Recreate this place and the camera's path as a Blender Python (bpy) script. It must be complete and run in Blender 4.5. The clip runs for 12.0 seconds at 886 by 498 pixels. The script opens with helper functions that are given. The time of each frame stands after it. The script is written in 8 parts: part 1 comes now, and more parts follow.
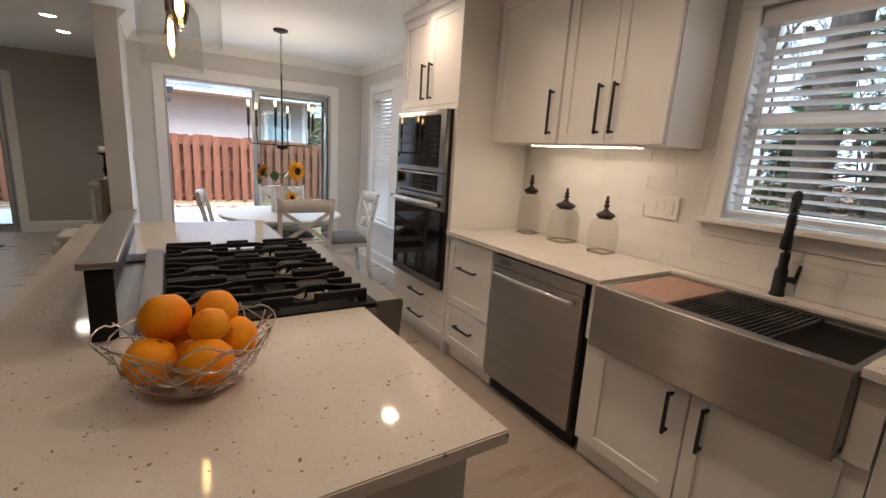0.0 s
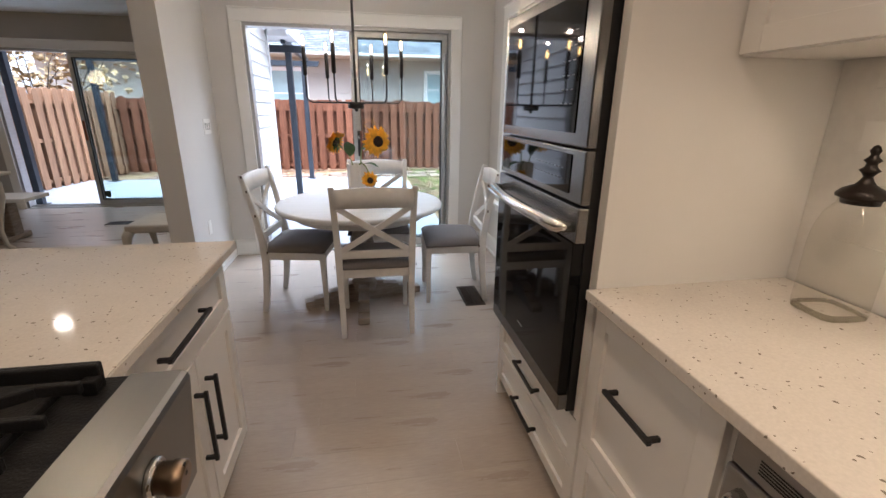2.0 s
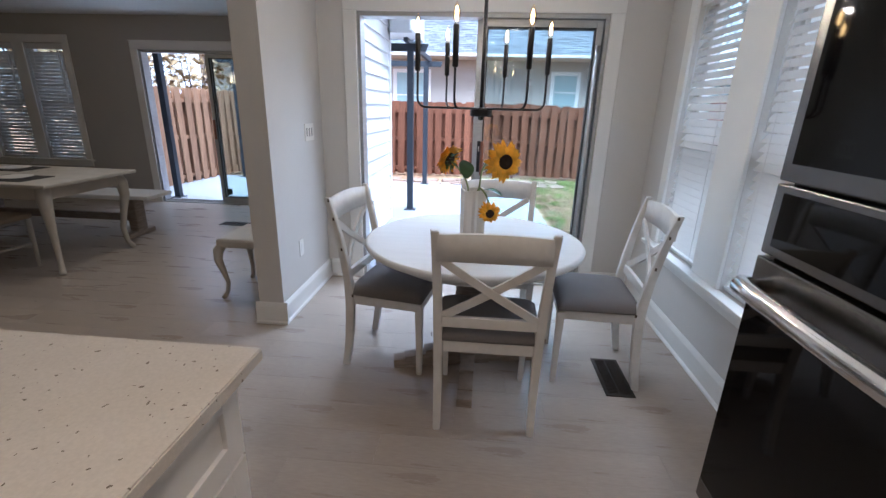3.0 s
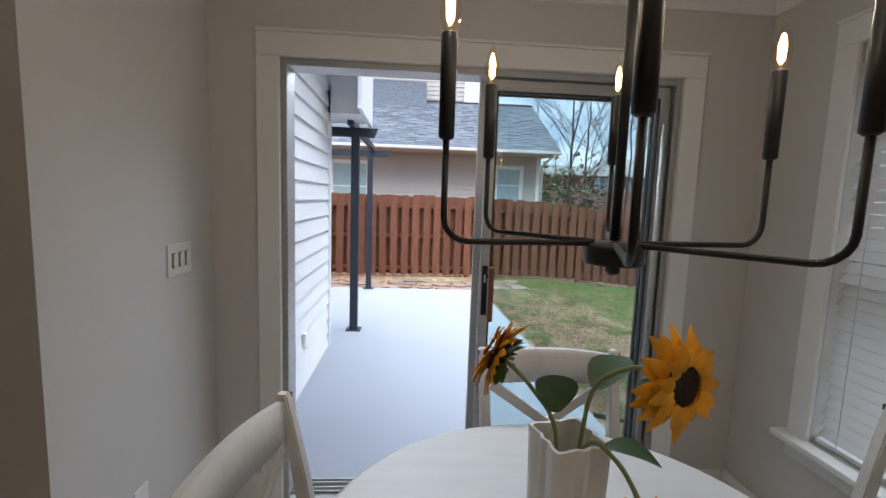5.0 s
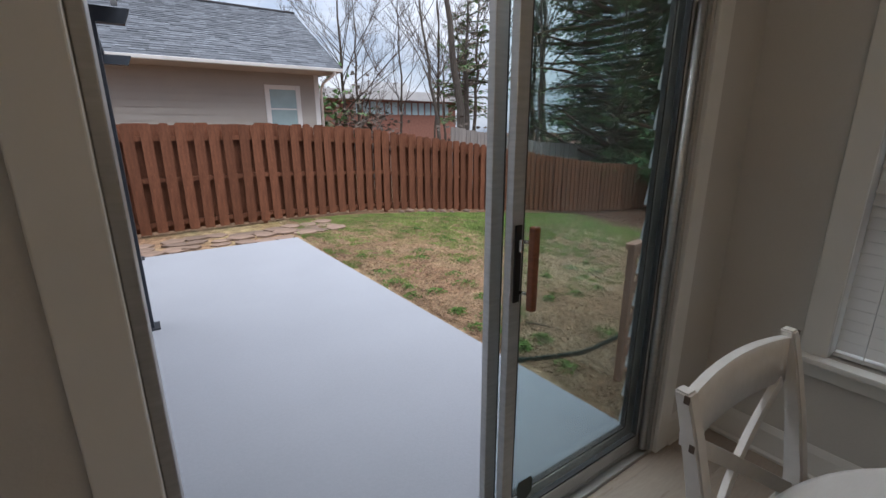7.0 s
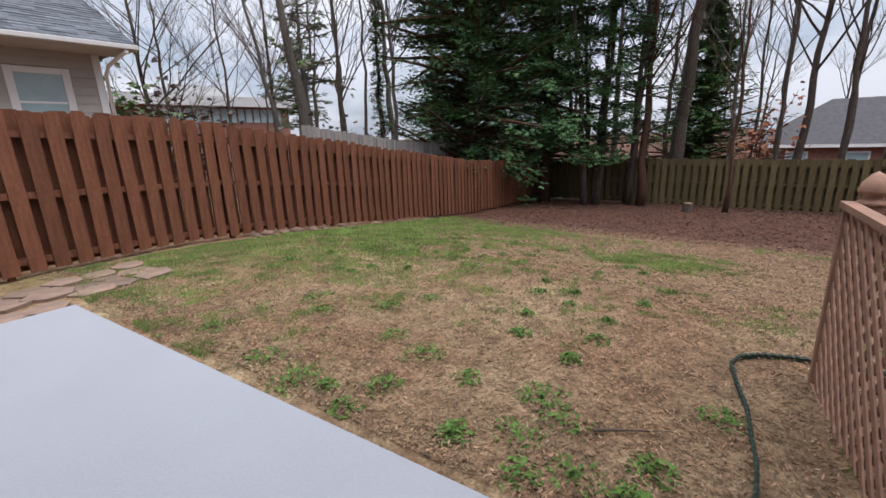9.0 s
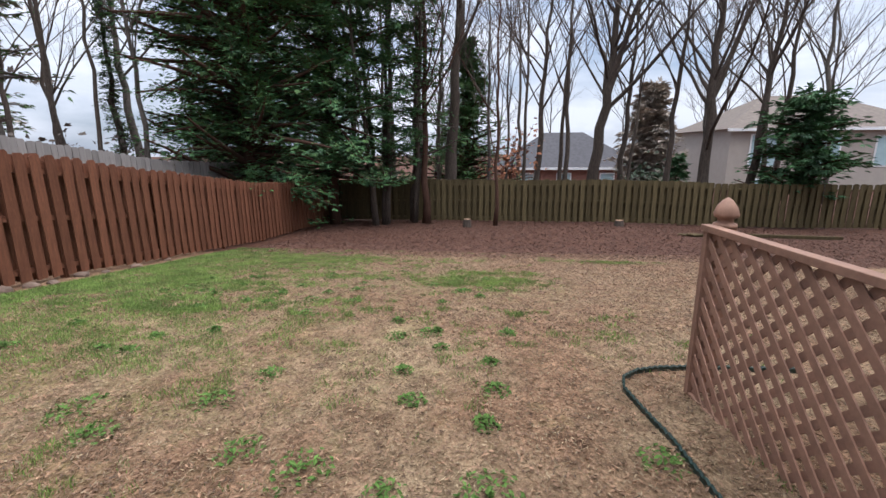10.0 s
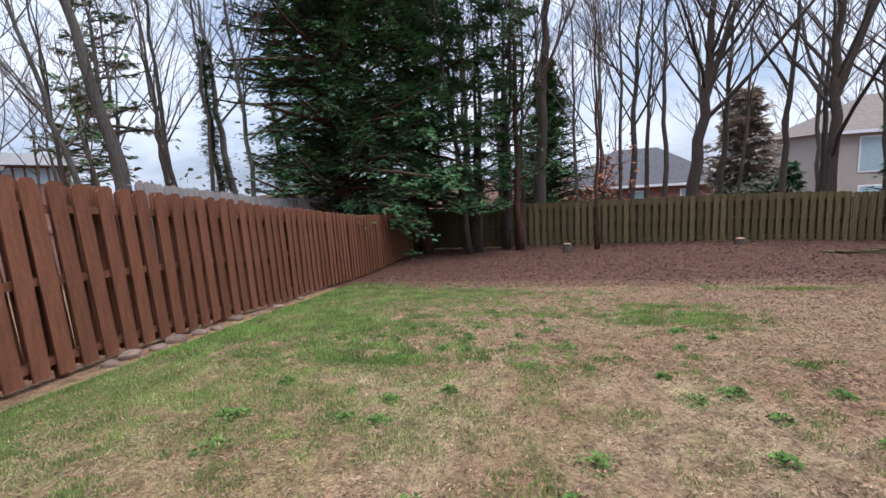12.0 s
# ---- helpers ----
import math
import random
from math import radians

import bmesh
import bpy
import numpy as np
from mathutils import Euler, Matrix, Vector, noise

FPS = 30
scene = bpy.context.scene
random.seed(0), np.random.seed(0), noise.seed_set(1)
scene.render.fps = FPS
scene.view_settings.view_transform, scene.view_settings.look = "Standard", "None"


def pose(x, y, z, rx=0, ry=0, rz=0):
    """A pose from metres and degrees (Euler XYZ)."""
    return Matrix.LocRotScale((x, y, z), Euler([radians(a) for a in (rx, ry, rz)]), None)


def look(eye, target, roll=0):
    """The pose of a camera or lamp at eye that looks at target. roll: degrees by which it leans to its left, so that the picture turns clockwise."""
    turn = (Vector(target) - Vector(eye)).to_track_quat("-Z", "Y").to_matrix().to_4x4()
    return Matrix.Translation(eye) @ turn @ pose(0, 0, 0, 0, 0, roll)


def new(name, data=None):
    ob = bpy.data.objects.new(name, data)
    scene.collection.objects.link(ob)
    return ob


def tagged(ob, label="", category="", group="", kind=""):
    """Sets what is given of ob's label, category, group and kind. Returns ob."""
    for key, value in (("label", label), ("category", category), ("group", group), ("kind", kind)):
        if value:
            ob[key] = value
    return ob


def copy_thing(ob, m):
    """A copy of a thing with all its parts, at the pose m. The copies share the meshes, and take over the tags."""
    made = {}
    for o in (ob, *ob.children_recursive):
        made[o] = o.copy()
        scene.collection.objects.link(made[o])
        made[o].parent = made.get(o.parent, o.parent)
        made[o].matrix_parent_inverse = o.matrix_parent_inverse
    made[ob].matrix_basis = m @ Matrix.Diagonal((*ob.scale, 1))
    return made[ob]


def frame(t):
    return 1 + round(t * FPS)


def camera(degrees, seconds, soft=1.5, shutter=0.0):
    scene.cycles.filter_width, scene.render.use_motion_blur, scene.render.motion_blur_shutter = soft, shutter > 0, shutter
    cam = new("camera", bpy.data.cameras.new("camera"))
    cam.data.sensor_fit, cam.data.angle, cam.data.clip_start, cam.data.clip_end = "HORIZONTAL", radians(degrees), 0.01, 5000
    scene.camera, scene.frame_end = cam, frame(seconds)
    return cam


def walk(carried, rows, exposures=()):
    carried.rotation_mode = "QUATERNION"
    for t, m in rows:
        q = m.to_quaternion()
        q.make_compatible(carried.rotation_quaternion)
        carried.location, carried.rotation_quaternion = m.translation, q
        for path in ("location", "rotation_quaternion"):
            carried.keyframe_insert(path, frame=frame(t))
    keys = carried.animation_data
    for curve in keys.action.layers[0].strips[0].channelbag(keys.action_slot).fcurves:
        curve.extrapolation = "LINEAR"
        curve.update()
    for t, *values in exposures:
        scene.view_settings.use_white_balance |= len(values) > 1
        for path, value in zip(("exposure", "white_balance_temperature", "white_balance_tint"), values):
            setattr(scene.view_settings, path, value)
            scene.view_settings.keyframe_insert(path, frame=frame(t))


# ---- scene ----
cam = camera(90.7, 12.0)
PATH = [
    (0, (0.228, 0.046, 1.409), (1.277, 1.697, 0.991), 3.6),
    (0.5, (0.586, 0.321, 1.388), (1.521, 2.027, 0.92), 4.2),
    (1, (0.899, 0.616, 1.384), (1.47, 2.456, 0.846), 5.0),
    (1.5, (1.077, 1.049, 1.38), (1.581, 2.896, 0.803), 4.6),
    (2, (1.221, 1.479, 1.387), (1.557, 3.352, 0.772), 0.7),
    (2.5, (1.254, 1.92, 1.384), (1.377, 3.815, 0.759), 0.5),
    (3, (1.184, 2.332, 1.41), (1.042, 4.23, 0.795), 1.6),
    (3.5, (1.142, 2.74, 1.418), (0.739, 4.619, 0.863), 2.1),
    (3.7, (1.12, 2.905, 1.411), (0.704, 4.785, 0.871), 2.3),
    (5.3, (0.677, 3.981, 1.483), (1.001, 5.945, 1.285), 1.6),
    (5.5, (0.551, 4.088, 1.454), (0.985, 6.014, 1.137), 1.8),
    (6, (0.324, 4.354, 1.452), (0.968, 6.207, 1.066), 0.7),
    (6.5, (0.238, 4.685, 1.446), (1.084, 6.444, 1.010), -1.2),
    (6.7, (0.246, 4.750, 1.458), (1.218, 6.431, 0.980), -0.5),
    (8.3, (0.843, 6.451, 1.178), (2.095, 7.895, 0.59), -1.7),
    (8.5, (0.913, 6.609, 1.156), (2.193, 8.047, 0.612), -4.2),
    (9, (1.085, 6.953, 1.148), (2.656, 8.081, 0.638), -2.0),
    (9.5, (1.331, 7.317, 1.165), (3.159, 7.967, 0.679), -0.4),
    (10, (1.482, 7.731, 1.166), (3.419, 7.957, 0.722), -0.4),
    (10.5, (1.595, 8.138, 1.156), (3.526, 8.483, 0.766), -3.3),
    (11, (1.709, 8.549, 1.179), (3.635, 8.99, 0.867), -3.5),
    (11.5, (1.772, 8.96, 1.194), (3.696, 9.408, 0.88), -3.5),
    (12, (1.882, 9.354, 1.175), (3.801, 9.822, 0.856), -3.8),
]
walk(cam, [(t, look(eye, target, roll)) for t, eye, target, roll in PATH], exposures=[(0.0, 2.4, 5800, 10), (0.5, 2.25, 5700, 10), (1.0, 2.3, 5650, 10), (2.0, 2.45, 5700, 10), (2.6, 2.28, 5300, 9), (3.2, 2.2, 5150, 9), (3.7, 1.92, 5600, 8), (5.5, 1.06, 5900, 8), (6.0, 0.82, 6000, 8), (6.5, 0.66, 6150, 9), (8.3, 0.2, 6500, 11), (9.0, 0.35, 6500, 12), (9.5, 0.5, 6400, 11), (12.0, 0.6, 6000, 12)])

# ---- world, sun, lamps, exposure ----
SUN_EL, SUN_AZ = radians(76), radians(170)
world = bpy.data.worlds.new("world")
scene.world = world
world.use_nodes = True
wn, wl = world.node_tree.nodes, world.node_tree.links
wn.clear()
w_out = wn.new("ShaderNodeOutputWorld")
w_bg = wn.new("ShaderNodeBackground")
w_sky = wn.new("ShaderNodeTexSky")
w_sky.sky_type, w_sky.sun_disc = "NISHITA", False
w_sky.sun_elevation, w_sky.sun_rotation = SUN_EL, SUN_AZ
w_sky.air_density, w_sky.dust_density, w_sky.ozone_density = 1.0, 1.5, 1.0
w_co = wn.new("ShaderNodeTexCoord")
w_map = wn.new("ShaderNodeMapping")
w_map.inputs["Scale"].default_value = (1.0, 1.0, 2.6)
w_noise = wn.new("ShaderNodeTexNoise")
w_noise.inputs["Scale"].default_value = 3.2
w_noise.inputs["Detail"].default_value = 7
w_noise.inputs["Roughness"].default_value = 0.55
w_ramp = wn.new("ShaderNodeValToRGB")
w_ramp.color_ramp.elements[0].position, w_ramp.color_ramp.elements[1].position = 0.36, 0.62
w_cloud = wn.new("ShaderNodeMix")
w_cloud.data_type = "RGBA"
w_cloud.inputs["B"].default_value = (9.1, 9.6, 10.7, 1)
w_soft = wn.new("ShaderNodeMix")
w_soft.data_type = "RGBA"
w_soft.inputs["Factor"].default_value = 0.55
w_soft.inputs["B"].default_value = (5.2, 6.3, 8.4, 1)
wl.new(w_co.outputs["Generated"], w_map.inputs["Vector"])
wl.new(w_map.outputs["Vector"], w_noise.inputs["Vector"])
wl.new(w_noise.outputs["Fac"], w_ramp.inputs["Fac"])
wl.new(w_sky.outputs["Color"], w_soft.inputs["A"])
wl.new(w_soft.outputs["Result"], w_cloud.inputs["A"])
wl.new(w_ramp.outputs["Color"], w_cloud.inputs["Factor"])
# an overcast sky is brightest overhead
w_sep = wn.new("ShaderNodeSeparateXYZ")
w_rise = wn.new("ShaderNodeMapRange")
w_rise.inputs["From Min"].default_value, w_rise.inputs["From Max"].default_value = 0.0, 1.0
w_rise.inputs["To Min"].default_value, w_rise.inputs["To Max"].default_value = 0.72, 1.42
w_mul = wn.new("ShaderNodeMix")
w_mul.data_type, w_mul.blend_type = "RGBA", "MULTIPLY"
w_mul.inputs["Factor"].default_value = 1
wl.new(w_co.outputs["Generated"], w_sep.inputs["Vector"])
wl.new(w_sep.outputs["Z"], w_rise.inputs["Value"])
wl.new(w_cloud.outputs["Result"], w_mul.inputs["A"])
wl.new(w_rise.outputs["Result"], w_mul.inputs["B"])
wl.new(w_mul.outputs["Result"], w_bg.inputs["Color"])
w_bg.inputs["Strength"].default_value = 0.09
wl.new(w_bg.outputs["Background"], w_out.inputs["Surface"])

sun = new("sun", bpy.data.lights.new("sun", "SUN"))
sun.data.energy, sun.data.angle, sun.data.color = 4.4, radians(85), (1.0, 0.98, 0.95)
sun.matrix_world = look((math.sin(SUN_AZ) * math.cos(SUN_EL) * 30, math.cos(SUN_AZ) * math.cos(SUN_EL) * 30, math.sin(SUN_EL) * 30), (0, 0, 0))
sun.location = (0, -10, 40)


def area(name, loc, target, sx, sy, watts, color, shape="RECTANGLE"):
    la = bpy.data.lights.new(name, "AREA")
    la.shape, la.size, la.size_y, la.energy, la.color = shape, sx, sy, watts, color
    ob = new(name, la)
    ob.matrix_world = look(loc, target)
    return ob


# added fill lamp, unseen above the patio door's head, in place of sky light
area("patio_door_fill", (1.15, 6.14, 2.22), (1.0, 4.4, 0.0), 1.7, 0.34, 4.4, (0.97, 0.98, 1.0)).data.spread = radians(95)

WARM = (1.0, 0.69, 0.44)

# ---- materials ----
def mat(name, col, rough=0.5, metal=0.0, var=0.0, scale=8.0, col2=None, bump=0.0, bscale=60.0, detail=6.0, stretch=(1, 1, 1), spec=0.5, ramp=(0.35, 0.65),
        rand=0.0, rvar=0.0, fine=0.0, fscale=120.0):
    """Two scales of colour (a broad noise and a fine one), fine relief, and a small change from piece to piece."""
    m = bpy.data.materials.new(name)
    m.use_nodes = True
    n, l = m.node_tree.nodes, m.node_tree.links
    b = n["Principled BSDF"]
    b.inputs["Roughness"].default_value, b.inputs["Metallic"].default_value = rough, metal
    b.inputs["Specular IOR Level"].default_value = spec
    co = n.new("ShaderNodeTexCoord")
    mp = n.new("ShaderNodeMapping")
    mp.inputs["Scale"].default_value = stretch
    l.new(co.outputs["Object"], mp.inputs["Vector"])
    c2 = col2 or tuple(max(0.0, c * (1 - var)) for c in col)
    nz = n.new("ShaderNodeTexNoise")
    nz.inputs["Scale"].default_value, nz.inputs["Detail"].default_value = scale, detail
    l.new(mp.outputs["Vector"], nz.inputs["Vector"])
    cr = n.new("ShaderNodeValToRGB")
    cr.color_ramp.elements[0].position, cr.color_ramp.elements[1].position = ramp
    cr.color_ramp.elements[0].color, cr.color_ramp.elements[1].color = (*c2, 1), (*col, 1)
    l.new(nz.outputs["Fac"], cr.inputs["Fac"])
    last = cr.outputs["Color"]
    if fine > 0:
        nf = n.new("ShaderNodeTexNoise")
        nf.inputs["Scale"].default_value, nf.inputs["Detail"].default_value = fscale, 4
        l.new(mp.outputs["Vector"], nf.inputs["Vector"])
        rf = n.new("ShaderNodeMapRange")
        rf.inputs["From Min"].default_value, rf.inputs["From Max"].default_value = 0.3, 0.7
        rf.inputs["To Min"].default_value, rf.inputs["To Max"].default_value = 1 - fine, 1 + fine
        l.new(nf.outputs["Fac"], rf.inputs["Value"])
        mu = n.new("ShaderNodeMix")
        mu.data_type, mu.blend_type = "RGBA", "MULTIPLY"
        mu.inputs["Factor"].default_value = 1
        l.new(last, mu.inputs["A"])
        l.new(rf.outputs["Result"], mu.inputs["B"])
        last = mu.outputs["Result"]
    if rand > 0:
        oi = n.new("ShaderNodeObjectInfo")
        gi = n.new("ShaderNodeNewGeometry")
        ad = n.new("ShaderNodeMath")
        ad.operation = "ADD"
        l.new(oi.outputs["Random"], ad.inputs[0])
        l.new(gi.outputs["Random Per Island"], ad.inputs[1])
        fr = n.new("ShaderNodeMath")
        fr.operation = "FRACT"
        l.new(ad.outputs["Value"], fr.inputs[0])
        mr = n.new("ShaderNodeMapRange")
        mr.inputs["To Min"].default_value, mr.inputs["To Max"].default_value = 1 - rand, 1 + rand
        l.new(fr.outputs["Value"], mr.inputs["Value"])
        mx = n.new("ShaderNodeMix")
        mx.data_type, mx.blend_type = "RGBA", "MULTIPLY"
        mx.inputs["Factor"].default_value = 1
        l.new(last, mx.inputs["A"])
        l.new(mr.outputs["Result"], mx.inputs["B"])
        last = mx.outputs["Result"]
    l.new(last, b.inputs["Base Color"])
    if rvar > 0:
        rr = n.new("ShaderNodeMapRange")
        rr.inputs["To Min"].default_value, rr.inputs["To Max"].default_value = max(0, rough - rvar), min(1, rough + rvar)
        l.new(nz.outputs["Fac"], rr.inputs["Value"])
        l.new(rr.outputs["Result"], b.inputs["Roughness"])
    if bump > 0:
        nb = n.new("ShaderNodeTexNoise")
        nb.inputs["Scale"].default_value, nb.inputs["Detail"].default_value = bscale, 5
        l.new(mp.outputs["Vector"], nb.inputs["Vector"])
        bp = n.new("ShaderNodeBump")
        bp.inputs["Strength"].default_value, bp.inputs["Distance"].default_value = bump, 0.004
        l.new(nb.outputs["Fac"], bp.inputs["Height"])
        l.new(bp.outputs["Normal"], b.inputs["Normal"])
    return m


def glow(name, col, strength):
    m = mat(name, col, 0.4)
    b = m.node_tree.nodes["Principled BSDF"]
    b.inputs["Emission Color"].default_value = (*col, 1)
    b.inputs["Emission Strength"].default_value = strength
    return m


def clear(name, col=(1, 1, 1), rough=0.0, tint=0.9, gloss=1.0):
    """Thin pane: a clear sheet with a Fresnel gloss."""
    m = bpy.data.materials.new(name)
    m.use_nodes = True
    n, l = m.node_tree.nodes, m.node_tree.links
    n.remove(n["Principled BSDF"])
    out = n["Material Output"]
    tr = n.new("ShaderNodeBsdfTransparent")
    tr.inputs["Color"].default_value = (col[0] * tint, col[1] * tint, col[2] * tint, 1)
    gl = n.new("ShaderNodeBsdfGlossy")
    gl.inputs["Roughness"].default_value = rough
    lw = n.new("ShaderNodeLayerWeight")
    lw.inputs["Blend"].default_value = 0.5
    pw = n.new("ShaderNodeMath")
    pw.operation, pw.inputs[1].default_value = "POWER", 4.0
    l.new(lw.outputs["Facing"], pw.inputs[0])
    fr = n.new("ShaderNodeMapRange")
    fr.inputs["To Min"].default_value, fr.inputs["To Max"].default_value = 0.045 * gloss, 0.55 * gloss
    l.new(pw.outputs["Value"], fr.inputs["Value"])
    mx = n.new("ShaderNodeMixShader")
    l.new(fr.outputs["Result"], mx.inputs["Fac"])
    l.new(tr.outputs["BSDF"], mx.inputs[1])
    l.new(gl.outputs["BSDF"], mx.inputs[2])
    l.new(mx.outputs["Shader"], out.inputs["Surface"])
    return m


def speckled(name):
    """Cream quartz with sparse dark flecks."""
    m = mat(name, (0.62, 0.58, 0.53), 0.065, var=0.06, scale=5, fine=0.05, fscale=160)
    n, l = m.node_tree.nodes, m.node_tree.links
    b = n["Principled BSDF"]
    src = b.inputs["Base Color"].links[0].from_socket
    co = n.new("ShaderNodeTexCoord")
    warp = n.new("ShaderNodeTexNoise")
    warp.inputs["Scale"].default_value = 45
    l.new(co.outputs["Object"], warp.inputs["Vector"])
    wadd = n.new("ShaderNodeMix")
    wadd.data_type, wadd.blend_type = "RGBA", "LINEAR_LIGHT"
    wadd.inputs["Factor"].default_value = 0.012
    l.new(co.outputs["Object"], wadd.inputs["A"])
    l.new(warp.outputs["Color"], wadd.inputs["B"])
    vo = n.new("ShaderNodeTexVoronoi")
    vo.inputs["Scale"].default_value = 78
    l.new(wadd.outputs["Result"], vo.inputs["Vector"])
    sep = n.new("ShaderNodeSeparateColor")
    l.new(vo.outputs["Color"], sep.inputs["Color"])
    size = n.new("ShaderNodeMath")
    size.operation, size.inputs[1].default_value = "MULTIPLY", 0.27
    l.new(sep.outputs["Green"], size.inputs[0])
    lt = n.new("ShaderNodeMath")
    lt.operation = "LESS_THAN"
    l.new(vo.outputs["Distance"], lt.inputs[0])
    l.new(size.outputs["Value"], lt.inputs[1])
    pick = n.new("ShaderNodeMath")
    pick.operation, pick.inputs[1].default_value = "GREATER_THAN", 0.6
    l.new(sep.outputs["Red"], pick.inputs[0])
    both = n.new("ShaderNodeMath")
    both.operation = "MULTIPLY"
    l.new(lt.outputs["Value"], both.inputs[0])
    l.new(pick.outputs["Value"], both.inputs[1])
    mx = n.new("ShaderNodeMix")
    mx.data_type = "RGBA"
    mx.inputs["B"].default_value = (0.2, 0.17, 0.14, 1)
    l.new(both.outputs["Value"], mx.inputs["Factor"])
    l.new(src, mx.inputs["A"])
    l.new(mx.outputs["Result"], b.inputs["Base Color"])
    return m


def brushed(name, col, rough):
    """Steel brushed along the level: reflections smear upright."""
    m = mat(name, col, rough, 1.0, var=0.10, scale=1.6, rvar=0.04, fine=0.03, fscale=90, stretch=(1, 0.6, 14))
    n, l = m.node_tree.nodes, m.node_tree.links
    b = n["Principled BSDF"]
    tg = n.new("ShaderNodeTangent")
    tg.direction_type, tg.axis = "RADIAL", "Z"
    b.inputs["Anisotropic"].default_value, b.inputs["Anisotropic Rotation"].default_value = 1.0, 0.25
    l.new(tg.outputs["Tangent"], b.inputs["Tangent"])
    return m


M_WALL = mat("greige_wall_paint", (0.61, 0.59, 0.56), 0.75, var=0.05, scale=1.4, bump=0.15, bscale=180, fine=0.015)
M_LWALL = mat("taupe_wall_paint", (0.40, 0.38, 0.35), 0.75, var=0.05, scale=1.4, bump=0.15, bscale=180)
M_CEIL = mat("white_ceiling_paint", (0.85, 0.855, 0.85), 0.85, var=0.03, scale=2, bump=0.2, bscale=150)
M_TRIM = mat("white_trim_paint", (0.78, 0.77, 0.74), 0.35, var=0.04, scale=3, bump=0.05, bscale=40)
M_CAB = mat("white_cabinet_paint", (0.78, 0.765, 0.74), 0.32, var=0.03, scale=2.5, bump=0.04, bscale=60)
M_QUARTZ = speckled("speckled_quartz")
M_STEEL = brushed("brushed_steel", (0.36, 0.33, 0.30), 0.40)
M_STEELX = mat("brushed_steel_flat", (0.30, 0.295, 0.285), 0.38, 1.0, var=0.05, scale=3, stretch=(14, 1, 1), rvar=0.05)
M_OVST = mat("oven_steel", (0.20, 0.195, 0.19), 0.24, 1.0, var=0.06, scale=3, stretch=(1, 10, 1), rvar=0.04)
M_DSTEEL = mat("dark_polished_steel", (0.16, 0.16, 0.16), 0.14, 1.0, var=0.1, scale=4)
M_CHROME = mat("polished_steel", (0.75, 0.74, 0.72), 0.12, 1.0, var=0.05, scale=9)
M_BLACK = mat("matte_black_metal", (0.018, 0.018, 0.02), 0.42, 0.3, var=0.25, scale=12, bump=0.08, bscale=90)
M_IRON = mat("cast_iron", (0.010, 0.010, 0.011), 0.55, 0.0, var=0.3, scale=30, bump=0.35, bscale=220, spec=0.2)
M_BGLASS = mat("black_glass", (0.006, 0.006, 0.007), 0.04, var=0.2, scale=2, spec=0.2)
M_BRONZE = mat("bronze_knob", (0.30, 0.22, 0.15), 0.3, 1.0, var=0.2, scale=14)
M_DKBRONZE = mat("oil_rubbed_bronze", (0.024, 0.017, 0.014), 0.4, 0.6, var=0.4, scale=25, bump=0.3, bscale=70)
M_MARK = mat("dim_print", (0.16, 0.16, 0.16), 0.5, var=0.1)
M_GLASS = clear("window_glass", (0.93, 0.98, 0.98), 0.0, 0.95)
M_JAR = clear("jar_glass", (0.97, 0.97, 0.95), 0.02, 0.985, 1.15)
M_JARB = clear("thick_jar_glass", (0.80, 0.77, 0.66), 0.04, 0.72, 1.6)
M_TGROUT = mat("white_tile_grout", (0.70, 0.68, 0.65), 0.6, var=0.06, scale=30, bump=0.2)
M_PEND = clear("pendant_glass", (0.98, 0.98, 0.97), 0.0, 0.99, 0.6)
M_TILE = mat("white_gloss_tile", (0.76, 0.745, 0.72), 0.12, var=0.04, scale=5, rand=0.03, bump=0.1, bscale=14)
M_PLANK = mat("greige_vinyl_plank", (0.41, 0.35, 0.295), 0.29, var=0.15, scale=2.6, stretch=(0.8, 4.5, 4.5), detail=7, rand=0.045, bump=0.06, bscale=40, rvar=0.07, fine=0.06, fscale=26, ramp=(0.15, 0.85))
M_BLIND = mat("white_blind_slat", (0.68, 0.68, 0.68), 0.45, var=0.03, scale=8)
M_CHAIR = mat("distressed_white_paint", (0.68, 0.665, 0.64), 0.5, var=0.1, scale=6, bump=0.2, bscale=45, fine=0.04, fscale=30)
M_WORN = mat("worn_bare_edge", (0.10, 0.07, 0.05), 0.7, var=0.3, scale=40)
M_SEAT = mat("grey_linen", (0.17, 0.155, 0.15), 0.9, var=0.15, scale=300, bump=0.5, bscale=500, fine=0.15, fscale=420)
M_TABLE = mat("white_table_paint", (0.68, 0.68, 0.68), 0.38, var=0.06, scale=4, bump=0.12, bscale=30, stretch=(1, 6, 1))
M_PED = mat("weathered_wood", (0.36, 0.30, 0.25), 0.6, var=0.35, scale=6, stretch=(2, 2, 12), bump=0.3)
M_VASE = mat("white_ceramic", (0.74, 0.72, 0.69), 0.3, var=0.05, scale=9)
M_PETAL = mat("yellow_petal", (0.98, 0.46, 0.008), 0.6, var=0.3, scale=18, rand=0.16)
M_SEEDS = mat("dark_seed_head", (0.035, 0.018, 0.01), 0.9, var=0.5, scale=80, bump=0.8, bscale=160)
M_LEAF = mat("green_leaf", (0.065, 0.14, 0.035), 0.5, var=0.35, scale=20, rand=0.2)
M_WEED = mat("lawn_weed_leaf", (0.085, 0.155, 0.036), 0.85, var=0.4, scale=20, rand=0.35, spec=0.15)
M_STEM = mat("pale_green_stem", (0.22, 0.28, 0.10), 0.55, var=0.2, scale=15)
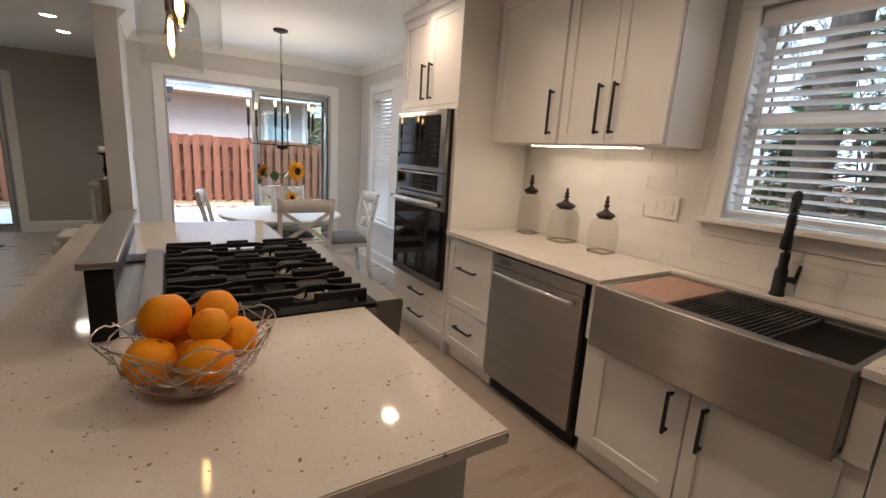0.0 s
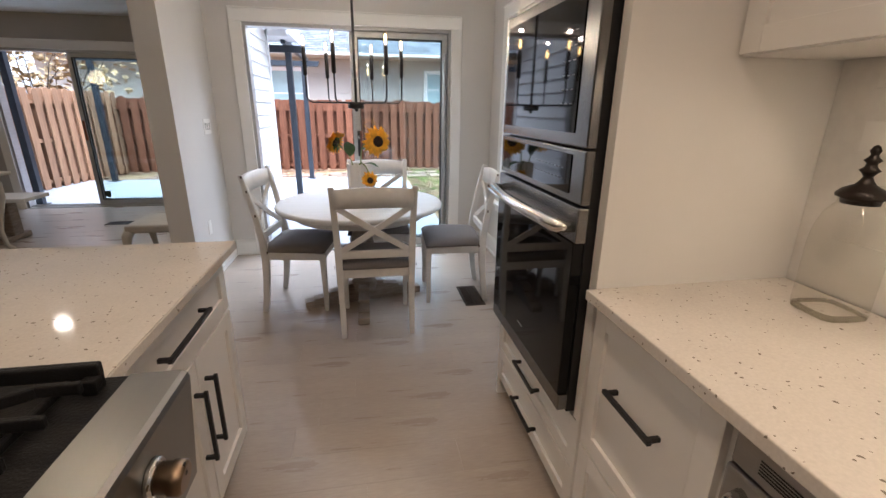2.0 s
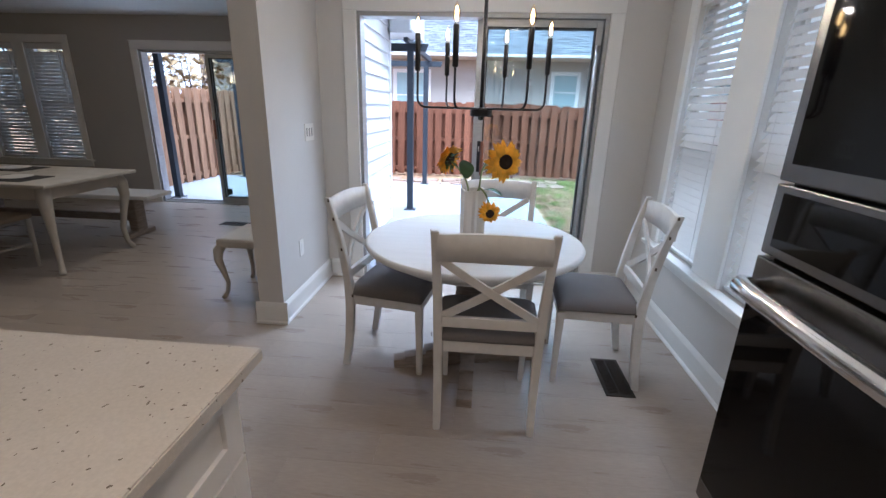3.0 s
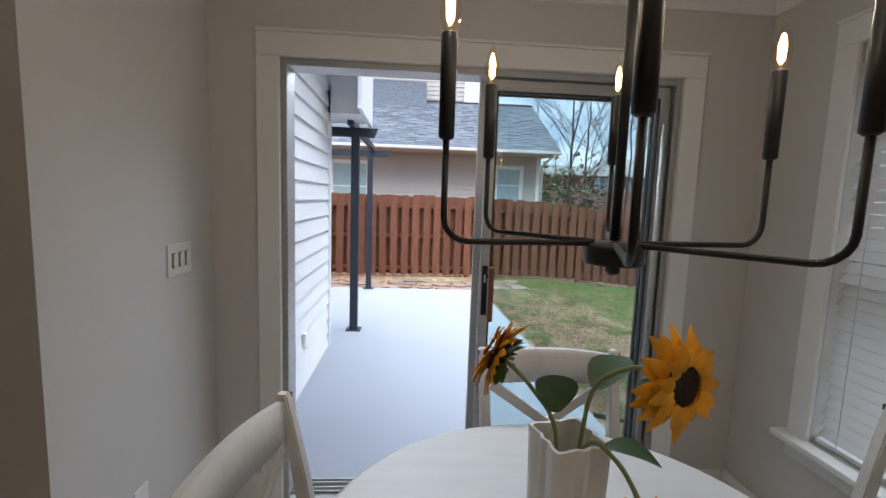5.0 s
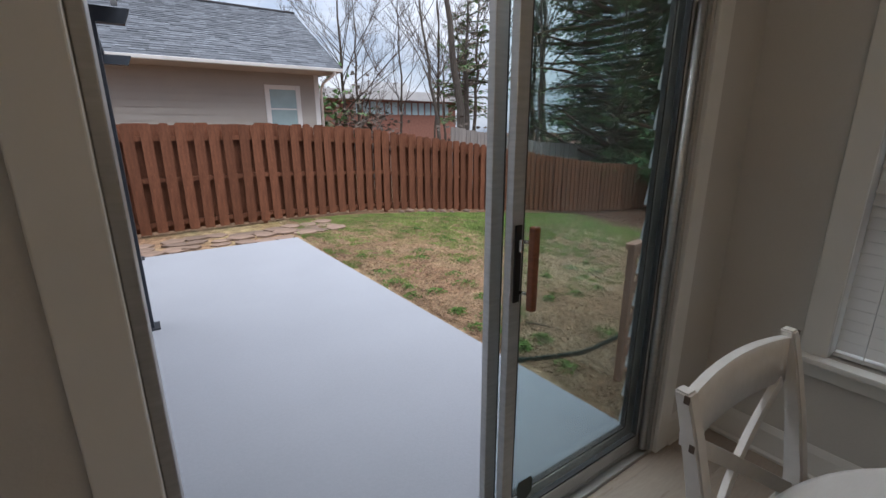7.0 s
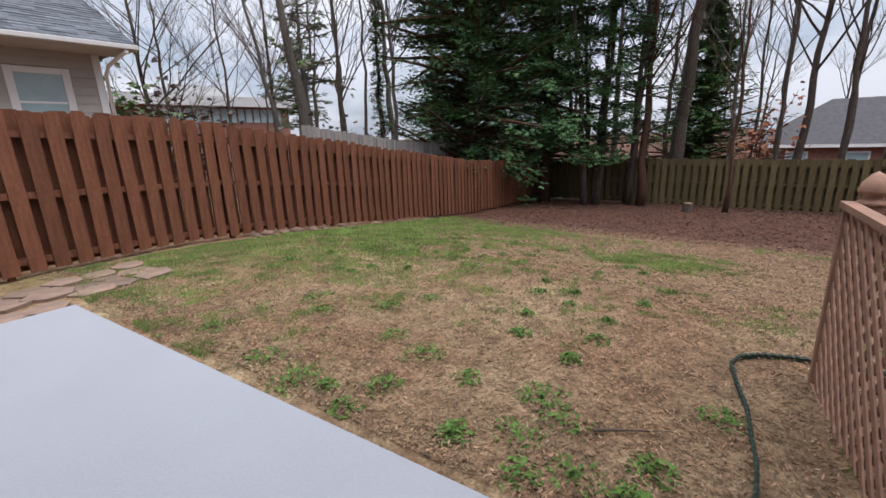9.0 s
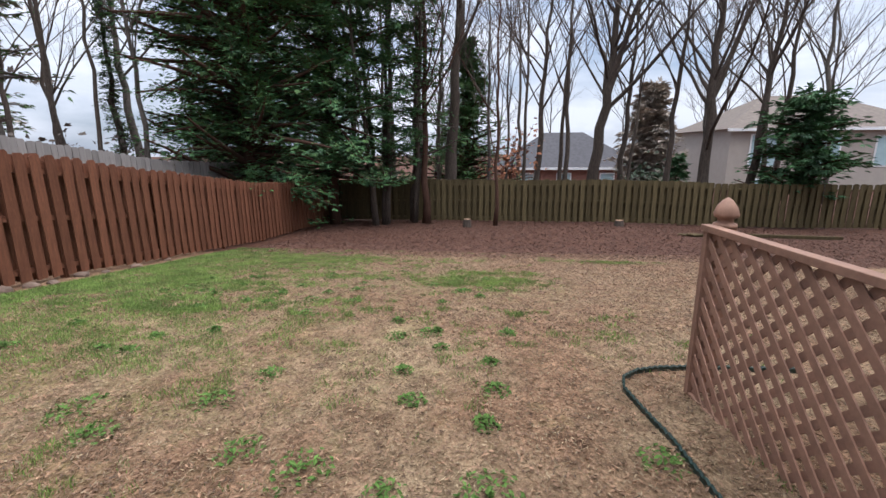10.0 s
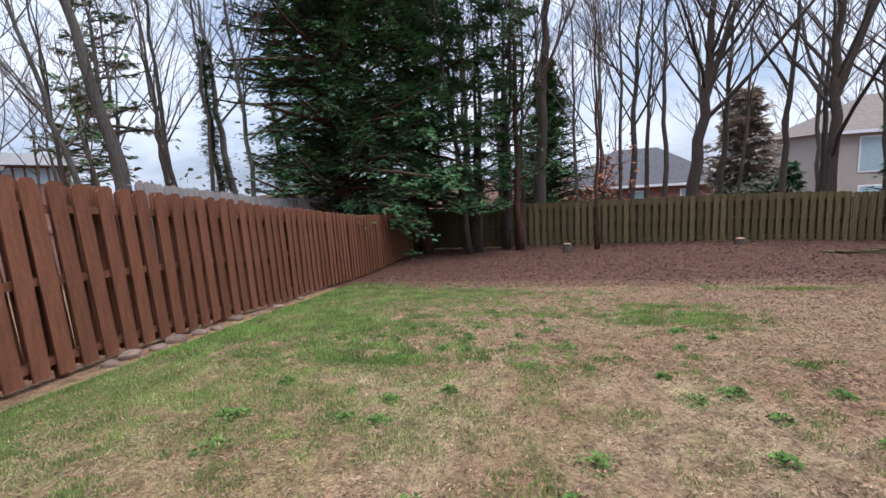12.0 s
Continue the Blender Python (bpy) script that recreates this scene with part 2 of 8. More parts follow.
M_ORANGE = mat("orange_peel", (0.92, 0.26, 0.0), 0.45, var=0.18, scale=5, spec=0.25, col2=(0.80, 0.34, 0.0), bump=0.5, bscale=260)
M_WIRE = mat("silver_wire", (0.55, 0.50, 0.45), 0.28, 1.0, var=0.15, scale=20)
M_BULB = glow("lamp_filament_glow", (1.0, 0.62, 0.25), 7)
M_BULBG = clear("bulb_glass", (1.0, 0.93, 0.82), 0.0, 0.98)
M_CAN = glow("recessed_lens", (1.0, 0.86, 0.68), 3.5)
M_LED = glow("under_cabinet_led", (1.0, 0.76, 0.50), 3)
M_WOODH = mat("red_brown_wood", (0.24, 0.08, 0.035), 0.45, var=0.3, scale=9, stretch=(3, 3, 20))
M_ALU = mat("mill_aluminium", (0.50, 0.50, 0.49), 0.5, 0.9, var=0.12, scale=10, stretch=(1, 1, 8))
M_ALUD = mat("dark_gasket", (0.03, 0.03, 0.032), 0.6, var=0.2, scale=20)
M_BOARD = mat("maple_board", (0.38, 0.22, 0.165), 0.5, var=0.18, scale=5, stretch=(3, 16, 3))
M_PLATE = mat("white_plastic", (0.76, 0.74, 0.70), 0.35, var=0.03, scale=10)
M_VENT = mat("brown_vent_metal", (0.05, 0.035, 0.025), 0.5, 0.6, var=0.3, scale=30)
M_CREAMP = mat("antique_cream_paint", (0.50, 0.47, 0.42), 0.5, var=0.12, scale=7, bump=0.15)
M_UPH = mat("tan_fabric", (0.30, 0.24, 0.18), 0.9, var=0.2, scale=200, bump=0.4, bscale=400)
M_SLATE = mat("dark_placemat", (0.03, 0.03, 0.032), 0.8, var=0.2, scale=60)
# outdoors
M_PATIO = mat("pale_painted_concrete", (0.235, 0.248, 0.282), 0.62, var=0.05, scale=1.3, bump=0.25, bscale=110, fine=0.025, fscale=60)
M_FENCE = mat("brown_stained_cedar", (0.158, 0.064, 0.037), 0.75, var=0.3, scale=4, stretch=(6, 6, 0.8), rand=0.16, bump=0.4, bscale=28, fine=0.15, fscale=26, spec=0.15)
M_FENCE2 = mat("weathered_green_brown_cedar", (0.115, 0.088, 0.045), 0.85, var=0.35, scale=3, stretch=(6, 6, 0.8), rand=0.22, bump=0.4, bscale=28, fine=0.15, spec=0.15)
M_FENCE3 = mat("grey_weathered_cedar", (0.24, 0.22, 0.21), 0.9, var=0.25, scale=3, stretch=(6, 6, 0.8), rand=0.15)
M_SIDE = mat("white_lap_siding", (0.70, 0.70, 0.70), 0.5, var=0.04, scale=2, bump=0.06, bscale=50)
M_SIDE2 = mat("tan_lap_siding", (0.38, 0.355, 0.325), 0.6, var=0.05, scale=1.6, bump=0.1, bscale=40, rand=0.02)
M_GUTT = mat("pale_grey_gutter_paint", (0.50, 0.48, 0.47), 0.5, var=0.06, scale=3)
M_SHING = mat("grey_asphalt_shingle", (0.105, 0.115, 0.135), 0.9, var=0.25, scale=9, rand=0.28, bump=0.5, bscale=60, fine=0.2, fscale=90, spec=0.15)
M_POST = mat("dark_slate_metal", (0.035, 0.042, 0.055), 0.45, 0.4, var=0.2, scale=10, bump=0.05)
M_LATT = mat("brown_painted_lattice", (0.275, 0.148, 0.10), 0.7, var=0.2, scale=9, rand=0.1, bump=0.25, bscale=50, fine=0.1, fscale=50)
M_BARK = mat("grey_brown_bark", (0.088, 0.069, 0.057), 0.95, var=0.45, scale=9, stretch=(3, 3, 0.6), bump=0.9, bscale=22, fine=0.2, fscale=40, spec=0.15)
M_BARKG = mat("pale_grey_bark", (0.125, 0.108, 0.095), 0.95, var=0.4, scale=7, stretch=(3, 3, 0.6), bump=0.8, bscale=18, fine=0.2, fscale=40, spec=0.15)
M_BARKR = mat("red_brown_bark", (0.085, 0.045, 0.032), 0.95, var=0.4, scale=9, stretch=(4, 4, 0.5), bump=0.9, bscale=22, spec=0.15)
M_EVER = mat("evergreen_spray", (0.076, 0.186, 0.066), 0.8, var=0.45, scale=1.2, rand=0.35, col2=(0.022, 0.060, 0.026))
M_EVERL = mat("light_evergreen_spray", (0.10, 0.20, 0.06), 0.75, var=0.4, scale=1.2, rand=0.3)
M_IVY = mat("ivy_leaf", (0.03, 0.06, 0.022), 0.6, var=0.4, scale=3, rand=0.35)
M_RUST = mat("russet_leaf", (0.30, 0.115, 0.055), 0.8, var=0.3, scale=3, rand=0.3)
M_RUSTY = mat("tan_winter_leaf", (0.30, 0.21, 0.11), 0.8, var=0.35, scale=3, rand=0.4)
M_TWIG = mat("grey_twig", (0.135, 0.112, 0.098), 0.9, var=0.3, scale=5, spec=0.15)
M_MULCH = mat("bark_chip", (0.125, 0.062, 0.044), 0.9, var=0.4, scale=5, rand=0.45)
M_TANROOF = mat("brown_far_shingle", (0.15, 0.125, 0.11), 0.9, var=0.2, scale=3, spec=0.15)
M_FENCEO = mat("tan_cedar", (0.30, 0.165, 0.095), 0.8, var=0.3, scale=4, stretch=(6, 6, 0.8), rand=0.2, bump=0.4, bscale=28)
M_STRAWT = mat("grey_tan_twig", (0.40, 0.34, 0.285), 0.9, var=0.3, scale=3, rand=0.3)
M_GRASS = mat("grass_blade", (0.20, 0.30, 0.07), 0.75, var=0.45, scale=2.5, rand=0.45)
M_STRAW = mat("straw_blade", (0.33, 0.245, 0.15), 0.85, var=0.35, scale=3, rand=0.4)
M_DEADL = mat("dead_leaf", (0.26, 0.155, 0.095), 0.85, var=0.5, scale=9, rand=0.62)
M_STONE = mat("red_tan_flagstone", (0.185, 0.125, 0.095), 0.9, var=0.35, scale=6, rand=0.25, bump=0.6, bscale=30)
M_EDGE = mat("dark_green_plastic", (0.018, 0.040, 0.032), 0.45, var=0.3, scale=20)
M_BRICK = mat("far_brick", (0.24, 0.11, 0.08), 0.9, var=0.2, scale=4)
M_FARROOF = mat("pale_flat_roof", (0.45, 0.45, 0.46), 0.8, var=0.1, scale=1)
M_STUCCO = mat("cream_stucco", (0.36, 0.315, 0.275), 0.85, var=0.08, scale=2, bump=0.2)
M_DARKROOF = mat("charcoal_roof", (0.07, 0.068, 0.075), 0.9, var=0.2, scale=3, rand=0.1, spec=0.15)
M_WINB = mat("dull_window_blind", (0.33, 0.45, 0.48), 0.12, var=0.1, scale=3)
M_BRICKP = mat("pale_far_cladding", (0.42, 0.38, 0.35), 0.8, var=0.1, scale=3)

# ---- mesh helpers ----
BASE = {}


def box(bm, x0, y0, z0, x1, y1, z1, bev=0.0, m=None):
    vs = [bm.verts.new(c) for c in ((x0, y0, z0), (x1, y0, z0), (x1, y1, z0), (x0, y1, z0), (x0, y0, z1), (x1, y0, z1), (x1, y1, z1), (x0, y1, z1))]
    fs = [bm.faces.new([vs[i] for i in q]) for q in ((3, 2, 1, 0), (4, 5, 6, 7), (0, 1, 5, 4), (1, 2, 6, 5), (2, 3, 7, 6), (3, 0, 4, 7))]
    if bev:
        ed = list({e for f in fs for e in f.edges})
        r = bmesh.ops.bevel(bm, geom=ed, offset=bev, segments=2, affect="EDGES", profile=0.5)
        vs = list({v for f in r["faces"] for v in f.verts} | {v for v in vs if v.is_valid})
    if m is not None:
        for v in vs:
            v.co = m @ v.co
    return vs


def bar(bm, a, b, w, h, up=(0, 0, 1), bev=0.0):
    """A straight bar of section w by h from a to b."""
    a, b = Vector(a), Vector(b)
    d = b - a
    z = d.normalized()
    x = Vector(up).cross(z)
    if x.length < 1e-4:
        x = Vector((1, 0, 0)).cross(z)
    x.normalize()
    y = z.cross(x)
    m = Matrix((x, y, z)).transposed().to_4x4()
    m.translation = a
    return box(bm, -w / 2, -h / 2, 0, w / 2, h / 2, d.length, bev, m)


def tube(bm, pts, rad, n=8, cap=True):
    """A round tube through points; rad is a number or one number for each point."""
    pts = [Vector(p) for p in pts]
    rads = list(rad) if isinstance(rad, (list, tuple)) else [rad] * len(pts)
    rings, prev = [], None
    for i, p in enumerate(pts):
        d = (pts[min(i + 1, len(pts) - 1)] - pts[max(i - 1, 0)])
        d = d.normalized() if d.length > 1e-9 else Vector((0, 0, 1))
        ref = prev if prev is not None else (Vector((1, 0, 0)) if abs(d.x) < 0.9 else Vector((0, 1, 0)))
        x = (ref - d * ref.dot(d))
        x = x.normalized() if x.length > 1e-6 else d.orthogonal().normalized()
        prev = x
        y = d.cross(x)
        rings.append([bm.verts.new(p + (x * math.cos(2 * math.pi * k / n) + y * math.sin(2 * math.pi * k / n)) * rads[i]) for k in range(n)])
    for r0, r1 in zip(rings, rings[1:]):
        for k in range(n):
            f = bm.faces.new((r0[k], r0[(k + 1) % n], r1[(k + 1) % n], r1[k]))
            f.smooth = True
    if cap and n > 2:
        bm.faces.new(rings[0][::-1])
        bm.faces.new(rings[-1])


def lathe(bm, prof, n=24, at=(0, 0, 0), m=None, cap=True):
    """A turned shape from (radius, height) pairs."""
    rings = []
    for r, z in prof:
        ring = []
        for k in range(n):
            a = 2 * math.pi * k / n
            v = Vector((r * math.cos(a), r * math.sin(a), z))
            ring.append(bm.verts.new((m @ v if m is not None else v) + Vector(at)))
        rings.append(ring)
    for r0, r1 in zip(rings, rings[1:]):
        for k in range(n):
            f = bm.faces.new((r0[k], r0[(k + 1) % n], r1[(k + 1) % n], r1[k]))
            f.smooth = True
    if cap:
        bm.faces.new(rings[0][::-1])
        bm.faces.new(rings[-1])


def prism(bm, outline, axis, a, b):
    """A flat outline pushed from a to b along an axis; outline in the two other axes, in order."""
    def place(p, c):
        return {"x": (c, p[0], p[1]), "y": (p[0], c, p[1]), "z": (p[0], p[1], c)}[axis]
    v0 = [bm.verts.new(place(p, a)) for p in outline]
    v1 = [bm.verts.new(place(p, b)) for p in outline]
    bm.faces.new(v0[::-1])
    bm.faces.new(v1)
    n = len(outline)
    for i in range(n):
        bm.faces.new((v0[i], v0[(i + 1) % n], v1[(i + 1) % n], v1[i]))


def mesh_of(name, bm, material):
    me = bpy.data.meshes.new(name)
    bmesh.ops.recalc_face_normals(bm, faces=bm.faces[:])
    bm.to_mesh(me)
    bm.free()
    me.materials.append(material)
    return me


def thing(name, loc, label, category, group="", rz=0.0, kind=""):
    ob = new(name)
    ob.empty_display_size = 0.05
    ob.matrix_world = pose(*loc, 0, 0, rz)
    BASE[ob.name] = Vector(loc)
    return tagged(ob, label, category, group, kind)


def part(name, bm, material, parent, label="", world=False):
    """One mesh object under a thing or a part. world: the mesh is given in world places, and the thing is not turned."""
    if world:
        off = -BASE[parent.name]
        for v in bm.verts:
            v.co += off
    ob = new(name, mesh_of(name, bm, material))
    ob.parent = parent
    BASE[ob.name] = BASE[parent.name]
    return tagged(ob, label)


def solid(name, bm, material, label="", category="", group="", kind="structure"):
    """One mesh at top level, in world places."""
    ob = new(name, mesh_of(name, bm, material))
    BASE[ob.name] = Vector((0, 0, 0))
    return tagged(ob, label, category, group, kind)


def piece(name, me, parent, m):
    ob = new(name, me)
    ob.parent = parent
    ob.matrix_basis = m
    return ob


def B(*a, **k):
    bm = bmesh.new()
    box(bm, *a, **k)
    return bm


def wall_boxes(bm, axis, c0, c1, u0, u1, z0, z1, holes):
    """A wall between c0 and c1 along axis, from u0 to u1, with rectangular openings (ua, ub, za, zb) cut through it."""
    us = sorted({u0, u1, *[h[0] for h in holes], *[h[1] for h in holes]})
    for a, b in zip(us, us[1:]):
        cuts = sorted((h[2], h[3]) for h in holes if h[0] <= a + 1e-6 and h[1] >= b - 1e-6)
        z = z0
        for za, zb in cuts + [(z1, z1)]:
            if za - z > 1e-4:
                if axis == "x":
                    box(bm, c0, a, z, c1, b, za)
                else:
                    box(bm, a, c0, z, b, c1, za)
            z = max(z, zb)
    bmesh.ops.remove_doubles(bm, verts=bm.verts[:], dist=1e-5)
    inner = [f for f in bm.faces if any(f is not g and set(f.verts) == set(g.verts) for e in f.edges for g in e.link_faces)]
    bmesh.ops.delete(bm, geom=list(set(inner)), context="FACES")

# ---- plan ----
WX, DY, CEIL = 2.46, 5.81, 2.44          # window wall, patio-door wall, ceiling height
LX, LY = -0.055, 4.89                    # breakfast nook's side wall and its free end
FY = 8.25                                # far wall of the dining room
PZ = -0.12                               # patio
K_WIN = (0.16, 1.10, 1.20, 2.12)         # kitchen window: y0, y1, z0, z1
N_WINS = ((4.82, 5.38, 0.55, 2.10), (3.96, 4.54, 0.55, 2.10))
L_WINS = ((-6.42, -5.86, 0.57, 2.09), (-5.70, -5.12, 0.57, 2.09), (-4.96, -4.40, 0.57, 2.09))
DOOR = (0.245, 2.05, 0.0, 2.06)
LDOOR = (-3.35, -1.55, 0.0, 2.03)

# floor slab
bm = bmesh.new()
box(bm, -7.5, -3.2, -0.15, WX, DY + 0.15, -0.006)
box(bm, -7.5, DY + 0.15, -0.15, -0.10, FY + 0.15, -0.006)
floor = solid("floor", bm, M_PLANK, "grey-brown wood-look vinyl plank floor", "floor")

bm = bmesh.new()
wall_boxes(bm, "x", WX, WX + 0.15, -3.2, DY + 0.15, -0.15, CEIL + 0.1, [K_WIN, *N_WINS])
wall_east = solid("wall_east", bm, M_WALL, "greige painted wall with white-trimmed windows", "wall")
bm = bmesh.new()
wall_boxes(bm, "y", DY, DY + 0.15, -0.205, WX - 0.002, -0.15, CEIL + 0.1, [DOOR])
wall_north = solid("wall_north", bm, M_WALL, "greige wall round the sliding patio door", "wall")
bm = B(LX - 0.165, LY, 0, LX, DY - 0.002, CEIL)
wall_nook = solid("wall_nook", bm, M_WALL, "greige stub wall beside the breakfast nook", "wall")
bm = B(-0.22, DY + 0.152, -0.15, -0.075, FY + 0.15, CEIL + 0.1)
wall_dining_side = solid("wall_dining_side", bm, M_LWALL, "taupe side wall of the dining room", "wall")
bm = bmesh.new()
wall_boxes(bm, "y", FY, FY + 0.15, -7.5, -0.222, -0.15, CEIL + 0.1, [LDOOR, *L_WINS])
wall_dining_far = solid("wall_dining_far", bm, M_LWALL, "taupe dining room wall with three windows", "wall")
solid("wall_west", B(-7.65, -3.2, -0.15, -7.5, FY + 0.15, CEIL + 0.1), M_LWALL, "taupe side wall of the open room", "wall")
solid("wall_south", B(-7.65, -3.35, -0.15, WX + 0.15, -3.2, CEIL + 0.1), M_WALL, "plain greige wall behind the kitchen", "wall")
bm = bmesh.new()
box(bm, -7.5, -3.2, CEIL, WX, DY, CEIL + 0.1)
box(bm, -7.5, DY, CEIL, -0.222, FY, CEIL + 0.1)
solid("ceiling", bm, M_CEIL, "flat white painted ceiling", "ceiling")


def trim_run(name, outline, axis, a, b, material=M_TRIM, label="white painted trim"):
    bm = bmesh.new()
    prism(bm, outline, axis, a, b)
    return solid(name, bm, material, label, "trim")


def base_prof(c, s, h=0.15):
    """Baseboard section at face c, growing to side s: a tall board with a moulded top and a shoe."""
    return [(c, 0.0), (c + s * 0.026, 0.0), (c + s * 0.026, 0.012), (c + s * 0.016, 0.022), (c + s * 0.016, h - 0.03), (c + s * 0.010, h - 0.012), (c + s * 0.004, h), (c, h)]


trim_run("baseboard", base_prof(WX, -1), "y", 3.327, DY, label="tall white baseboard")
trim_run("baseboard", base_prof(LX, 1), "y", LY, DY, label="tall white baseboard")
trim_run("baseboard", base_prof(LX - 0.165, -1), "y", LY, FY, label="tall white baseboard")
trim_run("baseboard", base_prof(LY, -1), "x", LX - 0.19, LX + 0.026, label="tall white baseboard")
trim_run("baseboard", base_prof(DY, -1), "x", LX + 0.026, 0.148, label="tall white baseboard")
trim_run("baseboard", base_prof(DY, -1), "x", 2.153, WX - 0.026, label="tall white baseboard")
trim_run("baseboard", base_prof(FY, -1), "x", -7.4, -3.45, label="tall white baseboard")
trim_run("baseboard", base_prof(FY, -1), "x", -1.45, -0.25, label="tall white baseboard")


def crown(c, s):
    return [(c, CEIL), (c + s * 0.075, CEIL), (c + s * 0.06, CEIL - 0.02), (c + s * 0.025, CEIL - 0.06), (c + s * 0.012, CEIL - 0.085), (c, CEIL - 0.085)]


trim_run("trim", crown(WX, -1), "y", 3.336, DY, label="white crown moulding")
trim_run("trim", crown(DY, -1), "x", LX, WX, label="white crown moulding")
trim_run("trim", crown(LX, 1), "y", LY, DY, label="white crown moulding")


def casing(name, axis, face, s, u0, u1, z0, z1, w, sill=False, bottom=True):
    """White casing round an opening, proud of the wall's face on side s."""
    bm = bmesh.new()
    t = 0.02

    def b(ua, ub, za, zb, d=t):
        c = sorted((face, face + s * d))
        if axis == "x":
            box(bm, c[0], ua, za, c[1], ub, zb, 0.004)
        else:
            box(bm, ua, c[0], za, ub, c[1], zb, 0.004)
    b(u0 - w, u0, z0, z1)
    b(u1, u1 + w, z0, z1)
    b(u0 - w, u1 + w, z1, z1 + w)
    b(u0 - w, u1 + w, z1 + w, z1 + w + 0.012, t + 0.012)
    if sill:
        b(u0 - w - 0.03, u1 + w + 0.03, z0 - 0.025, z0, 0.07)
        b(u0 - w, u1 + w, z0 - 0.025 - w * 0.8, z0 - 0.025)
    return solid(name, bm, M_TRIM, "white painted casing", "trim")


casing("trim", "y", DY, -1, DOOR[0], DOOR[1], 0, DOOR[3], 0.098)
casing("trim", "y", FY, -1, LDOOR[0], LDOOR[1], 0, LDOOR[3], 0.10)
casing("trim", "x", WX, -1, K_WIN[0], K_WIN[1], K_WIN[2], K_WIN[3], 0.08, sill=True)
casing("trim", "x", WX, -1, 3.96, 5.38, 0.55, 2.10, 0.09, sill=True)
solid("trim", B(WX - 0.02, 4.54, 0.55, WX, 4.82, 2.10, 0.004), M_TRIM, "white window mullion casing", "trim")
casing("trim", "y", FY, -1, -6.42, -4.40, 0.57, 2.09, 0.09, sill=True)
for a, b in ((-5.86, -5.70), (-5.12, -4.96)):
    solid("trim", B(a, FY - 0.02, 0.57, b, FY, 2.09, 0.004), M_TRIM, "white window mullion casing", "trim")


def window_unit(name, axis, c, u0, u1, z0, z1, tilt, drop, cover=True):
    """A white double-hung window set in its opening, with a slatted blind on the room's side. c: glass plane; the room lies toward smaller c."""
    th = thing(name, (c, u0, z0) if axis == "x" else (u0, c, z0), "white double-hung window with a slatted blind", "window", kind="structure")

    def put(bm, ca, cb, ua, ub, za, zb, bev=0.0):
        if axis == "x":
            box(bm, c + ca, ua, za, c + cb, ub, zb, bev)
        else:
            box(bm, ua, c + ca, za, ub, c + cb, zb, bev)
    fr = bmesh.new()
    put(fr, -0.02, 0.04, u0, u0 + 0.035, z0, z1)
    put(fr, -0.02, 0.04, u1 - 0.035, u1, z0, z1)
    put(fr, -0.02, 0.04, u0 + 0.035, u1 - 0.035, z0, z0 + 0.045)
    put(fr, -0.02, 0.04, u0 + 0.035, u1 - 0.035, z1 - 0.04, z1)
    f = part("window_frame", fr, M_TRIM, th, world=True)
    zm = (z0 + z1) / 2
    mr = bmesh.new()
    put(mr, -0.015, 0.03, u0 + 0.035, u1 - 0.035, zm - 0.022, zm + 0.022)
    part("meeting_rail", mr, M_TRIM, th, world=True)
    for za, zb, o in ((z0 + 0.045, zm - 0.022, 0.0), (zm + 0.022, z1 - 0.04, 0.016)):
        g = bmesh.new()
        put(g, o, o + 0.004, u0 + 0.035, u1 - 0.035, za, zb)
        p = part("pane", g, M_GLASS, th, world=True)
        p.visible_shadow = False
    bl = thing("window_blind", (c - 0.06, (u0 + u1) / 2, z1) if axis == "x" else ((u0 + u1) / 2, c - 0.06, z1), "white two-inch slatted blind, lowered, slats tilted open", "blind", "window blinds")
    hr = bmesh.new()
    put(hr, -0.105, -0.045, u0 + 0.006, u1 - 0.006, z1 - 0.075, z1 - 0.004, 0.003)
    part("valance", hr, M_BLIND, bl, world=True)
    zb = z0 + drop
    br = bmesh.new()
    put(br, -0.10, -0.05, u0 + 0.01, u1 - 0.01, zb, zb + 0.018, 0.003)
    part("bottom_rail", br, M_BLIND, bl, world=True)
    n = int((z1 - 0.085 - zb - 0.03) / 0.0445)
    sm = bmesh.new()
    L = u1 - u0 - 0.024
    if axis == "x":
        box(sm, -0.0245, -L / 2, -0.0013, 0.0245, L / 2, 0.0013)
    else:
        box(sm, -L / 2, -0.0245, -0.0013, L / 2, 0.0245, 0.0013)
    me = mesh_of("slat", sm, M_BLIND)
    for i in range(n):
        z = zb + 0.045 + i * 0.0445
        rot = (0, tilt, 0) if axis == "x" else (-tilt, 0, 0)
        jit = random.uniform(-1.2, 1.2)
        at = Vector((c - 0.075, (u0 + u1) / 2, z)) if axis == "x" else Vector(((u0 + u1) / 2, c - 0.075, z))
        piece("slat", me, bl, pose(*(at - BASE[bl.name]), rot[0] + jit, rot[1] + jit * 0.3, 0))
    for f_ in (0.18, 0.82):
        cd = bmesh.new()
        u = u0 + (u1 - u0) * f_
        a = (c - 0.104, u, zb) if axis == "x" else (u, c - 0.104, zb)
        b = (c - 0.104, u, z1 - 0.07) if axis == "x" else (u, c - 0.104, z1 - 0.07)
        tube(cd, [a, b], 0.0014, 5)
        part("ladder_cord", cd, M_BLIND, bl, world=True)
    wd = bmesh.new()
    u = u1 - 0.08
    p0, p1 = ((c - 0.112, u, z1 - 0.08), (c - 0.116, u + 0.01, z1 - 0.75)) if axis == "x" else ((u, c - 0.112, z1 - 0.08), (u, c - 0.116, z1 - 0.75))
    tube(wd, [p0, p1], 0.004, 6)
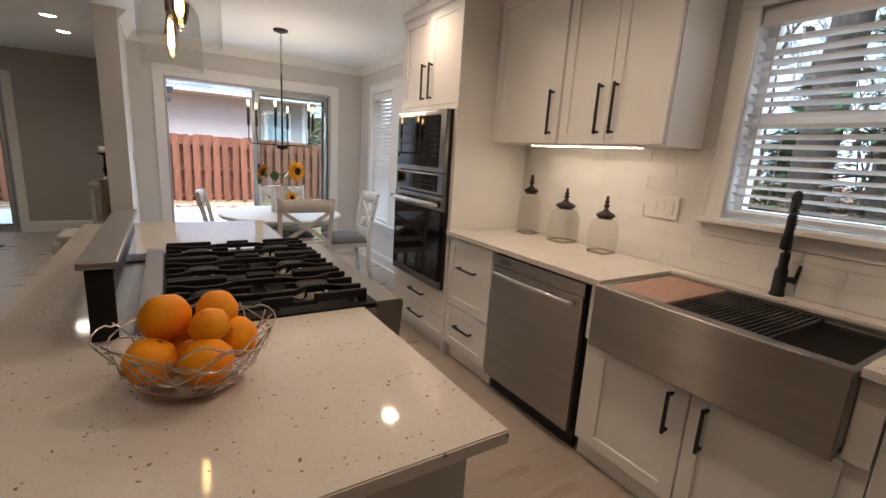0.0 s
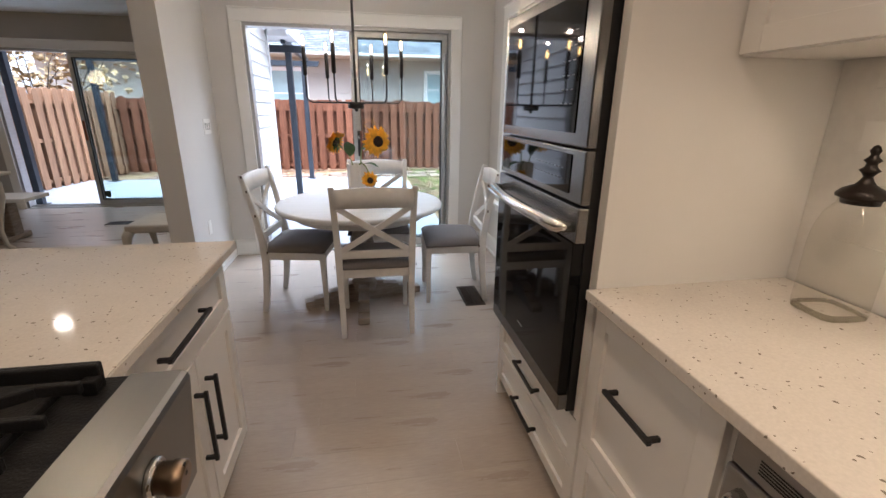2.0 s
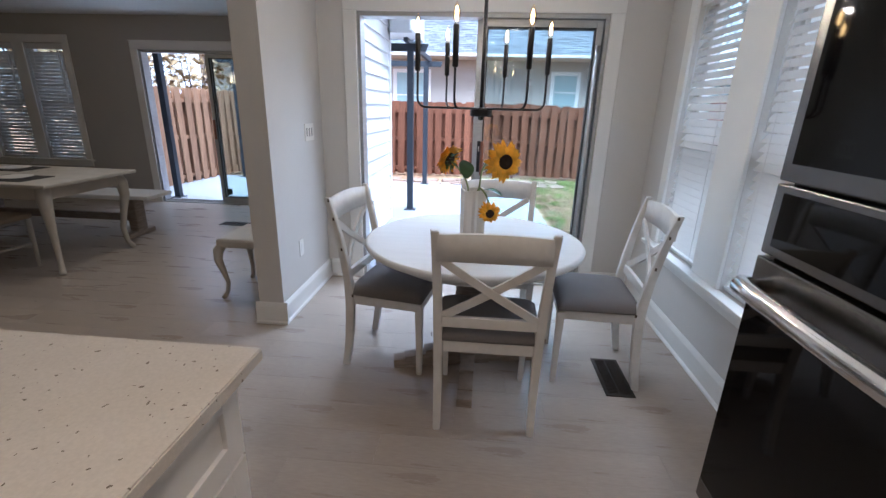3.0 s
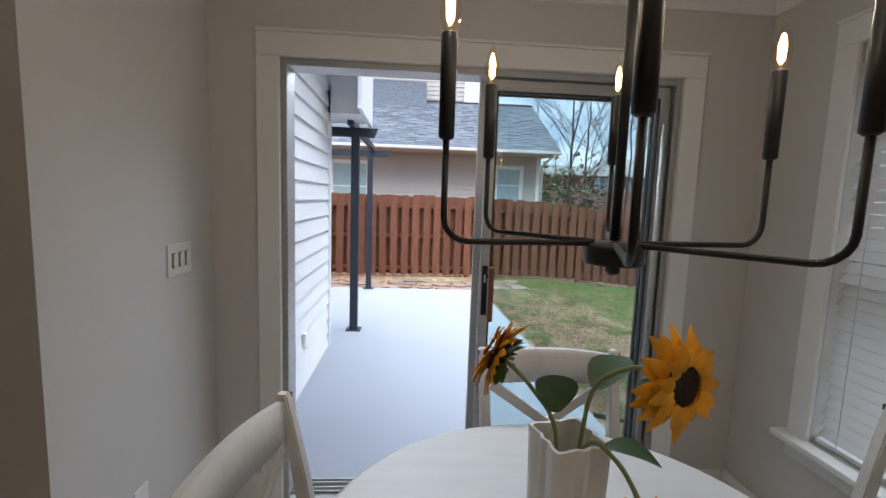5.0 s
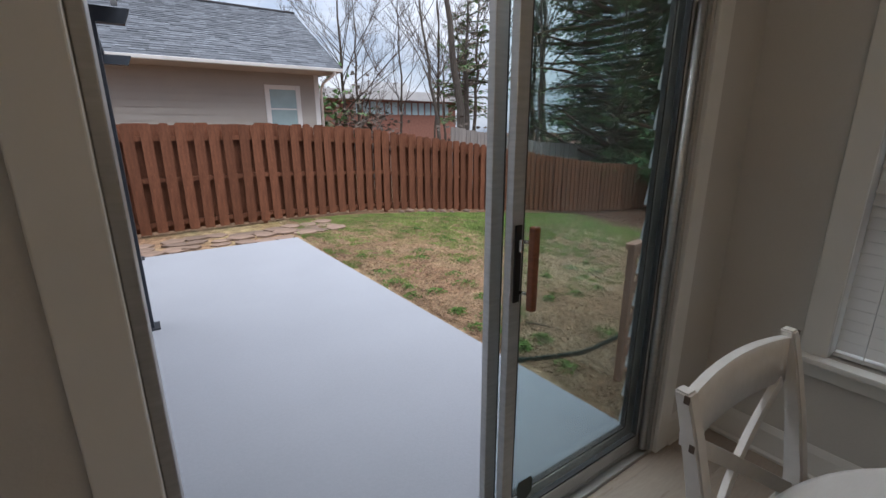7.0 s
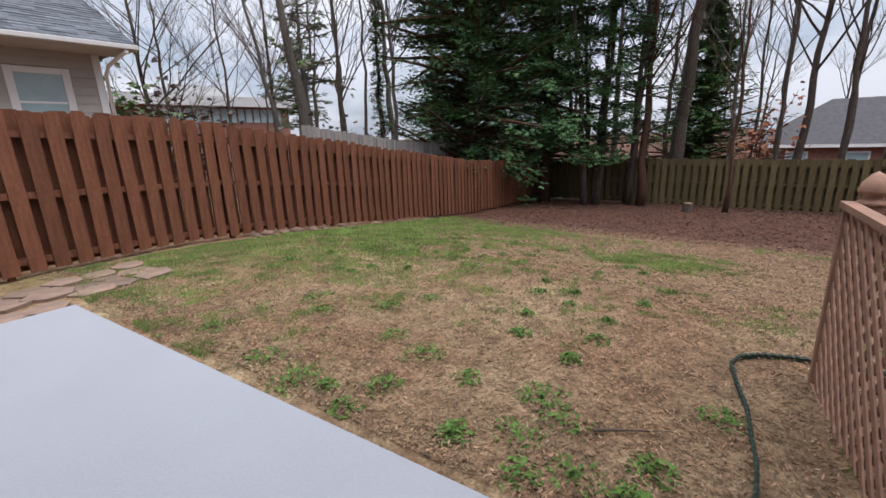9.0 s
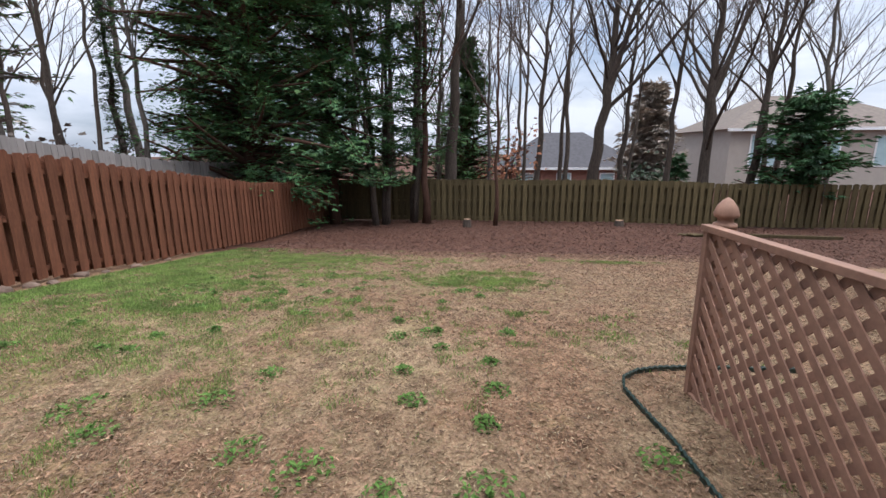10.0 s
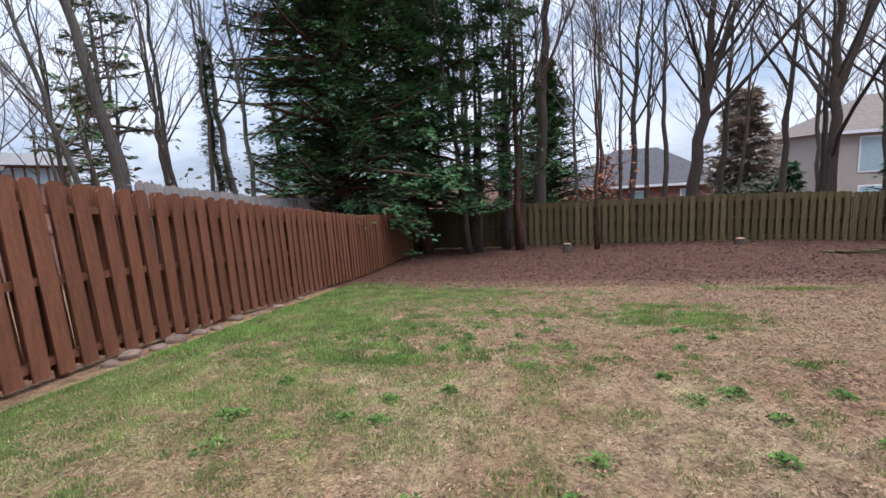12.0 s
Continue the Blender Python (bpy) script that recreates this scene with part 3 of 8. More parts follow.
    part("tilt_wand", wd, M_BLIND, bl, world=True)


window_unit("window_1", "x", WX + 0.11, *K_WIN, 17, 0.02)
window_unit("window_2", "x", WX + 0.11, *N_WINS[0], -52, 0.01)
window_unit("window_3", "x", WX + 0.11, *N_WINS[1], -52, 0.01)
for i, w in enumerate(L_WINS):
    window_unit("window_%d" % (4 + i), "y", FY + 0.11, *w, 52, 0.01)


def patio_door(name, y, x0, x1, z1, handle, slid):
    """An aluminium sliding door: outer frame, one fixed leaf and one leaf slid in front of it, so that the other half stands open."""
    th = thing(name, (x0, y, 0), "aluminium sliding patio door standing half open", "door", kind="structure")
    xm = (x0 + x1) / 2
    fr = bmesh.new()
    box(fr, x0, y + 0.01, 0.0, x0 + 0.025, y + 0.135, z1, 0.003)
    box(fr, x1 - 0.025, y + 0.01, 0.0, x1, y + 0.135, z1, 0.003)
    box(fr, x0 + 0.025, y + 0.01, z1 - 0.03, x1 - 0.025, y + 0.135, z1, 0.003)
    part("door_frame", fr, M_ALU, th, world=True)
    sl = bmesh.new()
    box(sl, x0 + 0.025, y + 0.0, -0.004, x1 - 0.025, y + 0.16, 0.016, 0.003)
    for d in (0.035, 0.062, 0.10, 0.125):
        box(sl, x0 + 0.025, y + d, 0.016, x1 - 0.025, y + d + 0.006, 0.032)
    part("track_sill", sl, M_ALU, th, world=True)
    for nm, d, a, b in (("fixed_leaf", 0.095, xm - 0.02, x1 - 0.026), ("sliding_leaf", 0.035, xm + slid, x1 - 0.035 + slid * 0.3)):
        lf = bmesh.new()
        w = 0.045
        for u0, u1, za, zb in ((a, a + w, 0.034, z1 - 0.034), (b - w, b, 0.034, z1 - 0.034), (a + w, b - w, 0.034, 0.034 + 0.06), (a + w, b - w, z1 - 0.034 - 0.05, z1 - 0.034)):
            box(lf, u0, y + d, za, u1, y + d + 0.03, zb, 0.003)
        leaf = part(nm, lf, M_ALU, th, world=True)
        gk = bmesh.new()
        q = 0.008
        for u0, u1, za, zb in ((a + w, a + w + q, 0.094, z1 - 0.084), (b - w - q, b - w, 0.094, z1 - 0.084), (a + w + q, b - w - q, 0.094, 0.094 + q), (a + w + q, b - w - q, z1 - 0.084 - q, z1 - 0.084)):
            box(gk, u0, y + d + 0.004, za, u1, y + d + 0.026, zb)
        part("gasket", gk, M_ALUD, leaf, world=True)
        gl = B(a + w + q, y + d + 0.012, 0.094 + q, b - w - q, y + d + 0.018, z1 - 0.084 - q)
        p = part("pane", gl, M_GLASS, leaf, world=True)
        p.visible_shadow = False
        if nm == "sliding_leaf" and handle:
            hp = B(a + 0.010, y + d - 0.006, 0.93, a + 0.036, y + d, 1.17, bev=0.003)
            part("lock_plate", hp, M_BLACK, leaf, "black lock plate", world=True)
            lv = bmesh.new()
            box(lv, a + 0.018, y + d - 0.020, 1.09, a + 0.028, y + d - 0.006, 1.13, 0.003)
            part("lock_lever", lv, M_CHROME, leaf, world=True)
            hd = bmesh.new()
            box(hd, a + 0.036, y + d - 0.056, 0.91, a + 0.060, y + d - 0.030, 1.17, 0.006)
            hn = part("pull_handle", hd, M_WOODH, leaf, "red-brown wooden pull handle", world=True)
            st = bmesh.new()
            for z in (0.96, 1.12):
                tube(st, [(a + 0.046, y + d - 0.031, z), (a + 0.034, y + d, z)], 0.006, 6)
            part("handle_stud", st, M_CHROME, leaf, world=True)
            # security sticker on the pane
            sk = bmesh.new()
            pts = [(-0.03, 0.05), (0.03, 0.05), (0.04, 0.03), (0.035, -0.02), (0.0, -0.05), (-0.035, -0.02), (-0.04, 0.03)]
            prism(sk, [(a + 0.12 + px, 0.17 + pz) for px, pz in pts], "y", y + d + 0.0095, y + d + 0.011)
            part("sticker", sk, M_EDGE, leaf, "dull green shield sticker", world=True)


patio_door("door_1", DY, DOOR[0], DOOR[1], DOOR[3], True, 0.008)
patio_door("door_2", FY, LDOOR[0], LDOOR[1], LDOOR[3], True, -0.02)
# weather bar leaning in the fixed side of the door
bm = bmesh.new()
tube(bm, [(DOOR[1] - 0.055, DY + 0.02, 0.035), (DOOR[1] - 0.055, DY + 0.02, 1.86)], 0.017, 8)
solid("security_bar", bm, M_ALU, "pale metal bar standing in the door track", "door bar", kind="thing")

# ---- kitchen ----
def pull(parent, a, b, out, name="handle"):
    """A square black bar pull from a to b, standing off along out."""
    a, b, o = Vector(a), Vector(b), Vector(out)
    bm = bmesh.new()
    d = (b - a).normalized()
    bar(bm, a + o * 0.032 - d * 0.012, b + o * 0.032 + d * 0.012, 0.012, 0.012, up=o, bev=0.0015)
    for p in (a, b):
        bar(bm, p, p + o * 0.03, 0.012, 0.012, bev=0.0015)
    return part(name, bm, M_BLACK, parent, "matte black bar handle", world=True)


def shaker(parent, name, axis, face, s, u0, u1, z0, z1, rail=0.057, th=0.019):
    """A five-piece shaker front: rails and stiles round a recessed panel. face: the back of the door; s: the way it faces."""
    def b(nm, ua, ub, za, zb, d0, d1, bev, under):
        bm = bmesh.new()
        c = sorted((face + s * d0, face + s * d1))
        if axis == "x":
            box(bm, c[0], ua, za, c[1], ub, zb, bev)
        else:
            box(bm, ua, c[0], za, ub, c[1], zb, bev)
        return part(nm, bm, M_CAB, under, world=True)
    d = b(name, u0 + rail, u1 - rail, z0 + rail, z1 - rail, 0, th - 0.011, 0, parent)
    for nm, ua, ub, za, zb in (("stile", u0, u0 + rail, z0, z1), ("stile", u1 - rail, u1, z0, z1),
                               ("rail", u0 + rail, u1 - rail, z0, z0 + rail), ("rail", u0 + rail, u1 - rail, z1 - rail, z1)):
        b(nm, ua, ub, za, zb, 0, th, 0.0015, d)
    return d


CF = 1.84        # face of the base cabinets
BK = WX - 0.012  # their back, clear of the wall tiles


def base_unit(y0, y1, label, fronts, top=0.884):
    """fronts: rows of (kind, u0, u1, z0, z1, handle) on the face toward the island."""
    th = thing("base_cabinet", (CF, y0, 0), label, "cabinet", "base cabinets along the window wall")
    bm = bmesh.new()
    box(bm, CF + 0.021, y0 + 0.001, 0.10, BK, y1 - 0.001, top)
    part("body", bm, M_CAB, th, world=True)
    if top < 0.88:
        for ya, yb in ((y0 + 0.001, 0.364), (1.236, y1 - 0.001)):
            part("side_filler", B(CF + 0.0, ya, top, BK, yb, 0.884), M_CAB, th, world=True)
    part("toe_kick", B(CF + 0.055, y0 + 0.001, 0, CF + 0.072, y1 - 0.001, 0.0995), M_CAB, th, world=True)
    for kind, u0, u1, z0, z1, h in fronts:
        d = shaker(th, kind, "x", CF + 0.0205, -1, u0, u1, z0, z1)
        if h:
            pull(d, *h, (-1, 0, 0))
    return th


xh = CF + 0.0015
base_unit(2.02, 2.508, "white shaker drawer cabinet with black bar handles",
          [("drawer", 2.032, 2.498, 0.409, 0.872, ((xh, 2.18, 0.69), (xh, 2.35, 0.69))), ("drawer", 2.032, 2.498, 0.112, 0.401, ((xh, 2.18, 0.28), (xh, 2.35, 0.28)))])
base_unit(0.30, 1.30, "white shaker sink cabinet with two doors",
          [("door", 0.80, 1.235, 0.112, 0.612, ((xh, 0.862, 0.41), (xh, 0.862, 0.565))), ("door", 0.355, 0.792, 0.112, 0.612, ((xh, 0.730, 0.41), (xh, 0.730, 0.565)))], 0.62)
base_unit(-0.45, 0.298, "white shaker base cabinet with two doors",
          [("drawer", -0.44, 0.288, 0.70, 0.872, ((xh, -0.17, 0.785), (xh, 0.02, 0.785))), ("door", -0.44, -0.08, 0.112, 0.692, ((xh, -0.14, 0.49), (xh, -0.14, 0.645))), ("door", -0.072, 0.288, 0.112, 0.692, ((xh, -0.012, 0.49), (xh, -0.012, 0.645)))])
base_unit(-1.60, -0.452, "white shaker base cabinet with two doors",
          [("door", -1.59, -1.03, 0.112, 0.872, ((xh, -1.09, 0.65), (xh, -1.09, 0.80))), ("door", -1.022, -0.462, 0.112, 0.872, ((xh, -0.96, 0.65), (xh, -0.96, 0.80)))])

# worktop with the apron sink's notch
bm = bmesh.new()
box(bm, 1.808, 1.236, 0.885, BK, 2.508, 0.915, 0.003)
box(bm, 2.345, 0.364, 0.885, BK, 1.236, 0.915, 0.003)
box(bm, 1.808, -1.62, 0.885, BK, 0.364, 0.915, 0.003)
solid("worktop", bm, M_QUARTZ, "cream speckled quartz worktop along the window wall", "countertop", kind="thing")

# dishwasher
dw = thing("dishwasher", (CF, 1.32, 0), "stainless steel dishwasher built under the worktop", "dishwasher")
part("body", B(CF + 0.03, 1.325, 0.10, BK - 0.05, 2.010, 0.875), M_BLACK, dw, world=True)
bm = bmesh.new()
box(bm, CF - 0.012, 1.332, 0.105, CF + 0.029, 2.003, 0.80, 0.006)
part("door_panel", bm, M_STEEL, dw, "brushed stainless door", world=True)
part("control_strip", B(CF - 0.004, 1.332, 0.802, CF + 0.029, 2.003, 0.868, bev=0.004), M_STEEL, dw, world=True)
bm = bmesh.new()
pts = [(CF - 0.012, 1.375, 0.765), (CF - 0.045, 1.385, 0.768)] + [(CF - 0.05 - 0.006 * math.sin(math.pi * k / 8), 1.40 + k * 0.0669, 0.768) for k in range(9)] + [(CF - 0.045, 1.950, 0.768), (CF - 0.012, 1.96, 0.765)]
tube(bm, pts, 0.013, 10)
part("handle", bm, M_CHROME, dw, "curved steel bar handle", world=True)
bm = bmesh.new()
for k in range(5):
    box(bm, CF - 0.0055, 1.86, 0.822 + k * 0.006, CF - 0.0045, 1.95, 0.8245 + k * 0.006)
part("vent_slot", bm, M_BLACK, dw, world=True)
part("kick_plate", B(CF + 0.05, 1.332, 0.0, CF + 0.066, 2.003, 0.0995), M_BLACK, dw, world=True)

# apron sink
sk = thing("farmhouse_sink", (1.79, 0.365, 0.63), "wide stainless apron-front workstation sink", "sink")
sy0, sy1, sx0, sx1 = 0.366, 1.234, 1.775, 2.343
bm = bmesh.new()
box(bm, sx0, sy0, 0.625, sx0 + 0.022, sy1, 0.905, 0.006)
part("apron", bm, M_STEEL, sk, "brushed stainless apron", world=True)
for nm, a in (("front_wall", (sx0 + 0.022, sy0, 0.66, sx0 + 0.06, sy1, 0.902)), ("back_wall", (sx1 - 0.03, sy0, 0.66, sx1, sy1, 0.902)),
              ("end_wall", (sx0 + 0.06, sy0, 0.66, sx1 - 0.03, sy0 + 0.022, 0.902)), ("end_wall", (sx0 + 0.06, sy1 - 0.022, 0.66, sx1 - 0.03, sy1, 0.902)),
              ("basin_floor", (sx0 + 0.06, sy0 + 0.022, 0.66, sx1 - 0.03, sy1 - 0.022, 0.675)),
              ("ledge", (sx0 + 0.06, sy0 + 0.022, 0.872, sx0 + 0.08, sy1 - 0.022, 0.885)), ("ledge", (sx1 - 0.05, sy0 + 0.022, 0.872, sx1 - 0.03, sy1 - 0.022, 0.885))):
    part(nm, B(*a), M_STEELX, sk, world=True)
bm = bmesh.new()
lathe(bm, [(0.055, 0.0), (0.055, 0.004), (0.035, 0.005), (0.03, 0.001)], 24, at=(2.05, 0.80, 0.6755))
part("drain", bm, M_CHROME, sk, "round steel drain", world=True)
cb = thing("cutting_board", (2.05, 1.07, 0.8855), "pinkish wooden cutting board set into the sink ledge", "cutting board")
bm = B(1.838, 0.955, 0.8855, 2.31, 1.21, 0.901, bev=0.003)
part("board", bm, M_BOARD, cb, world=True)
bm = bmesh.new()
for a in ((1.853, 0.97, 2.296, 0.976), (1.853, 1.189, 2.296, 1.195), (1.853, 0.976, 1.859, 1.189), (2.29, 0.976, 2.296, 1.189)):
    box(bm, a[0], a[1], 0.901, a[2], a[3], 0.9018)
part("juice_groove", bm, M_PED, cb, world=True)
rk = thing("drying_rack", (2.05, 0.78, 0.8855), "roll-up dark metal drying rack over the sink", "drying rack")
me_bm = bmesh.new()
tube(me_bm, [(-0.230, 0, 0), (0.230, 0, 0)], 0.006, 7)
me = mesh_of("rod", me_bm, M_BLACK)
for i in range(17):
    piece("rod", me, rk, pose(0.02, -0.175 + i * 0.0205, 0.006))
for x in (-0.200, 0.240):
    part("edge_strip", B(x - 0.008, -0.185, 0.0, x + 0.008, 0.165, 0.0125, bev=0.002), M_BLACK, rk)
bg = thing("bottom_grid", (2.05, 0.80, 0.676), "chrome wire grid in the bottom of the sink", "sink grid")
bm = bmesh.new()
for i in range(15):
    tube(bm, [(-0.19, -0.38 + i * 0.0537, 0.018), (0.19, -0.38 + i * 0.0537, 0.018)], 0.003, 6)
for x in (-0.19, 0.0, 0.19):
    tube(bm, [(x, -0.385, 0.014), (x, 0.385, 0.014)], 0.004, 6)
part("grid", bm, M_CHROME, bg)
bm = bmesh.new()
for x in (-0.19, 0.19):
    for y in (-0.38, 0.38):
        tube(bm, [(x, y, 0.0), (x, y, 0.014)], 0.006, 8)
part("rubber_foot", bm, M_BLACK, bg)

# faucet with a spring neck
fa = thing("faucet", (2.40, 0.80, 0.915), "matte black pull-down kitchen faucet with a spring neck", "faucet", rz=17)
bm = bmesh.new()
lathe(bm, [(0.028, 0), (0.028, 0.01), (0.024, 0.015), (0.024, 0.11), (0.021, 0.116), (0.018, 0.12), (0.018, 0.18), (0.015, 0.185)], 16)
part("body", bm, M_BLACK, fa)
bm = bmesh.new()
arc = [(0, 0, 0.18), (0, 0, 0.30), (-0.004, 0, 0.36), (-0.03, 0, 0.41), (-0.075, 0, 0.43), (-0.12, 0, 0.41), (-0.142, 0, 0.36)]
tube(bm, arc, 0.008, 8)
part("hose", bm, M_BLACK, fa)
bm = bmesh.new()
hel = []
cum = [0]
for a, b in zip(arc, arc[1:]):
    cum.append(cum[-1] + (Vector(b) - Vector(a)).length)
for i in range(241):
    s = cum[-1] * i / 240
    k = max(j for j in range(len(cum)) if cum[j] <= s + 1e-9)
    k = min(k, len(arc) - 2)
    f = (s - cum[k]) / (cum[k + 1] - cum[k])
    p = Vector(arc[k]).lerp(Vector(arc[k + 1]), f)
    d = (Vector(arc[k + 1]) - Vector(arc[k])).normalized()
    e1 = Vector((0, 1, 0))
    e2 = d.cross(e1)
    a = i * math.pi / 4.6
    hel.append(p + (e1 * math.cos(a) + e2 * math.sin(a)) * 0.0145)
tube(bm, hel, 0.0026, 5)
part("spring", bm, M_BLACK, fa)
bm = bmesh.new()
lathe(bm, [(0.011, 0.36), (0.015, 0.345), (0.016, 0.28), (0.019, 0.26), (0.020, 0.22), (0.014, 0.215)], 14, at=(-0.142, 0, 0))
part("spray_head", bm, M_BLACK, fa)
bm = bmesh.new()
tube(bm, [(0, 0, 0.15), (-0.07, 0, 0.255), (-0.125, 0, 0.275)], 0.006, 7)
part("holder_arm", bm, M_BLACK, fa)
bm = bmesh.new()
tube(bm, [(0, 0, 0.075), (0, -0.055, 0.075)], 0.014, 10)
tube(bm, [(0, -0.05, 0.08), (0, -0.058, 0.14)], [0.008, 0.006], 8)
part("lever", bm, M_BLACK, fa)

# tall oven cabinet
oc = thing("oven_cabinet", (CF, 2.51, 0), "tall white shaker cabinet housing the wall ovens", "cabinet")
oy0, oy1 = 2.51, 3.325
bm = bmesh.new()
box(bm, CF, oy0, 0.0, WX - 0.003, oy0 + 0.02, CEIL - 0.002)
part("side_panel", bm, M_CAB, oc, world=True)
part("side_panel", B(CF, oy1 - 0.02, 0.0, WX - 0.003, oy1, CEIL - 0.002), M_CAB, oc, world=True)
bm = bmesh.new()
box(bm, CF + 0.022, oy0 + 0.021, 0.09, WX - 0.003, oy1 - 0.021, 0.50)
box(bm, CF + 0.022, oy0 + 0.021, 1.73, WX - 0.003, oy1 - 0.021, CEIL - 0.002)
box(bm, CF + 0.30, oy0 + 0.021, 0.50, WX - 0.003, oy1 - 0.021, 1.73)
part("body", bm, M_CAB, oc, world=True)
bm = bmesh.new()
box(bm, CF, oy0 + 0.021, 0.46, CF + 0.021, oy0 + 0.038, 1.745)
box(bm, CF, oy1 - 0.056, 0.46, CF + 0.021, oy1 - 0.021, 1.745)
box(bm, CF, oy0 + 0.038, 1.712, CF + 0.021, oy1 - 0.056, 1.745)
part("face_frame", bm, M_CAB, oc, world=True)
part("toe_kick", B(CF + 0.05, oy0 + 0.021, 0, CF + 0.066, oy1 - 0.021, 0.0895), M_CAB, oc, world=True)
for z0, z1 in ((0.10, 0.265), (0.272, 0.452)):
    d = shaker(oc, "drawer", "x", CF + 0.0205, -1, oy0 + 0.015, oy1 - 0.015, z0, z1, 0.045)
    pull(d, (xh, 2.82, (z0 + z1) / 2), (xh, 3.02, (z0 + z1) / 2), (-1, 0, 0))
ym = (oy0 + oy1) / 2
for u0, u1, h in ((oy0 + 0.008, ym - 0.002, ym - 0.05), (ym + 0.002, oy1 - 0.008, ym + 0.05)):
    d = shaker(oc, "door", "x", CF + 0.0205, -1, u0, u1, 1.75, 2.37)
    pull(d, (xh, h, 1.80), (xh, h, 2.02), (-1, 0, 0))
part("cornice", B(CF - 0.02, oy0 - 0.01, 2.375, WX - 0.003, oy1 + 0.01, CEIL - 0.002, bev=0.006), M_CAB, oc, world=True)

# wall oven and microwave, one stainless appliance
ov = thing("wall_oven", (CF, 2.585, 0.5), "stainless wall oven with a microwave above, black glass doors", "oven")
a0, a1 = 2.55, 3.265
OF = CF - 0.022
part("casing", B(OF - 0.002, a0 + 0.004, 0.475, CF + 0.28, a1 - 0.004, 1.708), M_BLACK, ov, world=True)
bm = bmesh.new()
box(bm, OF - 0.032, a0, 1.290, OF - 0.003, a1, 1.708, 0.004)
mw = part("microwave_door", bm, M_OVST, ov, "stainless frame", world=True)
part("microwave_glass", B(OF - 0.0345, a0 + 0.075, 1.325, OF - 0.0325, a1 - 0.03, 1.672), M_BGLASS, mw, "black glass", world=True)
bm = bmesh.new()
for r in range(6):
    for c in range(3):
        box(bm, OF - 0.0352, a0 + 0.105 + c * 0.03, 1.40 + r * 0.037, OF - 0.0348, a0 + 0.12 + c * 0.03, 1.4025 + r * 0.037)
part("keypad_marks", bm, M_MARK, mw, world=True)
bm = bmesh.new()
box(bm, OF - 0.032, a0, 1.139, OF - 0.003, a1, 1.284, 0.004)
cp = part("control_panel", bm, M_OVST, ov, world=True)
part("panel_glass", B(OF - 0.0345, a0 + 0.075, 1.160, OF - 0.0325, a1 - 0.03, 1.268), M_BGLASS, cp, "black glass", world=True)
bm = bmesh.new()
for r in range(2):
    for c in range(9):
        box(bm, OF - 0.0352, a0 + 0.12 + c * 0.026, 1.195 + r * 0.03, OF - 0.0348, a0 + 0.13 + c * 0.026, 1.198 + r * 0.03)
part("touch_marks", bm, M_MARK, cp, world=True)
bm = bmesh.new()
box(bm, OF - 0.036, a0, 1.032, OF - 0.003, a1, 1.132, 0.004)
od = part("oven_door", bm, M_OVST, ov, "stainless top rail", world=True)
part("bottom_rail", B(OF - 0.036, a0, 0.485, OF - 0.003, a1, 0.54, bev=0.004), M_OVST, od, world=True)
part("oven_glass", B(OF - 0.038, a0 + 0.006, 0.541, OF - 0.004, a1 - 0.006, 1.031, bev=0.002), M_BGLASS, od, "black glass", world=True)
part("badge", B(OF - 0.0385, 2.885, 0.60, OF - 0.0381, 2.94, 0.606), M_STEEL, od, world=True)
bm = bmesh.new()
hp = [(OF - 0.036, a0 + 0.03, 1.072), (OF - 0.075, a0 + 0.035, 1.077)] + [(OF - 0.083 - 0.014 * math.sin(math.pi * k / 10), a0 + 0.045 + (a1 - a0 - 0.09) * k / 10, 1.078) for k in range(11)] + [(OF - 0.075, a1 - 0.035, 1.077), (OF - 0.036, a1 - 0.03, 1.072)]
tube(bm, hp, [0.013] + [0.019] * 13 + [0.013] if len(hp) == 15 else 0.019, 12)
part("handle", bm, M_CHROME, od, "thick polished bar handle", world=True)

# upper cabinets
UF = 2.13
for y0, y1, doors in ((1.905, 2.508, ((1.913, 2.50, 1.965),)), (1.25, 1.903, ((1.258, 1.577, 1.535), (1.581, 1.895, 1.625)))):
    uc = thing("upper_cabinet", (UF, y0, 1.515), "white shaker wall cabinet with black bar handles", "cabinet", "wall cabinets")
    part("body", B(UF + 0.021, y0, 1.515, BK, y1, 2.40), M_CAB, uc, world=True)
    for u0, u1, h in doors:
        d = shaker(uc, "door", "x", UF + 0.0205, -1, u0, u1, 1.518, 2.395)
        pull(d, (UF + 0.0015, h, 1.575), (UF + 0.0015, h, 1.80), (-1, 0, 0))
    part("cornice", B(UF - 0.02, y0, 2.401, BK, y1, CEIL - 0.002, bev=0.004), M_CAB, uc, world=True)
for y0, y1 in ((1.42, 1.78), (1.82, 2.18)):
    ub = thing("under_cabinet_light", (2.30, y0, 1.5), "slim lit strip light under the wall cabinet", "light", "under-cabinet lights")
    part("housing", B(2.19, y0, 1.505, 2.25, y1, 1.5145), M_PLATE, ub, world=True)
    part("diffuser", B(2.195, y0 + 0.004, 1.502, 2.245, y1 - 0.004, 1.5045), M_LED, ub, "glowing warm diffuser", world=True)
    area("under_cabinet_lamp", (2.22, (y0 + y1) / 2, 1.499), (2.22, (y0 + y1) / 2, 0.9), 0.05, 0.34, 0.065, (1.0, 0.74, 0.50))

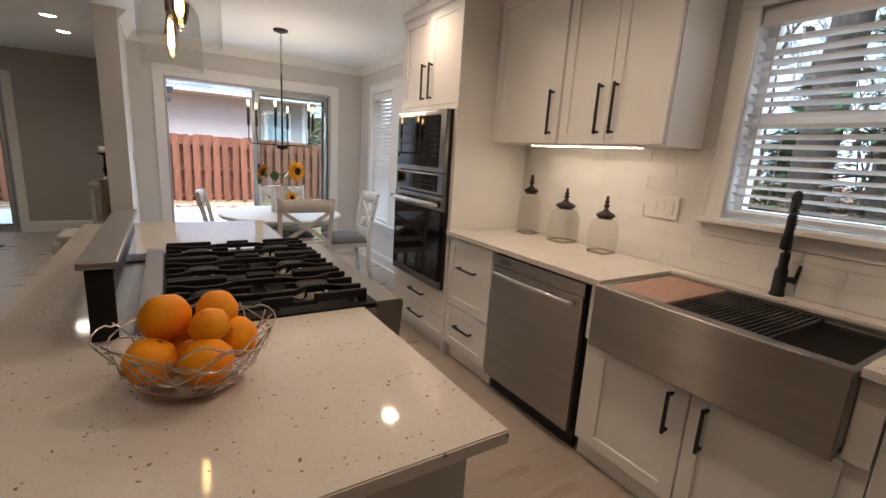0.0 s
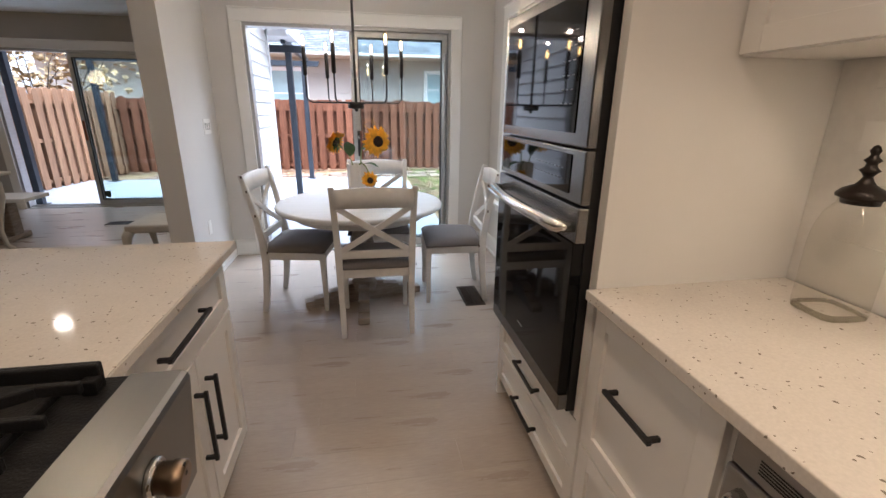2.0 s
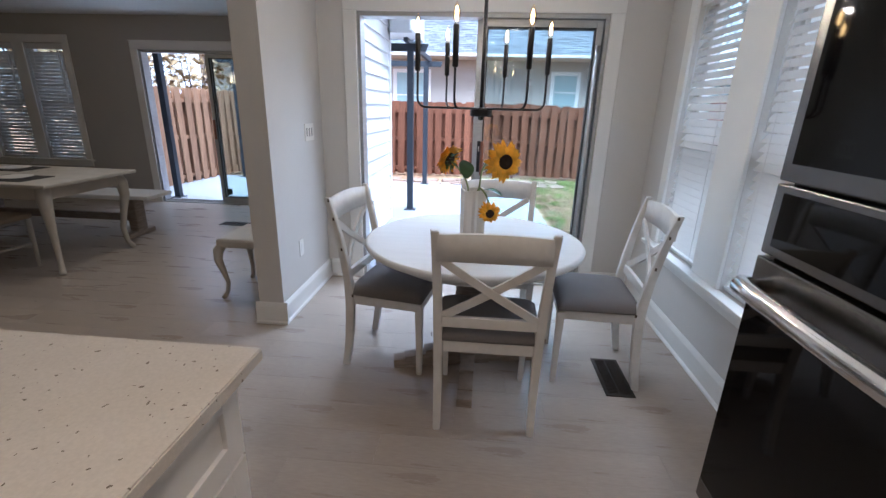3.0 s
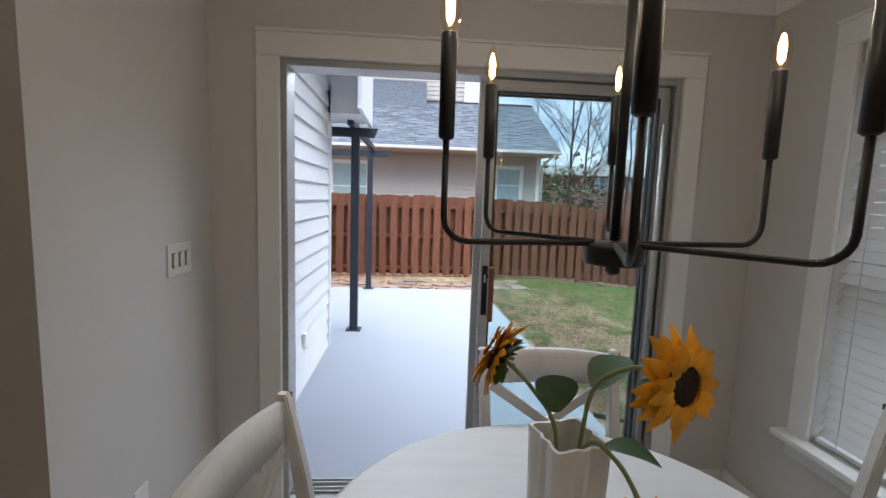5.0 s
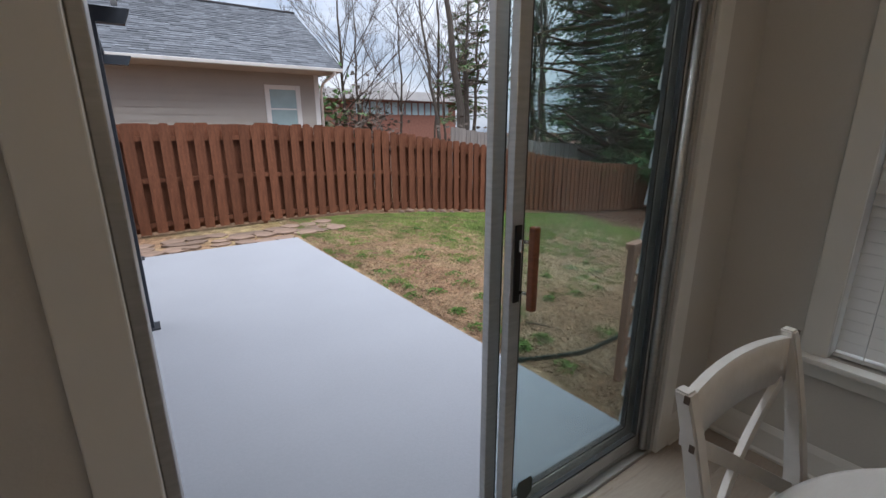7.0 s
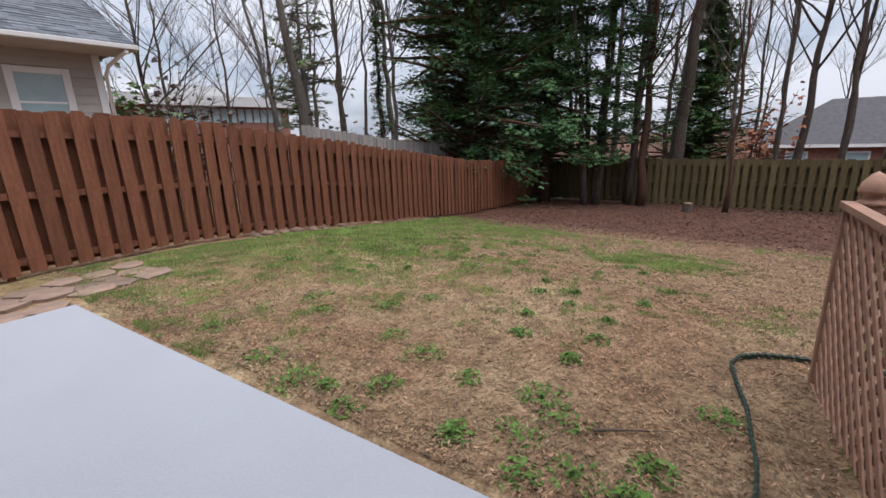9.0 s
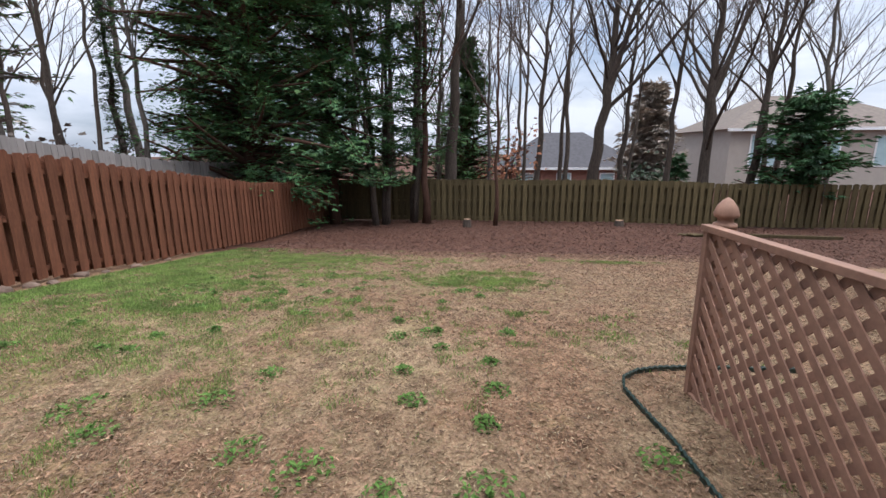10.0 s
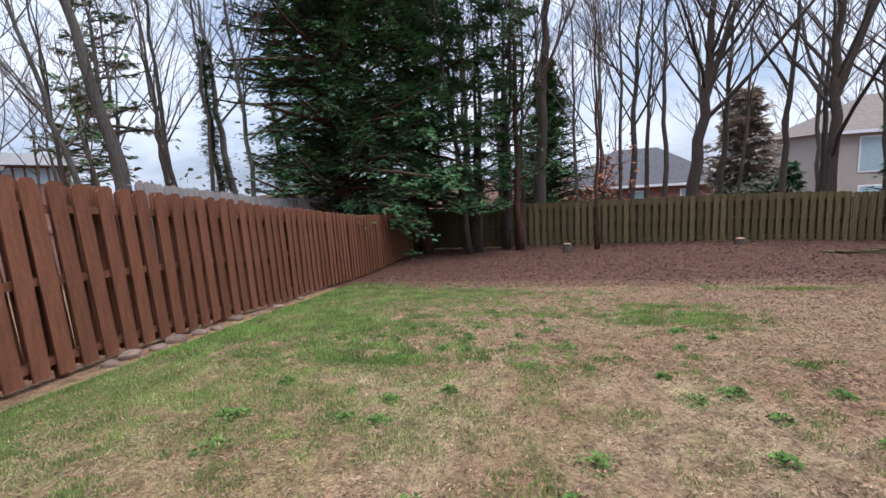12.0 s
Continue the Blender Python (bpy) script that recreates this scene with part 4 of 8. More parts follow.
# wall tiles behind the worktop: long offset tiles
bm = bmesh.new()
wall_boxes(bm, "x", WX - 0.006, WX - 0.0005, -1.6, 2.508, 0.915, 1.515, [(K_WIN[0] - 0.07, K_WIN[1] + 0.07, 1.10, 1.515)])
spl = solid("backsplash", bm, M_TGROUT, "white glossy tiled splashback", "backsplash")
tm = bmesh.new()
box(tm, -0.0045, -0.1499, -0.0373, 0.0, 0.1499, 0.0373, 0.0006)
tile_me = mesh_of("tile", tm, M_TILE)
for r in range(8):
    z = 0.9535 + r * 0.0755
    for c in range(-2, 10):
        y = 2.36 - c * 0.301 - (0.1 if r % 2 else 0.25)
        if y + 0.15 > 2.507 or y < -0.5:
            continue
        if y - 0.15 < 1.22 and y + 0.15 > 0.04 and z > 1.12:
            continue
        piece("tile", tile_me, spl, pose(WX - 0.0062, y, z, random.uniform(-0.15, 0.15), 0, random.uniform(-0.15, 0.15)))

# switch plate on the tiles
sp = thing("switch_plate", (WX - 0.012, 1.40, 1.21), "white four-gang switch plate on the tiled wall", "light switch")
part("plate", B(WX - 0.017, 1.31, 1.155, WX - 0.0112, 1.49, 1.27, bev=0.002), M_PLATE, sp, world=True)
for k in range(3):
    part("rocker", B(WX - 0.021, 1.335 + k * 0.047, 1.18, WX - 0.0175, 1.367 + k * 0.047, 1.245, bev=0.001), M_PLATE, sp, world=True)


def jar(x, y, s, h):
    """Square-shouldered ribbed glass canister with a finial lid."""
    th = thing("glass_canister", (x, y, 0.915), "ribbed glass canister with a dark bronze finial lid", "canister", "canisters on the worktop", rz=random.uniform(-12, 12))
    bm = bmesh.new()
    n = 40

    def ring(r, z, sq):
        out = []
        for k in range(n):
            a = 2 * math.pi * k / n
            q = (abs(math.cos(a)) ** sq + abs(math.sin(a)) ** sq) ** (-1 / sq)
            rr = r * q * (1 + 0.012 * math.cos(20 * a))
            out.append(bm.verts.new((rr * math.cos(a), rr * math.sin(a), z)))
        return out
    prof = [(0.30, 0.004, 5), (s * 0.93, 0.0, 5), (s, 0.012, 5), (s * 1.0, h * 0.60, 5), (s * 0.97, h * 0.74, 4), (s * 0.87, h * 0.87, 3), (s * 0.71, h * 0.94, 2), (s * 0.65, h * 0.965, 2), (s * 0.67, h, 2)]
    prof[0] = (s * 0.2, 0.0, 5)
    rings = [ring(*p) for p in prof]
    for r0, r1 in zip(rings, rings[1:]):
        for k in range(n):
            f = bm.faces.new((r0[k], r0[(k + 1) % n], r1[(k + 1) % n], r1[k]))
            f.smooth = True
    bm.faces.new(rings[0])
    g = part("glass_body", bm, M_JAR, th, "clear ribbed glass")
    g.visible_shadow = False
    bm = bmesh.new()
    rings = [ring(s * 0.94, 0.0006, 5), ring(s * 0.97, 0.004, 5), ring(s * 0.965, 0.011, 5), ring(s * 0.80, 0.013, 4)]
    for r0, r1 in zip(rings, rings[1:]):
        for q in range(n):
            bm.faces.new((r0[q], r0[(q + 1) % n], r1[(q + 1) % n], r1[q])).smooth = True
    part("base", bm, M_JARB, th, "thick glass base").visible_shadow = False
    bm = bmesh.new()
    k = s * 0.78
    lathe(bm, [(k * 0.75, h - 0.012), (k * 0.78, h), (k, h + 0.003), (k * 1.02, h + 0.010), (k * 0.85, h + 0.020), (k * 0.4, h + 0.032), (k * 0.25, h + 0.042), (k * 0.18, h + 0.05)], 24)
    lid = part("lid", bm, M_DKBRONZE, th, "dark bronze lid")
    bm = bmesh.new()
    lathe(bm, [(0.008, h + 0.048), (0.014, h + 0.058), (0.020, h + 0.064), (0.012, h + 0.071), (0.010, h + 0.079), (0.017, h + 0.086), (0.010, h + 0.093), (0.007, h + 0.099), (0.011, h + 0.107), (0.006, h + 0.117), (0.001, h + 0.120)], 12)
    part("finial", bm, M_DKBRONZE, lid, "turned finial")


jar(2.335, 2.285, 0.062, 0.285)
jar(2.36, 1.985, 0.080, 0.222)
jar(2.335, 1.66, 0.068, 0.208)

# ---- island ----
IX0, IX1, IY0, IY1 = -0.185, 0.745, 0.585, 3.12
RY0, RY1, RX0, RX1 = 1.315, 2.245, 0.14, 0.86
bm = bmesh.new()
prism(bm, [(IX0, IY0), (IX1, IY0), (IX1, RY0 - 0.002), (0.043, RY0 - 0.002), (0.043, RY1 + 0.002), (IX1, RY1 + 0.002), (IX1, IY1), (IX0, IY1)], "z", 0.885, 0.915)
bmesh.ops.bevel(bm, geom=bm.edges[:], offset=0.003, segments=2, affect="EDGES")
solid("island_worktop", bm, M_QUARTZ, "cream speckled quartz island worktop with polished edges", "countertop", kind="thing")


def island_unit(y0, y1, label, fronts, top=0.884):
    th = thing("island_cabinet", (0.70, y0, 0), label, "cabinet", "island cabinets")
    part("body", B(0.06, y0, 0.10, 0.679, y1, top), M_CAB, th, world=True)
    part("toe_kick", B(0.10, y0, 0, 0.63, y1, 0.0995), M_CAB, th, world=True)
    for kind, u0, u1, z0, z1, h in fronts:
        d = shaker(th, kind, "x", 0.6795, 1, u0, u1, z0, z1)
        if h:
            pull(d, *h, (1, 0, 0))


xi = 0.6985
island_unit(2.255, 3.10, "white shaker island cabinet with a drawer over two doors",
            [("drawer", 2.365, 3.085, 0.669, 0.872, ((xi, 2.525, 0.785), (xi, 2.810, 0.785))), ("door", 2.365, 2.721, 0.112, 0.661, ((xi, 2.680, 0.345), (xi, 2.680, 0.57))), ("door", 2.729, 3.085, 0.112, 0.661, ((xi, 2.770, 0.345), (xi, 2.770, 0.57)))])
island_unit(0.64, 1.305, "white shaker island cabinet with two doors",
            [("door", 0.65, 0.99, 0.112, 0.872, ((xi, 0.945, 0.66), (xi, 0.945, 0.82))), ("door", 0.996, 1.295, 0.112, 0.872, ((xi, 1.04, 0.66), (xi, 1.04, 0.82)))])
bp = thing("island_back_panel", (0.03, 0.64, 0), "white panel closing the seating side of the island", "panel")
part("panel", B(0.03, 0.64, 0.0, 0.0585, 3.10, 0.884), M_CAB, bp, world=True)

island_unit(1.315, 2.245, "white shaker island drawer cabinet under the rangetop",
            [("drawer", 1.325, 2.235, 0.405, 0.675, ((xi, 1.72, 0.56), (xi, 1.94, 0.56))), ("drawer", 1.325, 2.235, 0.112, 0.397, ((xi, 1.72, 0.27), (xi, 1.94, 0.27)))], 0.686)
# gas rangetop, 36 inches wide
rg = thing("gas_rangetop", (0.45, 1.83, 0.69), "stainless professional gas rangetop with cast-iron grates", "cooktop")
part("body", B(RX0, RY0, 0.69, 0.789, RY1, 0.905), M_STEEL, rg, world=True)
bm = bmesh.new()
box(bm, RX0, RY0, 0.9055, 0.789, RY1, 0.921)
part("cooktop", bm, M_IRON, rg, "black enamel cooktop", world=True)
bm = bmesh.new()
box(bm, RX0 - 0.005, RY0, 0.9215, RX0 + 0.055, RY1, 0.945, 0.003)
part("rear_vent_trim", bm, M_STEELX, rg, world=True)
bm = bmesh.new()
prism(bm, [(0.7905, 0.69), (0.7905, 0.925), (0.876, 0.925), (0.884, 0.920), (0.887, 0.910), (0.866, 0.69)], "y", RY0, RY1)
part("front_rail", bm, M_STEELX, rg, "stainless bullnose control panel", world=True)
rot = Matrix.Rotation(radians(90 + 8), 4, "Y")
gw = (RY1 - RY0 - 0.03) / 3
for k in range(6):
    bm = bmesh.new()
    y = (1.535, 1.785, 2.025)[k // 2] + (-0.048 if k % 2 == 0 else 0.048)
    lathe(bm, [(0.031, 0.0), (0.031, 0.010), (0.027, 0.012)], 24, at=(0.880, y, 0.846), m=rot)
    bz = part("bezel", bm, M_CHROME, rg, "polished knob ring", world=True)
    bm = bmesh.new()
    lathe(bm, [(0.024, 0.0125), (0.024, 0.028), (0.027, 0.031), (0.027, 0.046), (0.022, 0.050)], 24, at=(0.880, y, 0.846), m=rot)
    kn = part("knob", bm, M_BRONZE, rg, "bronze-toned steel knob", world=True)
    bm = bmesh.new()
    box(bm, 0.926, y - 0.003, 0.846, 0.9315, y + 0.003, 0.866)
    part("pointer", bm, M_BLACK, kn, world=True)


def burner(x, y, r):
    bm = bmesh.new()
    lathe(bm, [(r * 1.35, 0.0), (r * 1.35, 0.006), (r * 1.1, 0.010), (r * 1.05, 0.022), (r * 0.98, 0.024)], 24, at=(x, y, 0.921))
    b = part("burner_base", bm, M_CHROME, rg, "steel burner base", world=True)
    bm = bmesh.new()
    lathe(bm, [(r, 0.0245), (r, 0.035), (r * 0.93, 0.039), (r * 0.2, 0.040)], 24, at=(x, y, 0.921))
    part("burner_cap", bm, M_IRON, b, "black cap", world=True)


gw = (RY1 - RY0 - 0.03) / 3
for k in range(3):
    yc = RY0 + 0.015 + gw * (k + 0.5)
    for x, r in ((0.315, 0.048), (0.62, 0.055 if k != 1 else 0.046)):
        burner(x, yc, r)
    bm = bmesh.new()
    y0, y1, x0, x1 = yc - gw / 2 + 0.004, yc + gw / 2 - 0.004, 0.205, 0.762
    zt = 0.968
    xm = (x0 + x1) / 2
    # outer bars with raised ends, a raised block in the middle
    for yy in (y0 + 0.008, y1 - 0.008):
        for xa, xb in ((x0, x0 + 0.17), (xm - 0.045, xm + 0.045), (x1 - 0.17, x1)):
            bar(bm, (xa, yy, zt - 0.014), (xb, yy, zt - 0.014), 0.018, 0.028, bev=0.004)
        bar(bm, (x0 + 0.16, yy, zt - 0.026), (x1 - 0.16, yy, zt - 0.026), 0.014, 0.014, bev=0.003)
    for xx in (x0 + 0.05, xm, x1 - 0.05):
        bar(bm, (xx, y0, zt - 0.032), (xx, y1, zt - 0.032), 0.012, 0.014, bev=0.003)
    # long cranked fingers across the depth, drawn in toward each burner
    for yo in (-0.27, 0.27):
        row_ = [(x0, 1.0), (0.235, 1.0), (0.275, 0.60), (0.345, 0.60), (0.39, 1.0), (xm, 1.0), (0.545, 1.0), (0.585, 0.60), (0.655, 0.60), (0.70, 1.0), (x1, 1.0)]
        for (xa, fa_), (xb, fb_) in zip(row_, row_[1:]):
            bar(bm, (xa - 0.002, yc + yo * gw * fa_, zt - 0.010), (xb + 0.002, yc + yo * gw * fb_, zt - 0.010), 0.012, 0.020, bev=0.003)
    for xa, xb in ((x0, 0.262), (0.368, 0.43), (0.535, 0.567), (0.675, x1)):
        bar(bm, (xa, yc, zt - 0.010), (xb, yc, zt - 0.010), 0.012, 0.020, bev=0.003)
    for x in (x0 + 0.01, x1 - 0.01):
        for y in (y0 + 0.02, y1 - 0.02):
            box(bm, x - 0.012, y - 0.016, 0.9215, x + 0.012, y + 0.016, zt - 0.02, 0.003)
    part("grate", bm, M_IRON, rg, "cast-iron grate", world=True)

# telescopic downdraft vent, raised
dd = thing("downdraft_vent", (0.05, 1.83, 0.915), "raised stainless downdraft vent behind the range", "extractor")
part("collar", B(0.0445, RY0, 0.895, 0.134, RY1, 0.9195, bev=0.003), M_STEELX, dd, world=True)
part("tower", B(0.052, RY0 - 0.005, 0.92, 0.098, 2.19, 1.10), M_DSTEEL, dd, world=True)
part("intake_slot", B(0.0985, RY0 + 0.02, 1.03, 0.102, 2.165, 1.085), M_BLACK, dd, "black intake slot", world=True)
part("end_cap", B(0.050, RY0 - 0.014, 0.92, 0.104, RY0 - 0.0055, 1.10), M_IRON, dd, world=True)
part("top_cap", B(0.036, RY0 - 0.025, 1.1005, 0.116, 2.205, 1.120, bev=0.004), M_STEELX, dd, world=True)
part("switch_pad", B(0.09, 2.09, 0.9205, 0.136, 2.22, 0.93, bev=0.002), M_BLACK, dd, world=True)


# wire bowl of oranges
bw = thing("wire_bowl", (0.252, 1.015, 0.915), "silver wire fruit bowl with an open woven rim", "bowl")
bm = bmesh.new()


def bowl_r(t):
    return 0.070 + 0.085 * t ** 0.75


for ring in range(9):
    t = ring / 8
    z = 0.006 + 0.118 * t ** 1.25
    pts = []
    for k in range(61):
        a = 2 * math.pi * k / 60
        w = 0.006 * math.sin(a * 10 + ring * 1.7) * (0.3 + t)
        pts.append(((bowl_r(t) + w) * math.cos(a), (bowl_r(t) + w) * math.sin(a), z + 0.010 * (0.2 + t) * math.sin(a * 7 + ring * 2.3)))
    tube(bm, pts, 0.0017, 5, cap=False)
for k in range(20):
    a = 2 * math.pi * k / 20
    pts = []
    for j in range(9):
        t = j / 8
        aa = a + 0.35 * math.sin(t * 3 + k)
        pts.append((bowl_r(t) * math.cos(aa), bowl_r(t) * math.sin(aa), 0.006 + 0.118 * t ** 1.25))
    tube(bm, pts, 0.0016, 5)
part("wire_basket", bm, M_WIRE, bw)
bm = bmesh.new()
pts = [(0.072 * math.cos(2 * math.pi * k / 32), 0.072 * math.sin(2 * math.pi * k / 32), 0.003) for k in range(33)]
tube(bm, pts, 0.003, 6, cap=False)
part("foot_ring", bm, M_WIRE, bw)


def orange(x, y, z, r, tilt):
    bm = bmesh.new()
    bmesh.ops.create_uvsphere(bm, u_segments=28, v_segments=18, radius=r)
    for v in bm.verts:
        n = v.co.normalized()
        v.co.z *= 0.93
        v.co += n * (0.0025 * noise.noise(n * 2.2 + Vector((x * 40, y * 40, z * 40))) - 0.004 * max(0, n.z - 0.93) * 10 + 0.006 * max(0, -n.z - 0.95) * 8)
    for f in bm.faces:
        f.smooth = True
    th = thing("orange", (x, y, z), "ripe orange piled in the wire bowl", "fruit", "oranges in the bowl")
    th.matrix_world = pose(x, y, z, tilt, tilt * 0.6, tilt * 3)
    o = part("peel", bm, M_ORANGE, th)
    bm = bmesh.new()
    lathe(bm, [(0.001, 0.0), (0.0045, 0.001), (0.004, 0.003), (0.001, 0.0035)], 7, at=(0, 0, r * 0.93 - 0.0035))
    part("stem_button", bm, M_STEM, th)


for i, (dx, dy, dz, r) in enumerate(((-0.072, -0.030, 0.072, 0.045), (0.020, -0.070, 0.070, 0.046), (0.082, 0.005, 0.082, 0.042), (0.050, 0.075, 0.074, 0.041), (-0.04, 0.070, 0.075, 0.042),
                                     (0.0, 0.0, 0.050, 0.040), (-0.045, 0.020, 0.138, 0.045), (0.050, 0.035, 0.135, 0.041), (0.03, -0.035, 0.128, 0.036))):
    orange(0.252 + dx, 1.015 + dy, 0.915 + dz * 1.03, r * 1.06, 20 + 37 * i)

# recessed ceiling lights; the second to fifth are unseen, added to brighten the kitchen
COOLW = (1, 0.83, 0.64)
for x, y, w, col in ((1.59, 2.81, 0.75, WARM), (-0.1, 0.0, 0.75, WARM), (1.2, 0.45, 0.9, WARM), (1.30, 1.55, 1.4, WARM), (2.05, 0.60, 0.25, WARM),
                     (-0.62, 5.70, 0.8, COOLW), (-1.64, 5.75, 1.0, COOLW), (-0.62, 6.45, 0.7, COOLW)):
    rl = thing("recessed_light", (x, y, CEIL), "round recessed ceiling light, switched on, in a set partly added as fill", "light", "recessed lights")
    bm = bmesh.new()
    lathe(bm, [(0.058, -0.002), (0.060, -0.005), (0.078, -0.004), (0.080, -0.0005)], 28, cap=False)
    part("trim_ring", bm, M_PLATE, rl)
    bm = bmesh.new()
    lathe(bm, [(0.0585, -0.003), (0.001, -0.004)], 28)
    part("lens", bm, M_CAN, rl, "glowing lens")
    la = bpy.data.lights.new("recessed_and_fill_lamp", "AREA")
    la.shape, la.size, la.energy, la.color, la.spread = "DISK", 0.11, w, col, radians(150)
    new("recessed_and_fill_lamp", la).matrix_world = look((x, y, CEIL - 0.012), (x, y, 0))

# glass pendant over the island
for px_, py_ in ((0.30, 2.04), (0.283, 2.80)):
    pd = thing("pendant_light", (px_, py_, CEIL), "clear glass pendant with an exposed lit bulb", "light", "pendants over the island")
    bm = bmesh.new()
    lathe(bm, [(0.06, -0.001), (0.06, -0.02), (0.02, -0.03)], 20)
    part("canopy", bm, M_BLACK, pd)
    bm = bmesh.new()
    tube(bm, [(0, 0, -0.03), (0, 0, -0.345)], 0.004, 6)
    part("cord", bm, M_BLACK, pd)
    bm = bmesh.new()
    lathe(bm, [(0.010, -0.34), (0.030, -0.352), (0.030, -0.362), (0.020, -0.368), (0.020, -0.415), (0.015, -0.42)], 16)
    part("socket", bm, M_DKBRONZE, pd, "dark bronze socket")
    bm = bmesh.new()
    lathe(bm, [(0.031, -0.356), (0.10, -0.372), (0.128, -0.42), (0.136, -0.54), (0.137, -0.685), (0.1345, -0.685), (0.1335, -0.54), (0.1255, -0.423), (0.098, -0.3755), (0.031, -0.360)], 36, cap=False)
    sh = part("shade", bm, M_PEND, pd, "clear glass shade")
    sh.visible_shadow = False
    bm = bmesh.new()
    lathe(bm, [(0.014, -0.421), (0.018, -0.45), (0.030, -0.53), (0.032, -0.56), (0.026, -0.60), (0.010, -0.64), (0.001, -0.645)], 16)
    bu = part("bulb", bm, M_BULBG, pd)
    bu.visible_shadow = False
    bm = bmesh.new()
    lathe(bm, [(0.002, -0.45), (0.012, -0.47), (0.014, -0.58), (0.003, -0.60)], 8)
    part("filament", bm, M_BULB, bu)
    lp_ = bpy.data.lights.new("pendant_lamp", "POINT")
    lp_.energy, lp_.color, lp_.shadow_soft_size = 0.6, (1.0, 0.76, 0.52), 0.012
    new("pendant_lamp", lp_).location = (px_, py_, CEIL - 0.67)

# ---- breakfast nook ----
TC = (1.18, 4.585)
tb = thing("round_table", (*TC, 0), "round white pedestal dining table", "table")
bm = bmesh.new()
lathe(bm, [(0.54, 0.712), (0.562, 0.716), (0.572, 0.724), (0.574, 0.738), (0.568, 0.747), (0.558, 0.750)], 72)
part("tabletop", bm, M_TABLE, tb)
bm = bmesh.new()
lathe(bm, [(0.45, 0.655), (0.455, 0.660), (0.455, 0.711)], 56)
part("apron", bm, M_TABLE, tb)
bm = bmesh.new()
lathe(bm, [(0.085, 0.09), (0.095, 0.14), (0.06, 0.19), (0.055, 0.24), (0.078, 0.32), (0.088, 0.42), (0.07, 0.52), (0.05, 0.57), (0.075, 0.61), (0.12, 0.64), (0.13, 0.6545)], 28)
part("pedestal", bm, M_PED, tb)
for k in range(4):
    a = radians(-90 + 90 * k - 1 + (14 if k in (1, 3) else 0))
    bm = bmesh.new()
    d = Vector((math.cos(a), math.sin(a), 0))
    prof = [(0.03, 0.16), (0.12, 0.135), (0.24, 0.09), (0.36, 0.058), (0.425, 0.048)]
    for (r0, z0), (r1, z1) in zip(prof, prof[1:]):
        bar(bm, d * r0 + Vector((0, 0, z0 / 2)), d * (r1 + 0.006) + Vector((0, 0, z1 / 2)), 0.075, (z0 + z1) / 2, up=(0, 0, 1))
    bm.verts.ensure_lookup_table()
    for v in bm.verts:
        v.co.z = max(v.co.z, 0.001)
    part("foot", bm, M_PED, tb, "weathered wooden foot")


